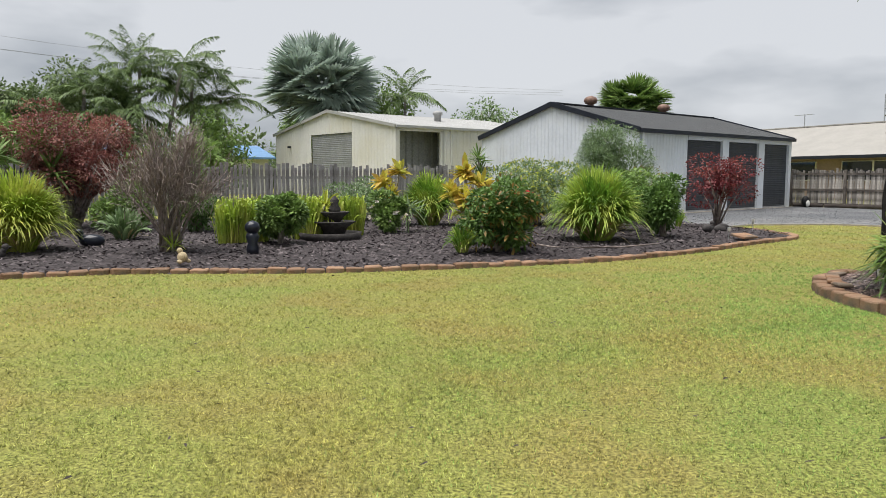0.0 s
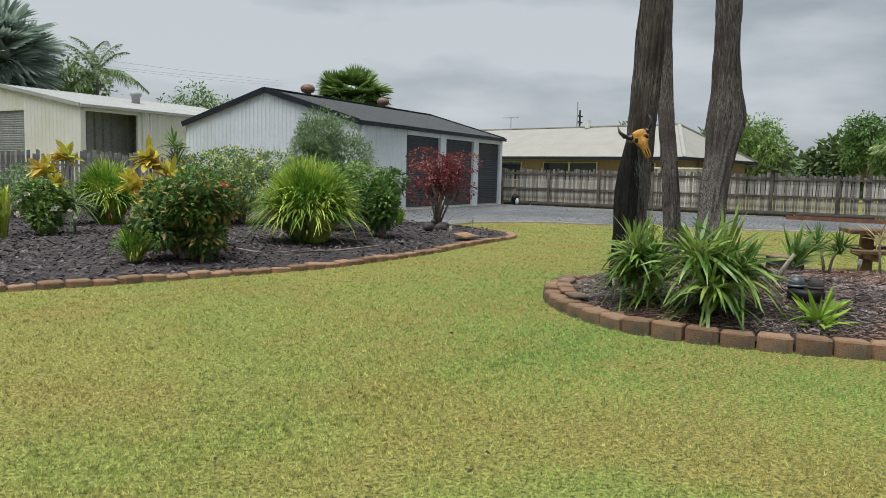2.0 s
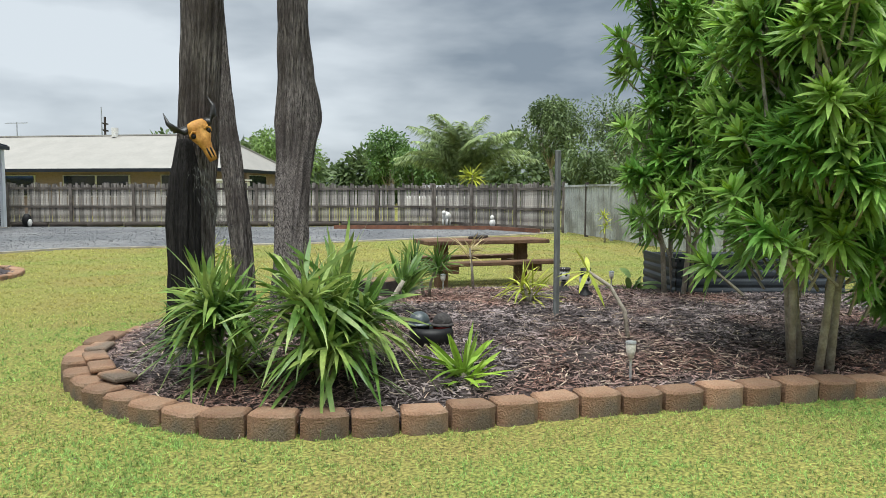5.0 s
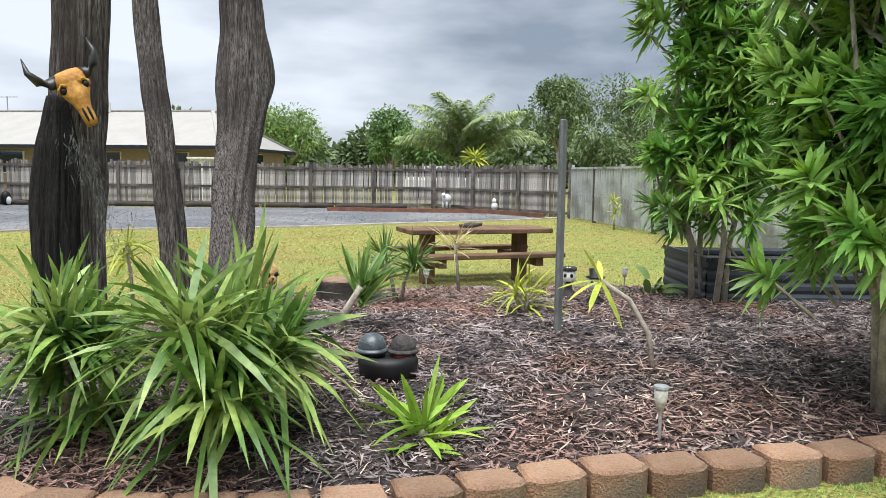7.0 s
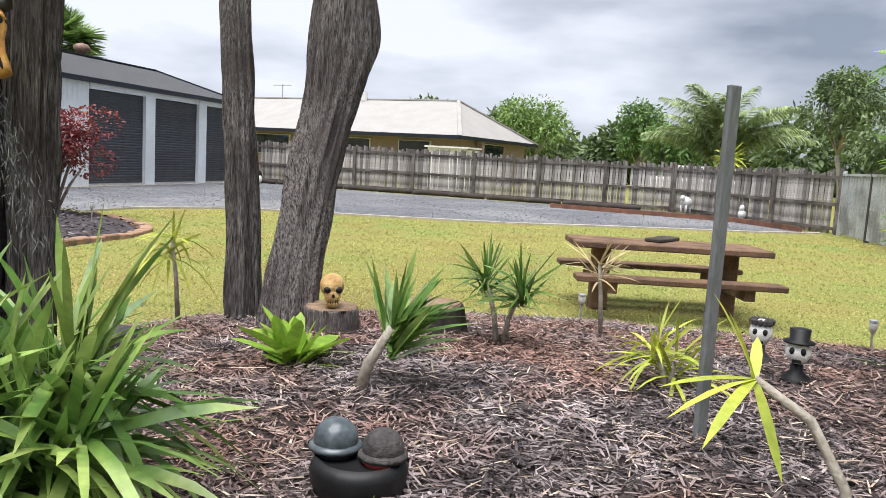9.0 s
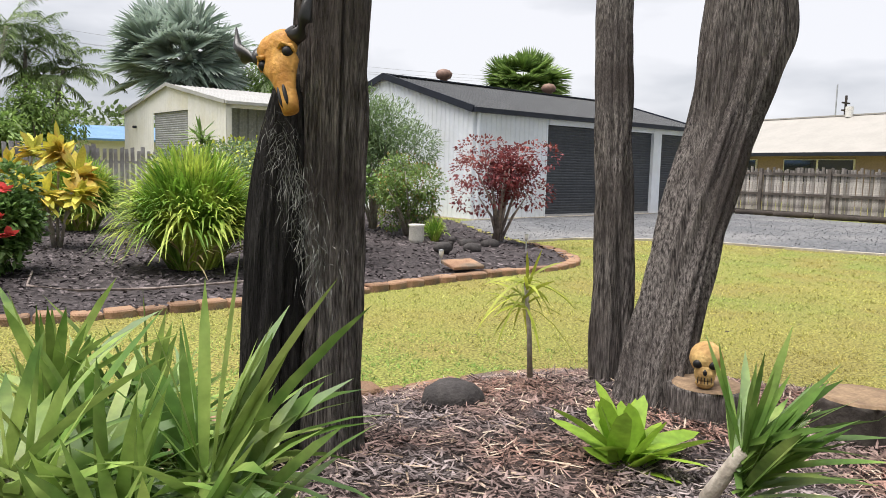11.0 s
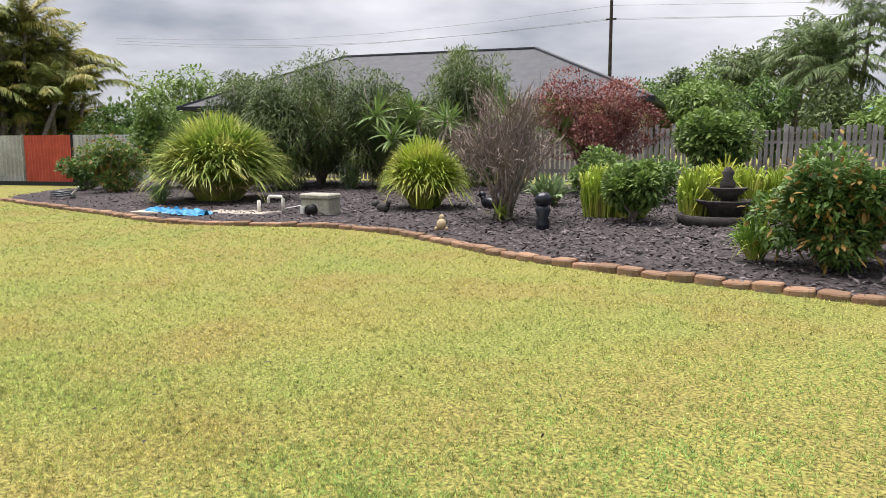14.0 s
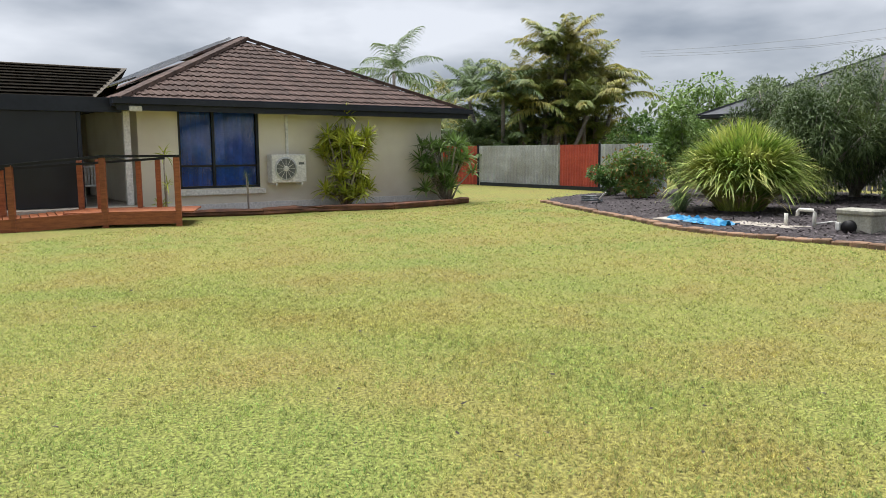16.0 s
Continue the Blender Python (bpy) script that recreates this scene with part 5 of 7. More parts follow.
def gum_tree(x, y, pts, radii, seed, label, crown):
    ob = thing("gum_tree", x, y, 0, 0, label, "tree", "gum trees in the island bed")
    part("trunk", bark_trunk(pts, radii, seed=seed), M_bark, ob, smooth=True)
    rng = np.random.default_rng(seed)
    top = Vector(pts[-1])
    bm = bmesh.new()
    ends = []
    for i in range(6):
        a = rng.uniform(0, 2 * math.pi)
        e = top + Vector((math.cos(a) * rng.uniform(0.8, 1.7), math.sin(a) * rng.uniform(0.8, 1.7), rng.uniform(0.9, 2.2)))
        tube(bm, [top - Vector((0, 0, 0.25)), top.lerp(e, 0.5) + Vector((0, 0, 0.25)), e], [0.07, 0.045, 0.015], 6, 0.1, i)
        ends.append(e)
    part("limbs", bm, M_bark, ob, smooth=True)
    n = 420
    k = rng.integers(0, 6, n)
    p = np.array([tuple(e) for e in ends])[k] + rng.normal(0, 0.4, (n, 3))
    v, f = strips(p, rng.normal(0, 0.5, (n, 3)) + [0, 0, -0.7], rng.uniform(0.10, 0.18, n), 0.022, 0.2, 3, rng, base=0.3)
    raw("crown", v, f, L_gum, ob)
    return ob


gum_tree(6.52, 10.14, [(-0.05, 0.02, 0), (-0.04, 0.02, 0.5), (-0.03, 0.0, 1.2), (0.0, -0.05, 2.2), (0.05, -0.08, 3.4), (0.15, -0.05, 5.6)], [0.19, 0.155, 0.145, 0.14, 0.13, 0.10], 3, "tall dark gum tree with furrowed stringy bark", 1)
gum_tree(7.96, 11.52, [(0, 0, 0), (-0.01, 0.0, 0.7), (-0.03, 0.08, 1.5), (-0.03, 0.3, 2.5), (0.0, 0.45, 3.6), (0.05, 0.55, 5.6)], [0.125, 0.108, 0.102, 0.10, 0.095, 0.075], 8, "slim dark gum tree with furrowed bark", 1)
gum_tree(8.05, 10.88, [(-0.02, -0.03, 0), (0.04, 0.04, 0.5), (0.24, 0.24, 1.2), (0.44, 0.40, 1.8), (0.54, 0.46, 2.2), (0.53, 0.46, 2.65), (0.48, 0.46, 3.4), (0.55, 0.6, 5.6)], [0.225, 0.175, 0.165, 0.185, 0.235, 0.175, 0.15, 0.12], 13, "leaning gum tree with a bulging burl", 1)
# drooping spray of gum leaves that hangs into view
sp = thing("hanging_branch", 6.52, 10.14, 0, 0, "thin gum twig with drooping grey-green leaves", "branch")
part("twig", tube(bmesh.new(), [(0.12, 0.05, 3.5), (-0.35, -0.2, 4.1), (-0.75, -0.5, 3.95), (-0.85, -0.6, 3.75)], [0.03, 0.02, 0.012, 0.005], 6), M_bark, sp, smooth=True)
rng = np.random.default_rng(4)
p = np.repeat(np.array([(-0.85, -0.6, 3.78), (-0.62, -0.42, 3.95), (-0.45, -0.52, 3.9)]), [34, 18, 14], 0) + rng.normal(0, 0.09, (66, 3))
raw("leaves", *strips(p, rng.normal(0, 0.45, (66, 3)) + [0, 0, -0.9], rng.uniform(0.10, 0.17, 66), 0.026, 0.15, 3, rng, base=0.3), L_gum, sp)

# burnt stump grown against the first tree
bs = thing("burnt_stump", 6.29, 10.0, 0, 0, "charred broken trunk leaning on the gum tree", "stump")
part("trunk", bark_trunk([(0, 0, 0), (0.0, 0, 0.6), (0.02, 0.01, 1.15), (0.05, 0.03, 1.55), (0.07, 0.05, 1.82)], [0.14, 0.122, 0.115, 0.1, 0.05], 18, 5), M_burnt, bs, smooth=True)
rng = np.random.default_rng(8)
n = 500
s = rng.random(n)
p = np.stack([0.06 + 0.20 * s + rng.normal(0, 0.035, n), -0.155 - 0.02 * s + rng.normal(0, 0.02, n), 1.62 - 0.62 * s + rng.normal(0, 0.05, n)], 1)
lich = raw("lichen_beard", *strips(p, rng.normal(0, 0.5, (n, 3)) + [0, -0.3, -0.6], rng.uniform(0.03, 0.08, n), 0.0026, 0.3, 2, rng), M_moss, bs, "grey hanging lichen")
tagged(lich, kind="stuff")

# horned skull
sk = thing("bull_skull", 6.385, 9.865, 1.82, -22, "ochre-painted bull skull with dark horns on the trunk", "skull")
# turned body, then pressed into a broad brow, deep cheeks and a long narrow muzzle
bm = turned(bmesh.new(), [(0.02, -0.29), (0.05, -0.285), (0.056, -0.22), (0.058, -0.14), (0.08, -0.06), (0.118, 0.01), (0.112, 0.06), (0.128, 0.1), (0.132, 0.15), (0.1, 0.2), (0.03, 0.215)], 0, 0, 24)
for v in bm.verts:
    x, z = v.co.x, v.co.z
    v.co.y = v.co.y * (0.62 if z > -0.02 else 0.8) - 0.03
    if v.co.y < -0.03 and z > 0.02:
        v.co.y += 0.02 * (1 - min(1, abs(x) / 0.11))
    v.co += Vector((noise.noise((x * 22, v.co.y * 22, z * 22)), noise.noise((x * 22, z * 22, 7)), 0)) * 0.006
sk.scale = (0.64, 0.76, 0.66)
q = part("skull", bm, M_ochre, sk, smooth=True)
q.rotation_euler = (radians(-10), radians(-24), 0)
for s in (-1, 1):
    part("eye_socket", ball(bmesh.new(), s * 0.092, -0.062, 0.045, 0.03, 0.034, 0.036), M_black, q, smooth=True)
    part("brow_rim", tube(bmesh.new(), [(s * 0.055, -0.085, 0.075), (s * 0.09, -0.095, 0.088), (s * 0.125, -0.06, 0.07), (s * 0.13, -0.045, 0.03)], [0.012, 0.014, 0.014, 0.01], 8), M_ochre, q, smooth=True)
    part("nasal_slit", ball(bmesh.new(), s * 0.02, -0.068, -0.19, 0.012, 0.016, 0.07), M_black, q, smooth=True)
    part("horn", tube(bmesh.new(), [(s * 0.09, -0.01, 0.15), (s * 0.16, -0.02, 0.15), (s * 0.235, -0.03, 0.19), (s * 0.285, -0.03, 0.29), (s * 0.275, -0.02, 0.42)], [0.056, 0.052, 0.042, 0.026, 0.004], 14), M_horn, q, "dark curved horn", True)

# ---- island bed plants and ornaments ----
Z = 0.26
def heads(n, r, h0, h1, s0, s1, seed):
    rr = random.Random(seed)
    return [(rr.uniform(-r, r), rr.uniform(-r, r), rr.uniform(h0, h1), rr.uniform(s0, s1)) for _ in range(n)]


rosettes("cordyline", 5.98, 9.2, heads(8, 0.2, 0.12, 0.55, 0.8, 1.05, 3), L_cord, "green cordyline clump with arching strap leaves", "cordyline", leaf=0.50, lw=0.034, per=50, z=0.2, seed=3, droop=0.55, group="cordylines in the island bed")
rosettes("cordyline", 6.36, 8.52, heads(12, 0.24, 0.12, 0.62, 0.85, 1.1, 4), L_cord, "large green cordyline clump with long arching leaves", "cordyline", leaf=0.56, lw=0.036, per=50, z=0.2, seed=4, droop=0.55, group="cordylines in the island bed")
rosettes("young_cordyline", 7.0, 7.83, [(0, 0, 0.05, 1.0)], L_fresh, "small bright green cordyline in bark mulch", "cordyline", leaf=0.40, lw=0.032, per=52, z=0.17, seed=5, droop=0.3, low=0.05)
rosettes("young_cordyline", 7.84, 9.38, [(0.11, -0.17, 0.38, 1.0)], L_cord, "leaning cordyline with a bare grey stem", "cordyline", leaf=0.42, lw=0.034, per=54, stem=0.026, z=Z, seed=6, droop=0.25, low=0.2, lean=(0.75, -0.1, 0.35))
rosettes("two_headed_dracaena", 9.1, 9.92, [(-0.04, 0.13, 0.44, 0.85), (0.04, -0.14, 0.42, 0.85)], L_cord, "two-headed dracaena with thin stems", "dracaena", leaf=0.38, lw=0.02, per=90, stem=0.016, z=Z, seed=7, droop=0.25, low=-0.2)
rosettes("thin_cordyline", 7.46, 11.3, [(-0.05, 0.0, 0.56, 1.0)], L_gold, "thin pale cordyline on a slender stem", "cordyline", leaf=0.32, lw=0.022, per=42, stem=0.014, z=Z, seed=8, droop=0.6, low=-0.3)
rosettes("dry_cordyline", 9.97, 9.93, [(-0.03, 0.04, 0.52, 0.85)], L_straw, "straw-coloured dying cordyline on a thin stem", "cordyline", leaf=0.38, lw=0.018, per=34, stem=0.014, z=Z, seed=9, droop=0.3, low=0.05)
rosettes("pale_cordyline", 9.35, 8.78, [(0.02, 0.0, 0.2, 0.9), (-0.06, 0.06, 0.28, 0.75)], L_gold, "pale green cordyline beside a steel post", "cordyline", leaf=0.44, lw=0.024, per=40, stem=0.016, z=Z, seed=10, droop=0.5, low=-0.2)
bc = thing("bent_cordyline", 8.62, 7.4, Z - 0.02, 0, "bent grey cordyline stem with few long leaves", "cordyline")
part("stem", tube(bmesh.new(), [(0, 0, 0), (0.03, 0.05, 0.22), (-0.02, 0.16, 0.42), (-0.16, 0.28, 0.54)], [0.018, 0.018, 0.017, 0.014], 8), M_stem, bc, smooth=True)
rng = np.random.default_rng(31)
d = np.array([(-0.9, -0.3, -0.1), (-0.8, 0.3, 0.1), (-0.5, 0.2, 1.1), (0.2, 0.6, 0.9), (-0.2, -0.4, -0.4), (-0.9, 0.0, 0.0), (0.4, 0.3, 0.6)])
raw("leaf_head", *strips(np.repeat([[-0.16, 0.28, 0.54]], 7, 0), d, np.array([0.42, 0.34, 0.4, 0.3, 0.3, 0.4, 0.2]), 0.04, 0.2, 4, rng), L_gold, bc)
br = thing("broad_leaf_plant", 7.75, 9.92, Z + 0.04, 0, "bright green broad-leaved bromeliad in bark", "bromeliad")
rng = np.random.default_rng(32)
for i in range(30):
    raw("leaf", *strips(rng.normal(0, 0.03, (1, 3)), dome(rng, 1, 0.35, 1), rng.uniform(0.28, 0.46), 0.085, 0.2, 6, rng, base=0.5), L_fresh, br)
lf = thing("broad_leaf_plant", 11.2, 8.55, Z + 0.02, 0, "dark green broad-leaved plant with upright leaf", "bromeliad")
for i in range(16):
    raw("leaf", *strips(rng.normal(0, 0.05, (1, 3)), dome(rng, 1, 0.05, 1), rng.uniform(0.25, 0.45), 0.08, 0.3, 5, rng, base=0.5), L_mid, lf)
gp = thing("steel_post", 8.95, 8.25, 0.05, 0, "weathered grey star post standing in the bed", "post")
part("web", boxed(0, 0, 0, 0.065, 0.02, 1.74, bevel=0.004), M_galv, gp)
part("flange", boxed(0, 0.018, 0, 0.016, 0.03, 1.74), M_galv, gp)

# glazed ball ornaments on a dark pot
po = thing("glazed_pot", 7.46, 8.49, Z - 0.03, 0, "dark pot in the mulch", "pot")
part("body", turned(bmesh.new(), [(0.13, 0), (0.165, 0.04), (0.175, 0.11), (0.155, 0.155), (0.13, 0.14)], 0, 0, 18), M_black, po, smooth=True)
for dx, dy, r, ma in ((-0.062, 0.07, 0.08, M_head), (0.058, -0.062, 0.074, M_stone)):
    b = thing("garden_ball", 7.46 + dx, 8.49 + dy, Z + 0.085 + r, 0, "glazed grey-green garden ball resting in a pot", "ornament", "garden balls")
    part("ball", ball(bmesh.new(), 0, 0, 0, r, r, r * 0.96, 3, 0.03, 5), ma, b, smooth=True)
    part("rim", turned(bmesh.new(), [(r * 1.0, -0.022), (r * 1.2, -0.03), (r * 1.18, -0.018), (r * 0.98, -0.008)], 0, 0, 22), ma, b, "thin flared rim", True)
    part("band", turned(bmesh.new(), [(r * 0.93, -0.055), (r * 0.97, -0.05), (r * 0.97, -0.034), (r * 0.93, -0.03)], 0, 0, 20), L_flower if dx > 0 else M_black, b, "coloured band under the rim", True)

# stumps, ochre skull, stone
def stump(x, y, r, h, label, m1=M_rail):
    ob = thing("stump", x, y, Z - 0.06, 0, label, "stump")
    part("bark", bark_trunk([(0, 0, 0), (0.01, 0, h * 0.5), (0.0, 0.01, h)], [r * 1.2, r * 1.02, r], 10, int(r * 100)), m1, ob, smooth=True)
    part("cut_face", turned(bmesh.new(), [(r * 0.96, h + 0.001), (r * 0.9, h + 0.012), (0.02, h + 0.014)], 0, 0, 18), M_stump, ob, "pale sawn face")


stump(8.27, 10.64, 0.175, 0.24, "sawn stump carrying a small ochre skull", M_bark)
stump(8.9, 10.42, 0.2, 0.27, "low dark hollow stump in bark mulch")
os_ = thing("ochre_skull", 8.24, 10.58, Z + 0.195, -18, "small ochre-painted skull ornament on a stump", "skull")
bm = bmesh.new()
ball(bm, 0, 0, 0.135, 0.078, 0.095, 0.078, 3)
ball(bm, 0, -0.055, 0.075, 0.052, 0.045, 0.06, 2)
ball(bm, 0, -0.05, 0.025, 0.045, 0.045, 0.03, 2)
part("skull", bm, M_tan, os_, smooth=False)
for s in (-1, 1):
    part("eye_socket", ball(bmesh.new(), s * 0.034, -0.078, 0.118, 0.024, 0.02, 0.022), M_black, os_, smooth=True)
part("nose", ball(bmesh.new(), 0, -0.094, 0.082, 0.012, 0.012, 0.017, 1), M_black, os_)
for i in range(5):
    part("tooth_gap", boxed(-0.03 + i * 0.015, -0.094, 0.03, 0.004, 0.008, 0.03), M_black, os_)
rk = thing("rock", 7.02, 10.92, 0.14, 0, "rounded mossy brown rock in the bed", "rock")
part("stone", ball(bmesh.new(), 0, 0, 0.09, 0.17, 0.13, 0.11, 3, 0.08, 2), M_stone, rk, smooth=True)

# painted skull figures
def figure(x, y, hat, rz, h, label):
    ob = thing("skull_figure", x, y, Z - 0.01, rz, label, "ornament", "painted skull figures")
    ob.scale = (0.74, 0.74, 0.86)
    part("bust", turned(bmesh.new(), [(0.10, 0), (0.13, 0.04), (0.10, 0.12), (0.045, 0.16), (0.045, 0.2)], 0, 0, 14), M_black if hat else M_stone, ob, smooth=True)
    part("head", ball(bmesh.new(), 0, 0, 0.20 + h * 0.5, 0.09, 0.09, h * 0.5, 3), M_white, ob, "white painted skull head", True)
    for s in (-1, 1):
        part("eye_socket", ball(bmesh.new(), s * 0.036, -0.074, 0.2 + h * 0.55, 0.022, 0.018, 0.024), M_black, ob, smooth=True)
    part("mouth", boxed(0, -0.08, 0.2 + h * 0.12, 0.06, 0.012, 0.02), M_black, ob)
    if hat:
        part("hat", turned(bmesh.new(), [(0.11, 0), (0.11, 0.012), (0.068, 0.02), (0.075, 0.09), (0.02, 0.095)], 0, 0, 18), M_black, ob, "black top hat", True).location = (0, 0, 0.2 + h * 0.82)
    else:
        bm = bmesh.new()
        for i in range(12):
            ball(bm, 0.075 * math.cos(i * 0.52), 0.08 * math.sin(i * 0.52), 0.2 + h * 0.9, 0.028, 0.028, 0.028, 1, 0.3, i)
        part("flower_crown", bm, M_stone, ob, "dark flower wreath")


figure(10.34, 8.97, False, -60, 0.19, "painted skull bust with a flower wreath")
figure(10.15, 8.6, True, -60, 0.17, "painted skull bust wearing a black top hat")


def solar_light(x, y, z, h=0.26):
    ob = thing("solar_light", x, y, z, 0, "small solar garden light on a stake", "garden light", "solar garden lights")
    part("stake", tube(bmesh.new(), [(0, 0, 0), (0, 0, h * 0.7)], [0.008, 0.01], 6), M_silver, ob)
    part("lens", turned(bmesh.new(), [(0.018, h * 0.62), (0.032, h * 0.8), (0.034, h * 0.95), (0.03, h)], 0, 0, 12), M_pvc, ob, "frosted lens", True)
    part("cap", turned(bmesh.new(), [(0.038, h), (0.036, h + 0.012), (0.01, h + 0.018)], 0, 0, 12), M_silver, ob)


for x, y, z, h in ((7.84, 7.02, 0.1, 0.28), (5.95, 9.55, 0.1, 0.25), (10.8, 11.05, 0.1, 0.22), (12.4, 9.4, 0.1, 0.24), (7.95, 11.75, 0.1, 0.3), (6.6, 17.3, 0.08, 0.25), (7.9, 19.6, 0.1, 0.3)):
    solar_light(x, y, z, h)

# dracaena thicket with rosette heads
def thicket(x, y, h, r, n, label, seed, low, trunks, skirt=0):
    rng = np.random.default_rng(seed)
    ob = thing("dracaena_thicket", x, y, 0.12, 0, label, "dracaena", "dracaena trees")
    for i in range(trunks):
        a = 2 * math.pi * i / trunks + rng.uniform(0, 0.8)
        part("trunk", tube(bmesh.new(), [(0.13 * math.cos(a), 0.13 * math.sin(a), 0), (0.17 * math.cos(a + 0.3), 0.17 * math.sin(a + 0.3), h * 0.16), (0.3 * math.cos(a), 0.3 * math.sin(a), h * 0.34), (r * 0.45 * math.cos(a), r * 0.45 * math.sin(a), h * 0.6)], [0.03, 0.025, 0.021, 0.01], 9, 0.1, i), M_stem, ob, smooth=True)
    pieces, young, twigs = [], [], bmesh.new()
    p, d, c = cloud(rng, n, r, r, (h - low) / 2, (h + low) / 2, 30, 0.9)
    k = skirt
    a, s = rng.uniform(0, 2 * np.pi, k), rng.uniform(0.25, 0.85, k)
    p = np.concatenate([p, np.stack([r * s * np.cos(a), r * s * np.sin(a), low + 0.1 + rng.random(k) * 1.2], 1)])
    d = np.concatenate([d, rng.normal(0, 0.5, (k, 3))])
    for q, dd in zip(p, d):
        axis = np.array([q[0] / r, q[1] / r, 0.7]) + dd * 0.35 + rng.normal(0, 0.15, 3)
        axis /= np.linalg.norm(axis)
        tube(twigs, [tuple(q - axis * 0.35 - [0, 0, 0.08]), tuple(q - axis * 0.05)], [0.012, 0.009], 4, cap=False)
        k = 34
        tilt = rng.uniform(-0.2, 0.95, k)
        e = rng.normal(0, 1, (k, 3))
        e -= np.outer(e @ axis, axis)
        e /= np.linalg.norm(e, axis=1, keepdims=True)
        dirs = e * np.sqrt(1 - tilt ** 2)[:, None] + np.outer(tilt, axis)
        o = q - np.outer(0.10 * (1 - tilt), axis)
        pieces.append(strips(o, dirs, rng.uniform(0.19, 0.27, k), rng.uniform(0.034, 0.046, k), 0.12 + 0.25 * (1 - tilt) * rng.random(k), 3, rng, base=0.5))
        k = 10
        dirs = rng.normal(0, 0.45, (k, 3)) + axis
        young.append(strips(q - axis * 0.02 + np.zeros((k, 3)), dirs, rng.uniform(0.10, 0.17, k), 0.028, 0.1, 3, rng, base=0.5))
    tagged(part("twig_frame", twigs, M_stem, ob), kind="stuff")
    raw("crown", *joined(*pieces), L_drac, ob)
    raw("young_leaves", *joined(*young), L_fresh, ob, "bright yellow-green young leaves")
    return ob


thicket(9.0, 6.14, 3.8, 0.95, 430, "tall glossy green dracaena thicket with pale trunks", 41, 0.65, 6, 40)
thicket(11.0, 7.93, 4.2, 0.8, 220, "glossy green dracaena thicket beside a raised bed", 42, 0.75, 4, 44)
thicket(10.1, 5.5, 1.3, 0.6, 70, "low glossy green dracaena growth", 43, 0.25, 4)
rb = thing("raised_bed", 12.06, 7.62, 0.18, -50, "dark blue corrugated steel raised garden bed", "raised bed")
rb.scale = (0.78, 1, 1)
for yy in (-0.6, 0.6):
    q = part("side_sheet", shutter(2.4, 0.5, 0.085), M_darksheet, rb)
    q.location = (-1.2, yy, 0)
for xx in (-1.2, 1.2):
    q = part("end_sheet", shutter(1.2, 0.5, 0.085), M_darksheet, rb)
    q.location = (xx, 0.6, 0)
    q.rotation_euler = (0, 0, radians(-90))
part("rim", boxed(-1.2, 0, 0.48, 0.05, 1.24, 0.04), M_darksheet, rb)
part("rim", boxed(0, -0.6, 0.48, 2.3, 0.05, 0.04), M_darksheet, rb)
part("soil", boxed(0, 0, 0.0, 2.3, 1.1, 0.42), M_bark_mulch, rb)

# picnic table
pt = thing("picnic_table", 12.27, 11.48, 0, -32, "rustic timber picnic table with benches on the lawn", "picnic table")
pt.scale = (0.9, 0.9, 0.95)
for yy in (-0.27, 0.0, 0.27):
    part("top_plank", boxed(0, yy, 0.69, 2.15, 0.255, 0.065, bevel=0.01), M_log, pt)
for xx in (-0.72, 0.72):
    part("leg", boxed(xx, 0, 0, 0.2, 0.16, 0.69, bevel=0.015), M_log, pt)
    part("cross_beam", boxed(xx, 0, 0.28, 0.11, 1.4, 0.11), M_log, pt)
for yy in (-0.62, 0.62):
    part("bench_plank", boxed(0, yy, 0.39, 2.2, 0.26, 0.06, bevel=0.01), M_log, pt)
bk = thing("table_ornament", 12.35, 11.6, 0.718, 20, "flat dark wooden tray on the picnic table", "tray")
part("tray", boxed(0, 0, 0, 0.5, 0.18, 0.04, bevel=0.01), M_rail, bk)


# ---- long garden bed ----
B = 0.14
tussock("strap_leaf_tussock", 3.55, 16.2, 1.12, 1.42, 2600, L_lom, "big round tussock of arching green strap leaves", seed=51, z=B, width=0.03, group="strap-leaf tussocks")
tussock("strap_leaf_tussock", -0.3, 20.6, 0.95, 1.35, 1700, L_lom, "round green strap-leaf tussock behind the croton", seed=52, z=B, width=0.03, group="strap-leaf tussocks")
tussock("strap_leaf_tussock", -6.95, 13.1, 1.0, 1.32, 2400, L_lom2, "lime-green round tussock of strap leaves", seed=53, z=B, width=0.03, group="strap-leaf tussocks")
tussock("strap_leaf_tussock", -11.2, 9.85, 1.78, 1.8, 3800, L_lom3, "huge weeping olive-green strap-leaf tussock", seed=54, z=B, width=0.04, group="strap-leaf tussocks")
tussock("grass_clump", 0.85, 13.5, 0.35, 0.5, 272, L_lom, "small grassy clump behind the edging", "grass", width=0.018, seed=55, z=B)
tussock("grass_clump", 6.3, 20.6, 0.3, 0.45, 204, L_lom, "small grassy clump in dark mulch", "grass", width=0.018, seed=56, z=B)
tussock("silver_agave", -6.25, 15.6, 0.65, 0.65, 119, L_grey, "grey-green agave with stiff pointed leaves", "agave", width=0.07, seed=57, z=B)
tussock("silver_agave", -13.6, 13.9, 0.45, 0.8, 102, L_grey, "grey-green agave before the fence", "agave", width=0.06, seed=58, z=B)
tussock("grey_grass", -10.8, 8.5, 0.4, 0.45, 204, L_grey, "low grey-green grassy clump", "grass", width=0.018, seed=59, z=B)
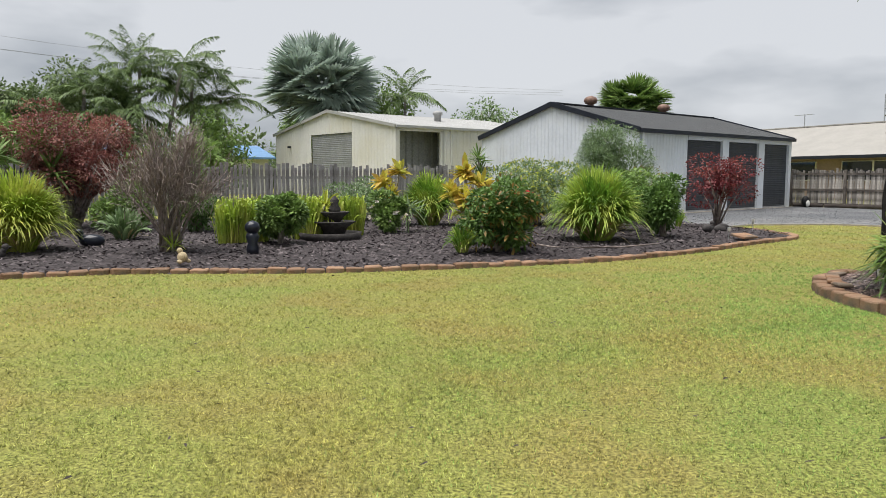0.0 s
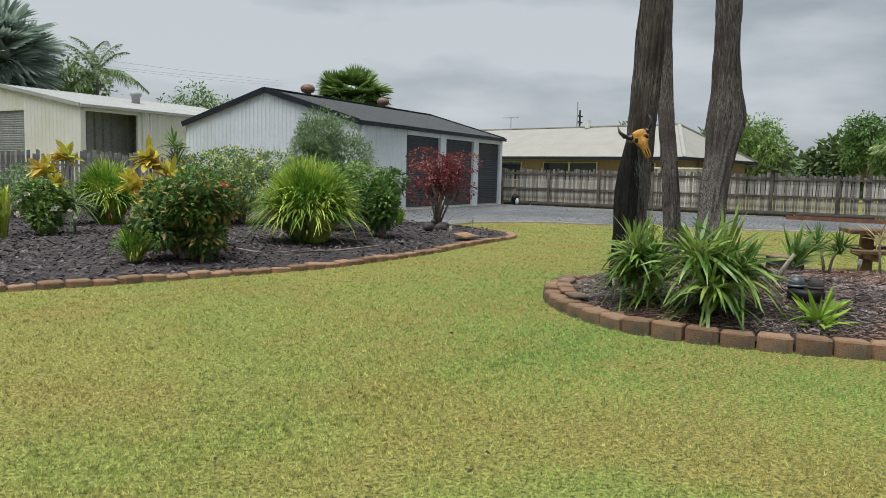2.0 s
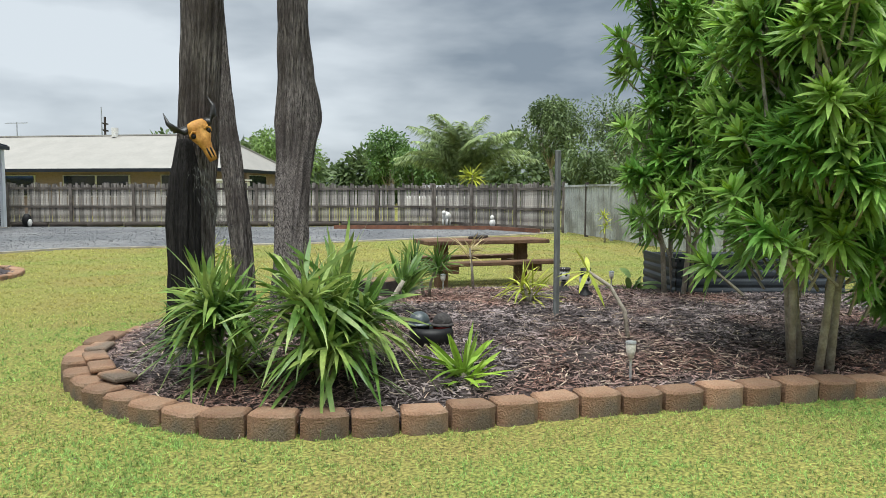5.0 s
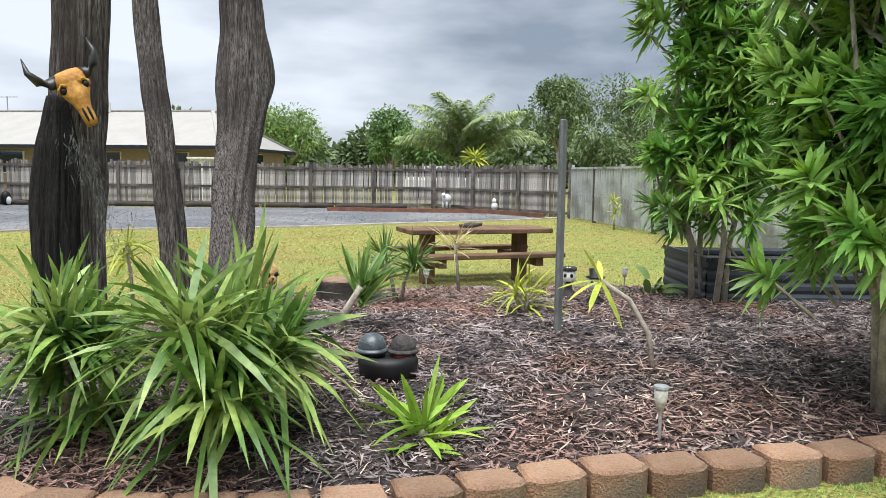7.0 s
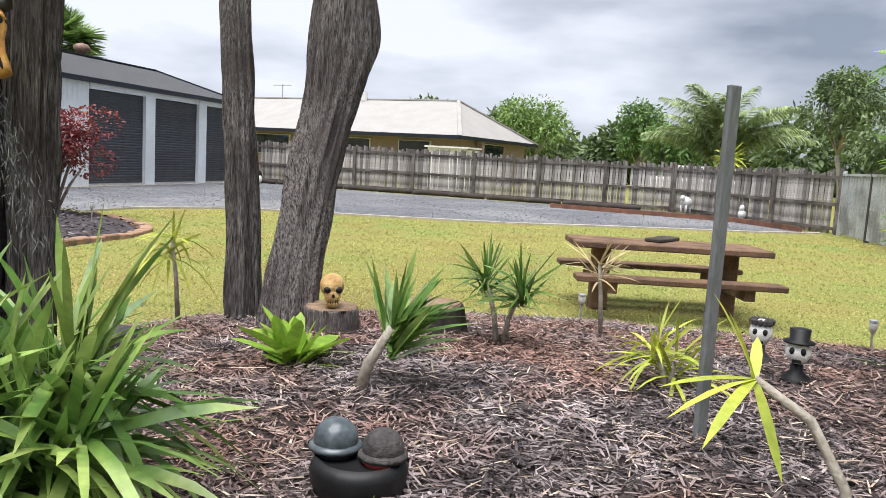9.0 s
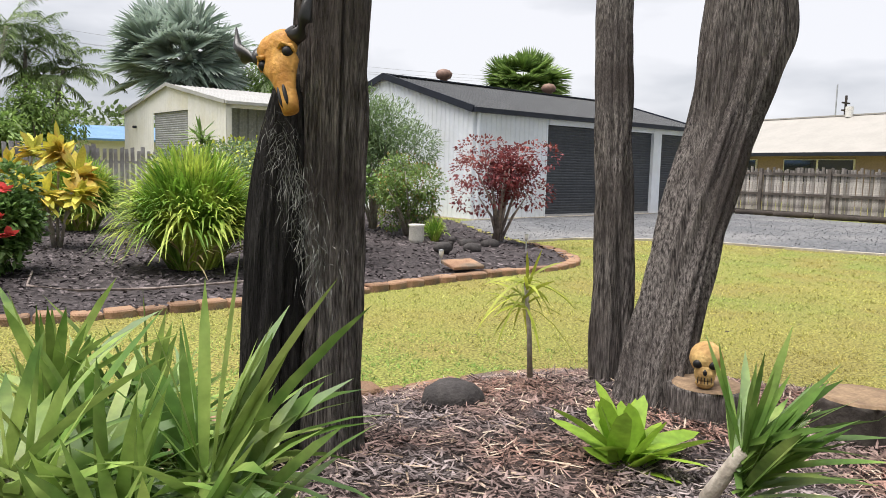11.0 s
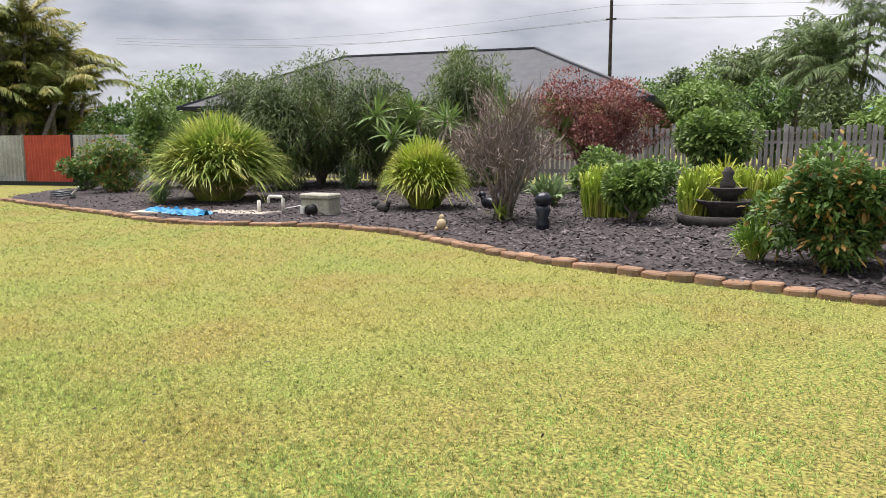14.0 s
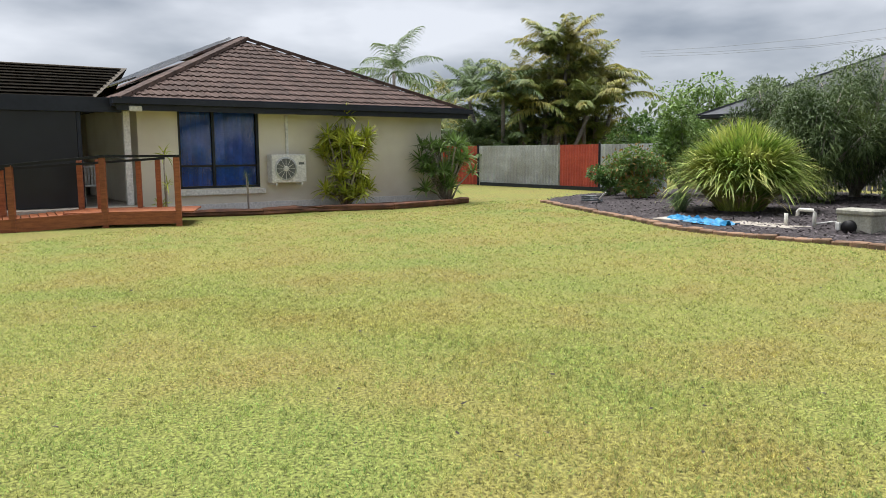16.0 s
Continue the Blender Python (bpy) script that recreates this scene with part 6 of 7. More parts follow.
bush("rounded_shrub", 1.5, 13.75, 1.4, 1.35, 7560, L_dark, "rounded dark green shrub with bronze tips", leaf=0.098, lw=0.050, seed=61, z=B, tips=L_tip, tipshare=0.08, lumps=14)
bush("dark_shrub", 5.15, 17.3, 1.25, 1.45, 6480, L_dark, "dark green glossy shrub at the bed's end", leaf=0.098, lw=0.056, seed=62, z=B, lumps=13)
bush("grey_shrub", 4.85, 22.8, 3.0, 3.1, 12600, L_grey, "tall grey-green feathery shrub before the shed", leaf=0.149, lw=0.027, seed=63, z=B, low=0.3, lumps=15)
bush("round_green_shrub", 5.7, 21.4, 1.6, 1.62, 8100, L_mid, "round olive-green clipped shrub", leaf=0.057, lw=0.035, seed=64, z=B, lumps=18, tips=L_tip, tipshare=0.08)
bush("red_bush", 7.45, 21.1, 2.35, 1.95, 5200, L_red, "small purple-red leaved tree with bare lower stems", leaf=0.069, lw=0.048, seed=65, z=B, low=0.55, trunk=0.035, wood=M_twig, lumps=14, category="small tree")
bush("hibiscus", 1.6, 15.3, 1.35, 1.2, 5400, L_dark, "dark green hibiscus with coral flowers", leaf=0.103, lw=0.069, seed=66, z=B, lumps=12)
bush("white_flower_shrub", -1.0, 17.9, 1.1, 1.05, 4320, L_mid, "green shrub with pale pink blooms", leaf=0.092, lw=0.062, seed=67, z=B, lumps=12)
bush("dark_shrub", 4.3, 18.8, 2.0, 1.6, 7000, L_mid, "green shrub behind the strap-leaf tussock", leaf=0.103, lw=0.062, seed=68, z=B, lumps=12)
bush("golden_shrub", 2.6, 20.9, 3.2, 1.9, 11000, L_grey, "grey-green shrub with yellow tips", leaf=0.092, lw=0.044, seed=69, z=B, lumps=14, tips=L_gold, tipshare=0.25)
bush("leafy_shrub", -2.75, 14.85, 1.05, 1.1, 5760, L_mid, "fresh green leafy shrub with a yellow bloom", leaf=0.115, lw=0.075, seed=70, z=B, lumps=12)
bush("dark_shrub", -7.4, 17.8, 1.5, 1.2, 3960, L_mid, "low green shrub beside the dry bush", leaf=0.103, lw=0.062, seed=71, z=B, lumps=11)
bush("dark_shrub", -5.6, 17.9, 1.7, 1.1, 3240, L_dark, "low dark shrub before the fence", leaf=0.092, lw=0.050, seed=72, z=B)
bush("dark_shrub", -8.6, 22.6, 2.2, 2.6, 6480, L_mid, "green shrub growing along the fence", leaf=0.161, lw=0.100, seed=73, z=B, lumps=13)
bush("grey_shrub", -2.6, 23.0, 2.6, 1.3, 4680, L_grey, "low grey-green shrub before the fence", leaf=0.115, lw=0.037, seed=74, z=B)
bush("red_tree", -9.25, 19.0, 3.8, 3.3, 21000, L_rust, "rounded rusty-red leaved tree behind the bed", leaf=0.085, lw=0.042, seed=75, z=B, low=0.35, trunk=0.05, wood=M_twig, lumps=34, category="small tree")
for i, (x, y) in enumerate(((-3.75, 15.0), (-3.45, 15.35), (-2.5, 16.0), (-2.2, 16.7), (-2.75, 16.6), (-1.8, 17.2))):
    t = tussock("iris_clump", x, y, 0.42, 0.8, 300, L_lom2, "upright lime-green iris leaves", "iris", 0.045, 80 + i, B, "iris clumps", 0.86)
# golden croton
def croton(x, y, hs, seed, label):
    ob = rosettes("croton", x, y, hs, L_yellow, label, "croton", leaf=0.42, lw=0.14, per=36, stem=0.02, z=B, seed=seed, droop=0.35, low=-0.2)
    rng = np.random.default_rng(seed)
    raw("lower_leaves", *strips(rng.normal(0, 0.2, (60, 3)) * [1, 1, 0.6] + [0, 0, 0.6], dome(rng, 60, -0.2, 0.8), 0.3, 0.09, 0.4, 3, rng), L_gold, ob)


croton(0.85, 17.8, [(-0.35, 0, 1.0, 1.0), (0.3, 0.1, 1.15, 1.05), (0.0, -0.3, 0.8, 1.0), (-0.1, 0.3, 1.45, 1.1), (0.45, -0.2, 0.85, 0.9)], 91, "golden-yellow croton with broad leaves")
croton(-1.25, 20.3, [(-0.25, 0, 1.2, 1.0), (0.2, 0.1, 1.5, 1.0), (0.0, -0.2, 0.9, 0.9)], 92, "golden-orange croton with broad leaves")
fl = random.Random(7)
for i in range(10):
    a, zz = fl.uniform(-2.0, -0.2), fl.uniform(0.6, 1.15)
    f = thing("hibiscus_flower", 1.6 + 0.74 * math.cos(a), 15.3 + 0.74 * math.sin(a), zz, 0, "coral-red hibiscus flower on its bush", "flower", "hibiscus flowers")
    rng = np.random.default_rng(i)
    raw("petals", *strips(np.zeros((9, 3)), dome(rng, 9, -0.3, 1) + [0, -0.5, 0], 0.12, 0.10, 0.1, 3, rng), L_flower, f)
for i in range(9):
    a, zz = fl.uniform(-2.8, -0.3), fl.uniform(0.4, 1.0)
    f = thing("pale_flower", -1.0 + 0.52 * math.cos(a), 17.9 + 0.52 * math.sin(a), zz, 0, "pale pink bloom on a green shrub", "flower", "pale flowers")
    rng = np.random.default_rng(i + 30)
    raw("petals", *strips(np.zeros((9, 3)), dome(rng, 9, -0.3, 1) + [0, -0.5, 0], 0.07, 0.06, 0.1, 3, rng), L_white, f)
rosettes("pale_dracaena", -0.6, 18.2, [(0.0, 0.0, 0.6, 1.2)], L_grey, "pale grey-green dracaena on a thin stem", "dracaena", leaf=0.5, lw=0.03, per=50, stem=0.022, z=B, seed=93, droop=0.5, low=-0.3)
rosettes("pale_dracaena", -2.35, 16.1, [(0.2, 0.1, 0.75, 1.2)], L_gold, "pale striped dracaena leaning over the fountain", "dracaena", leaf=0.5, lw=0.03, per=50, stem=0.022, z=B, seed=94, droop=0.6, low=-0.3)
rosettes("dark_cordyline", 1.0, 23.2, [(0.0, 0.0, 1.9, 1.0), (0.05, 0.02, 1.5, 1.0)], L_cordfar, "tall narrow grey-green cordyline", "cordyline", leaf=0.5, lw=0.05, per=50, stem=0.03, z=B, seed=95, droop=0.2)
# bare dry bush of fine twigs
db = thing("dry_bush", -4.35, 13.4, B, 0, "leafless grey-brown bush of dense twigs", "shrub")
rng = np.random.default_rng(96)
bm = bmesh.new()
tips = []
for i in range(22):
    a, t = rng.uniform(0, 2 * math.pi), rng.uniform(0.2, 1.0)
    e = Vector((1.05 * t * math.cos(a), 1.05 * t * math.sin(a), rng.uniform(1.55, 2.25) - 0.55 * t))
    m = Vector((e.x * 0.35, e.y * 0.35, e.z * 0.45))
    tube(bm, [(rng.normal(0, 0.08), rng.normal(0, 0.08), 0), m, e], [0.03, 0.022, 0.008], 6, 0.15, i)
    for k in range(22):
        s = rng.uniform(0.35, 1)
        tips.append(m.lerp(e, s))
part("branch_frame", bm, M_twig, db, smooth=True)
tp = np.array([tuple(q) for q in tips])
tp = np.repeat(tp, 9, 0) + rng.normal(0, 0.12, (len(tp) * 9, 3))
out = tp * [1, 1, 0.4] + rng.normal(0, 0.6, tp.shape) + [0, 0, 0.35]
tagged(raw("twig_mass", *strips(tp, out, rng.uniform(0.12, 0.34, len(tp)), 0.012, rng.uniform(-0.4, 0.5, len(tp)), 4, rng, base=1.0), M_twig, db), kind="stuff")
rosettes("green_shoots", -4.2, 13.2, [(0, 0, 0.15, 0.8)], L_lom2, "green shoots at the dry bush's foot", "shoots", leaf=0.45, lw=0.04, per=26, z=B, seed=97)

# fountain of stacked stone bowls
fo = thing("fountain", -2.0, 15.95, B - 0.04, -20, "dark stone tiered fountain with low basins", "fountain")
part("basin", turned(bmesh.new(), [(0.5, 0), (0.62, 0.05), (0.66, 0.2), (0.6, 0.2), (0.52, 0.1)], 0, 0, 22), M_stone, fo, smooth=True)
part("middle_bowl", turned(bmesh.new(), [(0.2, 0.1), (0.28, 0.3), (0.46, 0.42), (0.42, 0.43), (0.2, 0.36)], 0.05, 0.08, 20), M_stone, fo, smooth=True)
part("top_bowl", turned(bmesh.new(), [(0.12, 0.4), (0.18, 0.5), (0.32, 0.62), (0.28, 0.63), (0.1, 0.56)], 0.05, 0.1, 20), M_stone, fo, smooth=True)
part("finial", turned(bmesh.new(), [(0.1, 0.58), (0.13, 0.68), (0.07, 0.78), (0.1, 0.86), (0.03, 0.95)], 0.05, 0.1, 14), M_stone, fo, smooth=True)
part("spill_stone", ball(bmesh.new(), -0.6, -0.1, 0.12, 0.28, 0.2, 0.12, 2, 0.2), M_stone, fo, smooth=True)

# small ornaments
fr = thing("stone_frog", -3.42, 11.72, 0.125, 150, "small sandstone frog sitting on the edging", "ornament")
bm = ball(bmesh.new(), 0, 0, 0.09, 0.09, 0.075, 0.09, 2)
ball(bm, 0.06, 0, 0.19, 0.05, 0.045, 0.05, 2)
ball(bm, -0.03, 0.08, 0.03, 0.07, 0.03, 0.035, 1)
ball(bm, -0.03, -0.08, 0.03, 0.07, 0.03, 0.035, 1)
part("body", bm, M_sand, fr, smooth=True)
nv = thing("navy_figure", -2.75, 13.1, B - 0.03, 0, "dark navy glazed figure on a small foot", "ornament")
part("foot", turned(bmesh.new(), [(0.10, 0), (0.11, 0.12), (0.08, 0.2), (0.12, 0.32), (0.08, 0.4)], 0, 0, 14), M_navy, nv, smooth=True)
part("ball", ball(bmesh.new(), 0.0, 0, 0.48, 0.13, 0.13, 0.115, 3), M_navy, nv, smooth=True)
def duck(x, y, rz, s, m_, label):
    ob = thing("bird_figure", x, y, B - 0.02, rz, label, "ornament", "bird figures")
    bm = ball(bmesh.new(), 0, 0, 0.09 * s, 0.17 * s, 0.09 * s, 0.09 * s, 2)
    ball(bm, 0.16 * s, 0, 0.2 * s, 0.06 * s, 0.05 * s, 0.055 * s, 2)
    tube(bm, [(0.1 * s, 0, 0.08 * s), (0.16 * s, 0, 0.2 * s)], [0.05 * s, 0.04 * s], 8)
    part("body", bm, m_, ob, smooth=True)
    part("beak", tube(bmesh.new(), [(0.2 * s, 0, 0.2 * s), (0.27 * s, 0, 0.19 * s)], [0.018 * s, 0.004], 6), M_black, ob)


duck(-7.6, 12.3, 160, 1.0, M_stone, "grey stone duck lying in the mulch")
duck(-6.7, 12.1, 20, 1.0, M_stone, "grey stone duck lying in the mulch")
duck(-6.2, 14.2, 200, 1.4, M_navy, "dark metal bird figure in the mulch")
duck(6.55, 18.75, 40, 1.1, M_stone, "dark stone bird in the mulch")
lt = thing("pale_pot", 6.0, 20.2, B - 0.03, 0, "small cracked pale ceramic pot", "pot")
part("body", turned(bmesh.new(), [(0.11, 0), (0.14, 0.1), (0.13, 0.32), (0.15, 0.36), (0.12, 0.35)], 0, 0, 16), M_pvc, lt, smooth=True)
ro = thing("roof_tile_piece", 6.9, 17.2, 0.14, 35, "flat terracotta slab lying on the edging", "slab")
part("slab", boxed(0, 0, 0, 0.5, 0.35, 0.05, rx=10, bevel=0.01), M_block, ro)
for i, (x, y) in enumerate(((7.3, 20.1), (6.9, 20.0), (7.0, 19.3))):
    k = thing("rock", x, y, B - 0.05, 0, "small dark rock in the mulch", "rock", "rocks in the bed")
    part("stone", ball(bmesh.new(), 0, 0, 0.07, 0.16, 0.12, 0.1, 2, 0.25, i), M_stone, k, smooth=True)
hs = thing("poly_pipe", 2.3, 14.8, B + 0.01, 0, "thin grey irrigation hose over the mulch", "hose")
part("hose", tube(bmesh.new(), [(-1.0, 1.2, 0.0), (-0.3, 0.5, 0.02), (0.2, -0.4, 0.01), (0.9, -0.7, 0.03), (1.5, -0.4, 0.02), (2.3, 0.3, 0.02)], [0.014] * 6, 6), M_twig, hs, smooth=True)

# pump corner: slab, box, pipe, blue tarpaulin
sl = thing("concrete_slab", -8.1, 9.75, 0.05, 48, "pale concrete slab in the bed edge", "slab")
part("slab", boxed(0, 0, 0, 1.5, 0.7, 0.07, bevel=0.01), M_slab, sl)
part("slab", boxed(-1.6, -0.1, 0, 1.4, 0.6, 0.06, bevel=0.01), M_slab, sl)
pm = thing("pump", -7.0, 10.95, 0.1, 40, "beige box pump with a dark motor", "pump")
part("casing", boxed(0, 0, 0, 0.62, 0.4, 0.3, bevel=0.02), M_pump, pm)
part("lid", boxed(0, 0, 0.3, 0.66, 0.44, 0.1, bevel=0.025), M_pump, pm)
part("motor", tube(bmesh.new(), [(-0.05, -0.3, 0.1), (-0.05, -0.15, 0.1)], [0.11, 0.12], 14), M_black, pm, smooth=True)
part("outlet", boxed(-0.25, -0.22, 0.02, 0.08, 0.06, 0.14, bevel=0.01), M_white, pm)
pp = thing("water_pipe", -7.75, 10.25, 0.08, 48, "white plastic water pipe bent above the slab", "pipe")
part("pipe", tube(bmesh.new(), [(0.2, 0, 0), (0.2, 0, 0.3), (0.17, 0, 0.34), (-0.08, 0, 0.34), (-0.11, 0, 0.3), (-0.11, 0, 0.22)], [0.032] * 6, 10), M_pvc, pp, smooth=True)
part("riser", tube(bmesh.new(), [(-0.32, 0, 0), (-0.32, 0, 0.26)], [0.035, 0.035], 10), M_pvc, pp, smooth=True)
part("hose", tube(bmesh.new(), [(0.2, 0, 0.1), (0.5, 0.1, 0.16), (0.8, 0.2, 0.06), (1.1, 0.3, 0.1)], [0.012] * 4, 6), M_white, pp, smooth=True)
tp_ = thing("tarpaulin", -8.75, 8.65, 0.07, 30, "crumpled light-blue plastic sheet at the bed edge", "tarpaulin")
bm = bmesh.new()
bmesh.ops.create_grid(bm, x_segments=46, y_segments=14, size=1.0)
for v in bm.verts:
    x, y = v.co.x, v.co.y
    fold = 0.09 * abs(noise.noise((x * 2.2, y * 9, 3))) + 0.09 * abs(noise.noise((x * 6, y * 3, 8)))
    v.co = Vector((x * 0.85 + 0.1 * noise.noise((y * 4, x * 2, 5)), y * 0.26 + 0.08 * noise.noise((x * 3, y, 2)), 0.02 + fold * (1.15 - y * y) * 1.25))
part("sheet", bm, M_tarp, tp_)
hc = thing("hose_coil", -14.3, 6.6, 0.1, 0, "pale blue hose heaped at the bed's end", "hose")
part("coil", tube(bmesh.new(), [(0.35 * math.cos(i * 0.7) * (1 + 0.2 * math.sin(i * 1.9)), 0.28 * math.sin(i * 0.7), 0.02 + 0.006 * i) for i in range(28)], [0.02] * 28, 6), M_head, hc, smooth=True)
part("nozzle", tube(bmesh.new(), [(0.3, 0.2, 0.1), (0.5, 0.35, 0.3)], [0.03, 0.02], 8), M_pvc, hc)

bush("round_shrub", -15.6, 7.9, 1.9, 1.4, 5400, L_mid, "rounded green shrub with bronze flecks", leaf=0.103, lw=0.062, seed=101, z=B, tips=L_tip, tipshare=0.12)
bush("dark_shrub", -17.2, 7.2, 1.5, 1.0, 2700, L_dark, "low dark shrub before the corrugated fence", leaf=0.103, lw=0.062, seed=102, z=B)
bush("leafy_shrub", -17.0, 9.3, 2.4, 2.9, 7560, L_mid, "leafy green shrub at the bed's corner", leaf=0.127, lw=0.069, seed=103, z=B, lumps=13)
for i, (x, y, w, h) in enumerate(((-14.4, 12.2, 3.4, 3.7), (-16.6, 14.0, 4.4, 4.5), (-13.6, 14.9, 3.4, 3.9), (-18.6, 12.4, 4.0, 4.0), (-13.4, 17.6, 3.0, 4.2))):
    bush("wattle", x, y, w, h, 21000, L_wattle, "tall grey-green wattle along the fence", leaf=0.19, lw=0.034, seed=110 + i, z=B, low=-0.4, trunk=0.05, lumps=64, droop=0.5, category="small tree", group="wattles along the fence")
bush("wattle", -15.4, 18.6, 4.2, 4.7, 19000, L_wattle, "feathery grey-green wattle above the fence", leaf=0.230, lw=0.03, seed=114, z=B, low=0.2, trunk=0.06, lumps=60, category="small tree", group="wattles along the fence")
rosettes("dracaena_clump", -11.9, 15.6, heads(12, 1.5, 1.2, 2.4, 0.9, 1.2, 12), L_cordfar, "tall green dracaena clump along the fence", "dracaena", leaf=0.75, lw=0.055, per=44, stem=0.035, z=B, seed=115, droop=0.4)
rosettes("dracaena_clump", -10.2, 17.4, heads(9, 1.1, 1.2, 2.3, 0.9, 1.2, 13), L_cordfar, "tall green dracaena clump along the fence", "dracaena", leaf=0.75, lw=0.055, per=44, stem=0.035, z=B, seed=116, droop=0.4)

# plants by the house
rosettes("house_dracaena", -12.75, 0.1, heads(52, 0.6, 0.35, 1.95, 0.8, 1.05, 21) + [(-0.05, 0.0, 2.45, 0.9)], L_gold, "yellow-green dracaena against the house wall", "dracaena", leaf=0.48, lw=0.05, per=46, stem=0.025, z=0.06, seed=121, droop=0.35)
rosettes("house_dracaena", -15.0, 2.45, heads(38, 0.7, 0.4, 1.75, 0.8, 1.0, 22), L_cordfar, "dark green dracaena at the house corner", "dracaena", leaf=0.5, lw=0.05, per=38, stem=0.025, z=0.06, seed=122, droop=0.35)
rosettes("thin_dracaena", -8.9, -2.9, [(0.0, 0.0, 1.45, 0.9), (0.1, 0.1, 0.75, 0.8), (0.0, -0.1, 0.3, 0.9)], L_gold, "thin pale dracaena beside the deck", "dracaena", leaf=0.4, lw=0.03, per=24, stem=0.02, z=0.06, seed=123, droop=0.6)
rosettes("thin_dracaena", -10.6, -1.7, [(0.0, 0.0, 0.7, 0.7), (0.1, 0.0, 0.9, 0.6)], L_grey, "thin pale young plant under the window", "dracaena", leaf=0.3, lw=0.025, per=20, stem=0.015, z=0.06, seed=124, droop=0.5)

# ---- beyond the fences ----
palm("feather_palm", -19.4, 43.3, 10.4, 5.0, L_palm, "tall dark feather palm beyond the fence", 11, 131, group="palms beyond the fence", stems=3, low=0.8)
palm("feather_palm", -16.9, 45.1, 9.6, 5.0, L_palm, "tall dark feather palm beyond the fence", 11, 132, group="palms beyond the fence", stems=3)
palm("feather_palm", -18.2, 41.0, 8.2, 4.6, L_palm, "dark feather palm beyond the fence", 11, 133, group="palms beyond the fence", stems=4)
palm("feather_palm", -15.2, 45.8, 7.2, 4.6, L_palm, "arching feather palm beyond the fence", 11, 134, group="palms beyond the fence")
palm("feather_palm", -22.0, 42.0, 8.2, 4.6, L_palm, "dark feather palm beyond the fence", 11, 135, group="palms beyond the fence", stems=3)
fan_palm("silver_fan_palm", -9.0, 47.0, 10.9, 8.6, L_silver, "large silver-blue fan palm beyond the sheds", 62, 136)
palm("feather_palm", -4.2, 50.0, 8.4, 5.0, L_palm, "feather palm behind the cream shed", 14, 137, group="palms beyond the fence")
fan_palm("green_fan_palm", 8.9, 41.5, 7.3, 4.6, L_mid, "green fan palm behind the white shed", 44, 138)
tree("tree", -6.0, 52, 8.0, 7.0, 2600 * 2, L_mid, "bushy green tree behind the sheds", 139, 0.25)
tree("tree", 1.0, 62, 8.0, 6.0, 1500 * 2, L_grey, "pale flowering tree far behind the sheds", 140, 0.3)
tree("tree", -13.5, 38.0, 3.6, 4.0, 1800 * 2, L_mid, "leafy mango-like tree beyond the fence", 141, 0.2)
for i, (x, y, h, w) in enumerate(((-24.5, 39.5, 6.0, 5.0), (-20.6, 38.6, 5.2, 4.6), (-17.2, 39.6, 5.0, 4.6), (-14.2, 42.5, 5.6, 5.0), (-28.5, 37.5, 5.0, 5.0), (-32.0, 33.0, 4.6, 5.0))):
    tree("tree", x, y, h, w, 5200, (L_mid, L_dark, L_gum)[i % 3], "leafy tree in the dense growth beyond the fence", 210 + i, 0.08, leaf=0.26, lw=0.11, lumps=22, group="trees beyond the fence")
tree("tree", -27.3, 43.4, 7.6, 6.0, 1900 * 2, L_gum, "spreading gum tree beyond the fence", 142, 0.4)
tree("tree", -30.0, 41.0, 6.6, 5.0, 1600 * 2, L_gum, "spreading gum tree beyond the fence", 143, 0.35)
tree("tree", -22.8, 36.0, 4.8, 4.0, 1600 * 2, L_mid, "green tree beyond the fence", 144, 0.3)
tree("tree", -24.5, 47.0, 9.0, 6.0, 1600 * 2, L_gum, "tall open gum tree beyond the fence", 145, 0.45)
tree("tree", -11.5, 55.0, 7.5, 6.0, 1600 * 2, L_mid, "green tree beyond the sheds", 146, 0.3)
palm("golden_palm", -28.8, 4.4, 7.3, 4.0, L_palmgold, "clumping golden palm beyond the corrugated fence", 15, 151, 0.1, stems=11, group="golden palms", sag=0.75, low=0.28, rise=0.35)
palm("golden_palm", -30.2, 6.4, 6.8, 4.0, L_palmgold, "clumping golden palm beyond the corrugated fence", 15, 152, 0.1, stems=11, group="golden palms", sag=0.75, low=0.28, rise=0.35)
palm("golden_palm", -29.6, 2.6, 5.4, 3.6, L_palm, "clumping green palm beyond the corrugated fence", 14, 153, 0.1, stems=9, group="golden palms", sag=0.7, rise=0.4, low=0.3)
palm("feather_palm", -37.0, -4.6, 8.2, 6.0, L_palm, "tall feather palm behind the house", 15, 154, group="palms behind the house")
palm("feather_palm", -35.0, 0.2, 6.4, 4.0, L_palm, "feather palm behind the house", 14, 155, group="palms behind the house")
palm("golden_palm", -33.0, -3.0, 5.6, 5.0, L_palmgold, "yellow-green palm behind the house", 12, 156, stems=3, group="golden palms")
bush("dark_hedge_tree", -26.6, 9.0, 3.4, 3.2, 4680, L_dark, "dark green shrub beyond the corrugated fence", leaf=0.2, lw=0.1, seed=157, low=0.4, category="small tree")
tree("tree", -38.0, 17.0, 6.0, 6.0, 1600 * 2, L_gum, "grey-green tree behind the neighbours", 158, 0.3)
tree("tree", -44.0, 14.0, 6.5, 8.0, 1800 * 2, L_mid, "green tree behind the neighbours", 159, 0.3)
tree("tree", -36.0, -14.0, 6.5, 5.0, 1200 * 2, L_mid, "green tree behind the house", 160, 0.4)
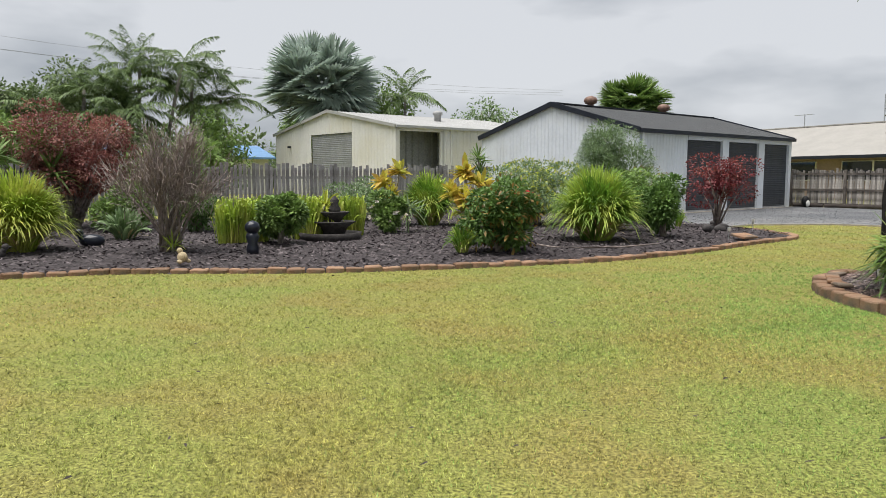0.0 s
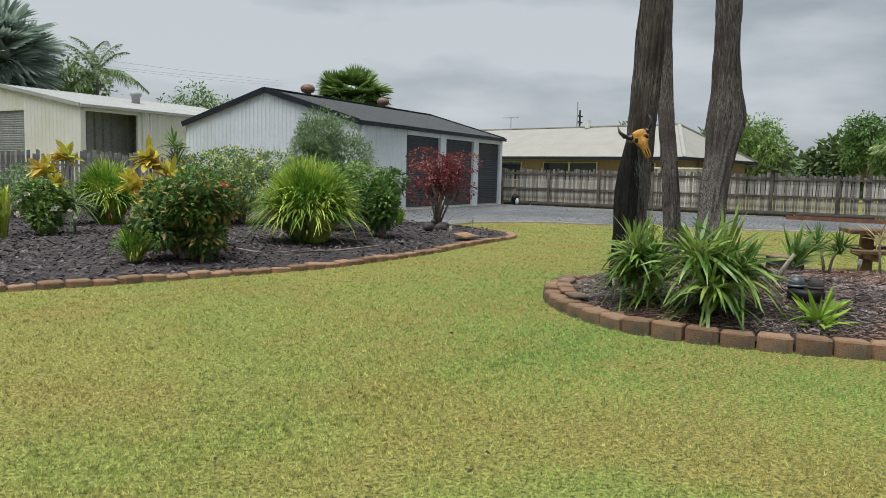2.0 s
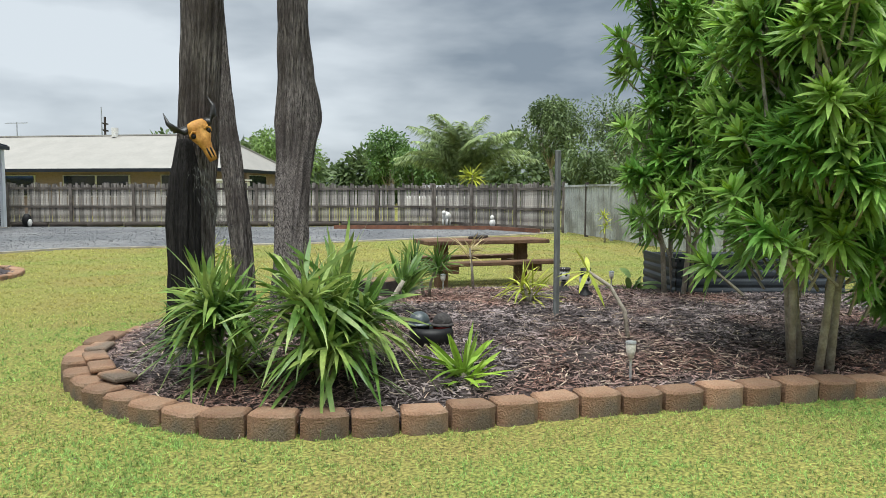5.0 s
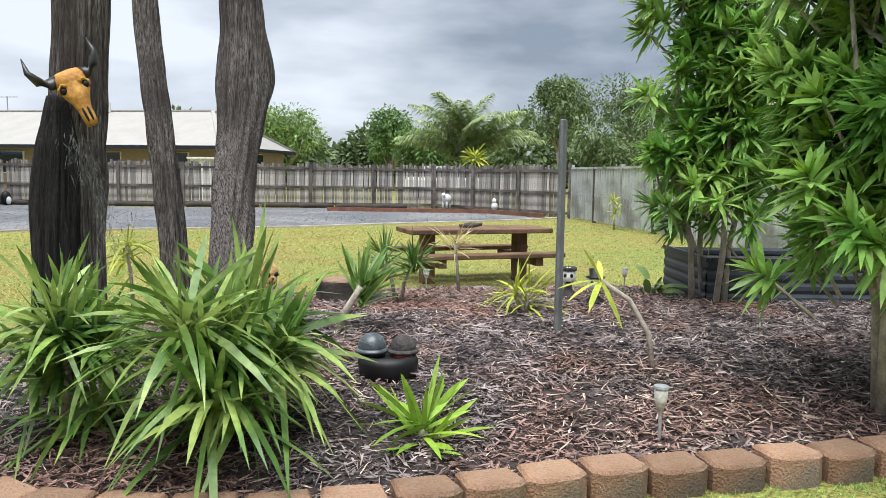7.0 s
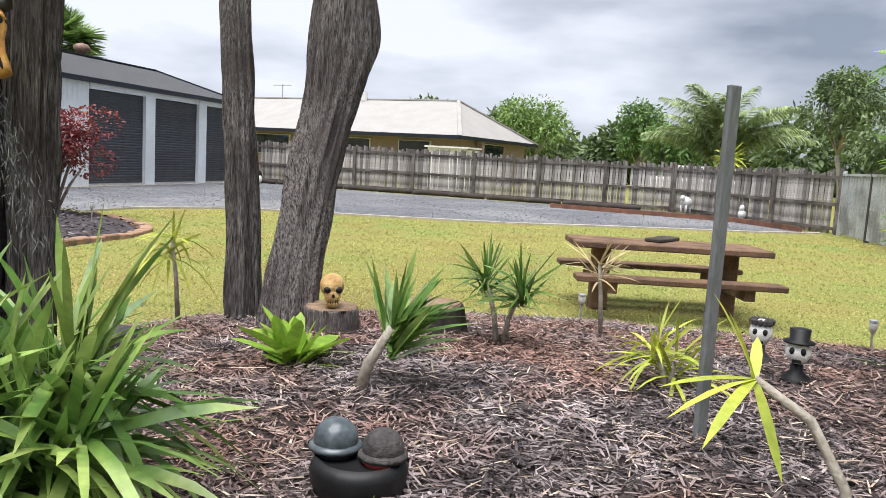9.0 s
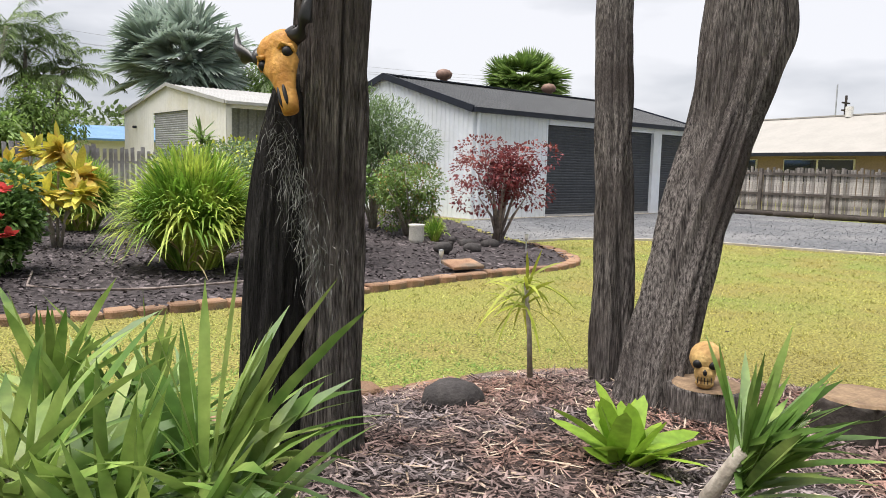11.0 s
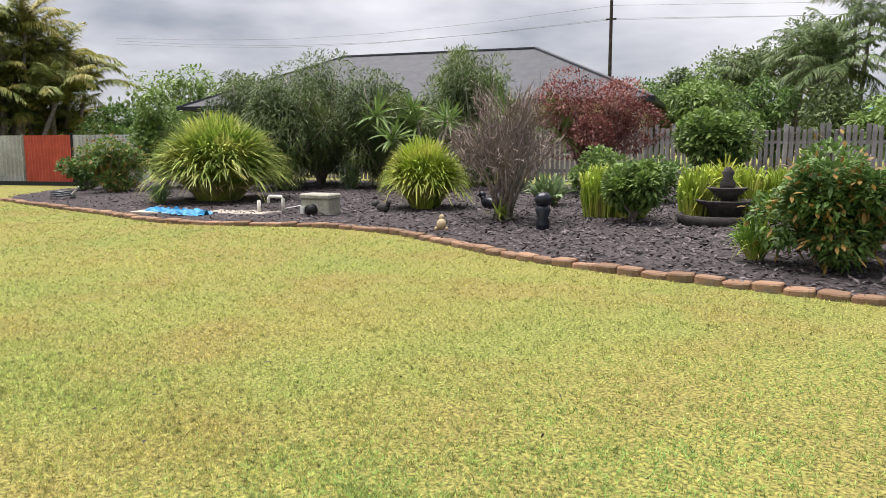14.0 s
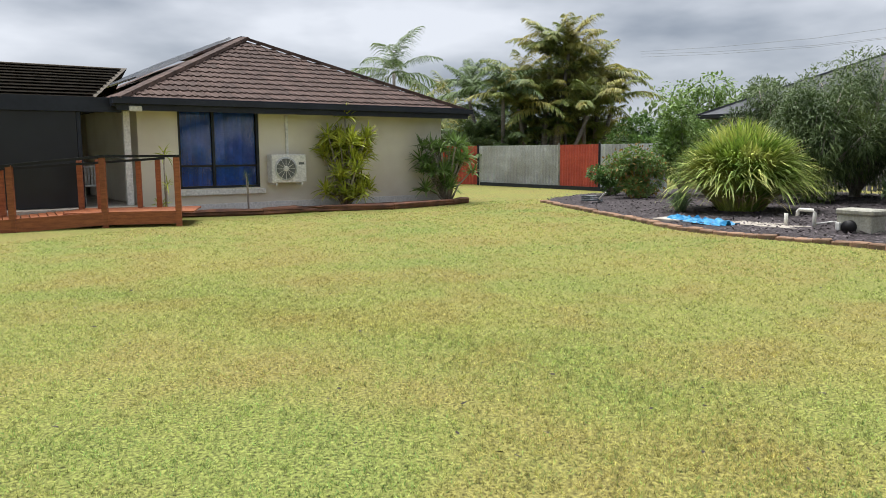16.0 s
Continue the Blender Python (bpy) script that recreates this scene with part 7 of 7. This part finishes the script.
tree("tree", 57.0, 36.2, 10.6, 7.2, 3200 * 2, L_gum, "tall grey-green gum beyond the yard", 161, 0.35)
tree("tree", 62.0, 33.0, 10.0, 8.0, 2400 * 2, L_gum, "tall grey-green gum beyond the yard", 162, 0.35)
palm("feather_palm", 40.7, 33.6, 5.0, 8.4, L_palmpale, "wide arching feather palm beyond the fence", 30, 163, group="palms beyond the yard", rise=0.75, sag=0.62, lw=0.085, leaflets=80)
rosettes("yellow_cordyline", 37.2, 30.1, [(0, 0, 2.4, 2.2)], L_gold, "yellow-green cordyline head beyond the fence", "cordyline", leaf=0.5, lw=0.05, per=60, stem=0.05, seed=164)
tree("tree", 42.4, 53.0, 7.0, 9.0, 2600 * 2, L_mid, "green bushy tree behind the pale house", 165, 0.2)
tree("tree", 48.9, 47.1, 6.9, 6.0, 2200 * 2, L_dark, "dark green tree beyond the fence", 166, 0.2)
tree("tree", 45.0, 41.0, 5.6, 5.0, 1800 * 2, L_dark, "dark green tree beyond the fence", 167, 0.15)
tree("tree", 50.0, 28.0, 6.0, 8.0, 2200 * 2, L_gum, "olive-green tree beyond the side fence", 168, 0.15)
tree("tree", 44.0, 20.0, 6.0, 8.0, 2200 * 2, L_mid, "green tree beyond the side fence", 169, 0.15)
tree("tree", 34.0, 12.0, 5.4, 7.0, 2200 * 2, L_mid, "green tree beyond the side fence", 170, 0.15)
palm("golden_palm", 30.0, 13.5, 4.6, 4.0, L_palmgold, "yellowish palm beyond the side fence", 12, 171, stems=3, group="golden palms")


def woods(name, cx, cy, r, a0, a1, h, n, seed, label):
    """A far belt of trees: clumps of leaves of uneven height along an arc."""
    rng = np.random.default_rng(seed)
    k = int(abs(a1 - a0) * r / 2.6)
    w = np.linspace(a0, a1, k) + rng.normal(0, 0.01, k)
    hh = h * rng.uniform(0.55, 1.1, k)
    rr = r + rng.normal(0, 6, k)
    q = rng.integers(0, k, n)
    d = rng.normal(0, 1, (n, 3))
    d /= np.linalg.norm(d, axis=1, keepdims=True)
    p = np.stack([cx + rr[q] * np.cos(w[q]), cy + rr[q] * np.sin(w[q]), hh[q] * 0.5], 1) + d * np.stack([3.4 + 0 * hh[q], 3.4 + 0 * hh[q], hh[q] * 0.5], 1) * rng.uniform(0.5, 1, (n, 1))
    v, f = strips(p, d + rng.normal(0, 0.6, (n, 3)), rng.uniform(0.5, 1.1, n), 0.42, 0.2, 2, rng, base=0.5)
    v[:, 2] = np.maximum(v[:, 2], 0)
    tagged(raw(name, v, f, L_gum), label, "woods", kind="stuff")


woods("far_woods", 5, 10, 80, -0.5, 1.0, 8.0, 46000, 181, "grey-green belt of far trees")
woods("far_woods", 5, 10, 90, 1.75, 3.6, 7.0, 30000, 182, "grey-green belt of far trees")
woods("far_woods", 5, 10, 110, 3.6, 5.8, 8.0, 9000, 183, "grey-green belt of far trees")

# poles and wires
pl = thing("power_pole", -40.0, 44.3, 0, 0, "tall timber power pole with crossarm", "power pole")
part("pole", tube(bmesh.new(), [(0, 0, 0), (0, 0, 12.0)], [0.17, 0.12], 10), M_rail, pl)
part("crossarm", barred((-0.3, -0.25, 10.6), (0.3, 0.25, 10.6), 0.1, 0.12), M_rail, pl)
for zz, k in ((11.6, 0), (10.65, 1), (10.55, 2)):
    for ex, ey in ((-75.0, 12.0), (10.0, 92.0)):
        w = tagged(part("power_line", tube(bmesh.new(), [(-40, 44.3, zz)] + [((-40) * (1 - t) + ex * t, 44.3 * (1 - t) + ey * t, zz - 2.2 * math.sin(math.pi * t) * 0.5 + 0.4 * k * t) for t in (0.2, 0.4, 0.6, 0.8, 1.0)], [0.011] * 6, 5), M_wire), "thin overhead power line", "power line")
xp = thing("antenna_pole", 31.4, 59.8, 0, 40, "far pole with two crossbars", "pole")
part("pole", barred((0, 0, 0), (0, 0, 7.0), 0.12, 0.12), M_rail, xp)
for zz in (6.0, 6.5):
    part("crossbar", barred((-0.5, 0, zz), (0.5, 0, zz), 0.1, 0.1), M_rail, xp)

# things along the far fence
shp = thing("sheep_figure", 27.2, 24.0, 0.1, 200, "white painted sheep statue on the fence bed", "ornament")
bm = ball(bmesh.new(), 0, 0, 0.36, 0.34, 0.17, 0.19, 2, 0.1)
ball(bm, 0.36, 0, 0.5, 0.12, 0.08, 0.1, 2)
for xx in (-0.2, 0.2):
    for yy in (-0.08, 0.08):
        tube(bm, [(xx, yy, 0), (xx, yy, 0.25)], [0.035, 0.04], 6)
part("body", bm, M_white, shp, smooth=True)
shp2 = thing("white_rabbit_figure", 26.9, 21.5, 0.1, 200, "small white animal statue near the fence", "ornament")
bm = ball(bmesh.new(), 0, 0, 0.16, 0.16, 0.12, 0.16, 2)
ball(bm, 0.05, 0, 0.36, 0.09, 0.08, 0.1, 2)
part("body", bm, M_white, shp2, smooth=True)
bd = thing("fence_bed_border", 26.2, 22.0, 0, 0, "low dark timber edging before the far fence", "edging", kind="structure")
part("board", barred((-3.2, 4.2, 0.08), (0.2, -0.6, 0.08), 0.08, 0.16), M_sleeper, bd)
part("board", barred((0.2, -0.6, 0.08), (-0.6, -3.4, 0.08), 0.08, 0.16), M_sleeper, bd)
dg = thing("dark_white_ornament", 16.1, 36.6, 0, 0, "black and white animal figure beside the shed", "ornament")
part("body", ball(bmesh.new(), 0, 0, 0.28, 0.2, 0.16, 0.28, 2), M_black, dg, smooth=True)
part("chest", ball(bmesh.new(), 0.05, -0.12, 0.2, 0.1, 0.08, 0.16, 2), M_white, dg, smooth=True)
wt = thing("white_garden_shed", 25.2, 38.5, 0, -60, "small white slatted garden shed behind the fence", "garden shed")
part("body", wall_ribs(2.2, lambda s: 2.0, 0.2, 0.03), M_white, wt)
part("roof", boxed(1.1, 0.6, 2.0, 2.4, 1.5, 0.08), M_white, wt)
part("back", boxed(1.1, 0.7, 0, 2.2, 1.2, 1.95), M_white, wt)
car = thing("parked_ute_rack", 38.2, 33.0, 0, -60, "dark parked vehicle roof behind the fence", "vehicle")
part("body", boxed(0, 0, 0.5, 4.4, 1.7, 0.7, bevel=0.12), M_white, car)
part("cabin", boxed(-0.2, 0, 1.2, 2.3, 1.5, 0.65, bevel=0.2), M_glass, car)
for xx in (-1.4, 1.4):
    for yy in (-0.8, 0.8):
        part("wheel", tube(bmesh.new(), [(xx, yy - 0.1, 0.34), (xx, yy + 0.1, 0.34)], [0.34, 0.34], 16), M_black, car)
rosettes("fence_shrub", 22.6, 14.6, [(0, 0, 0.5, 0.9), (0.1, 0.1, 0.8, 0.8)], L_gold, "small yellowish shrub by the grey fence", "shrub", leaf=0.4, lw=0.04, per=26, seed=191)

# ---- roof tiles of the house ----
bm = bmesh.new()
cols = [(-0.165, 0.0), (-0.1, 0.028), (-0.03, 0.0), (0.04, 0.0), (0.1, 0.028), (0.165, 0.0)]
for y0, z0, y1, z1 in ((0.0, 0.03, 0.36, 0.0),):
    a = [bm.verts.new((x, y0, z + z0)) for x, z in cols]
    b = [bm.verts.new((x, y1, z + z1)) for x, z in cols]
    c = [bm.verts.new((x, y0, z0 - 0.03)) for x, z in cols]
    for i in range(5):
        bm.faces.new((a[i], a[i + 1], b[i + 1], b[i]))
        bm.faces.new((c[i], c[i + 1], a[i + 1], a[i]))
tile_me = bpy.data.meshes.new("tile")
bm.to_mesh(tile_me)
bm.free()
tile_me.materials.append(M_tile)
slope = math.hypot(hw2, HR)
tilt = math.degrees(math.atan2(HR, hw2))
rows = int(slope / 0.36)
for r in range(rows):
    s = r * 0.36 / slope
    half = hw2 * (1 - (r + 0.6) * 0.36 / slope)
    k = int(2 * half / 0.33)
    for i in range(k):
        p = new("tile", tile_me)
        p.parent = hroof
        p.matrix_basis = pose(HL / 2 - half + (i + 0.5) * 2 * half / k, -OV + hw2 * s, HE + HR * s + 0.012, tilt, 0, 0)
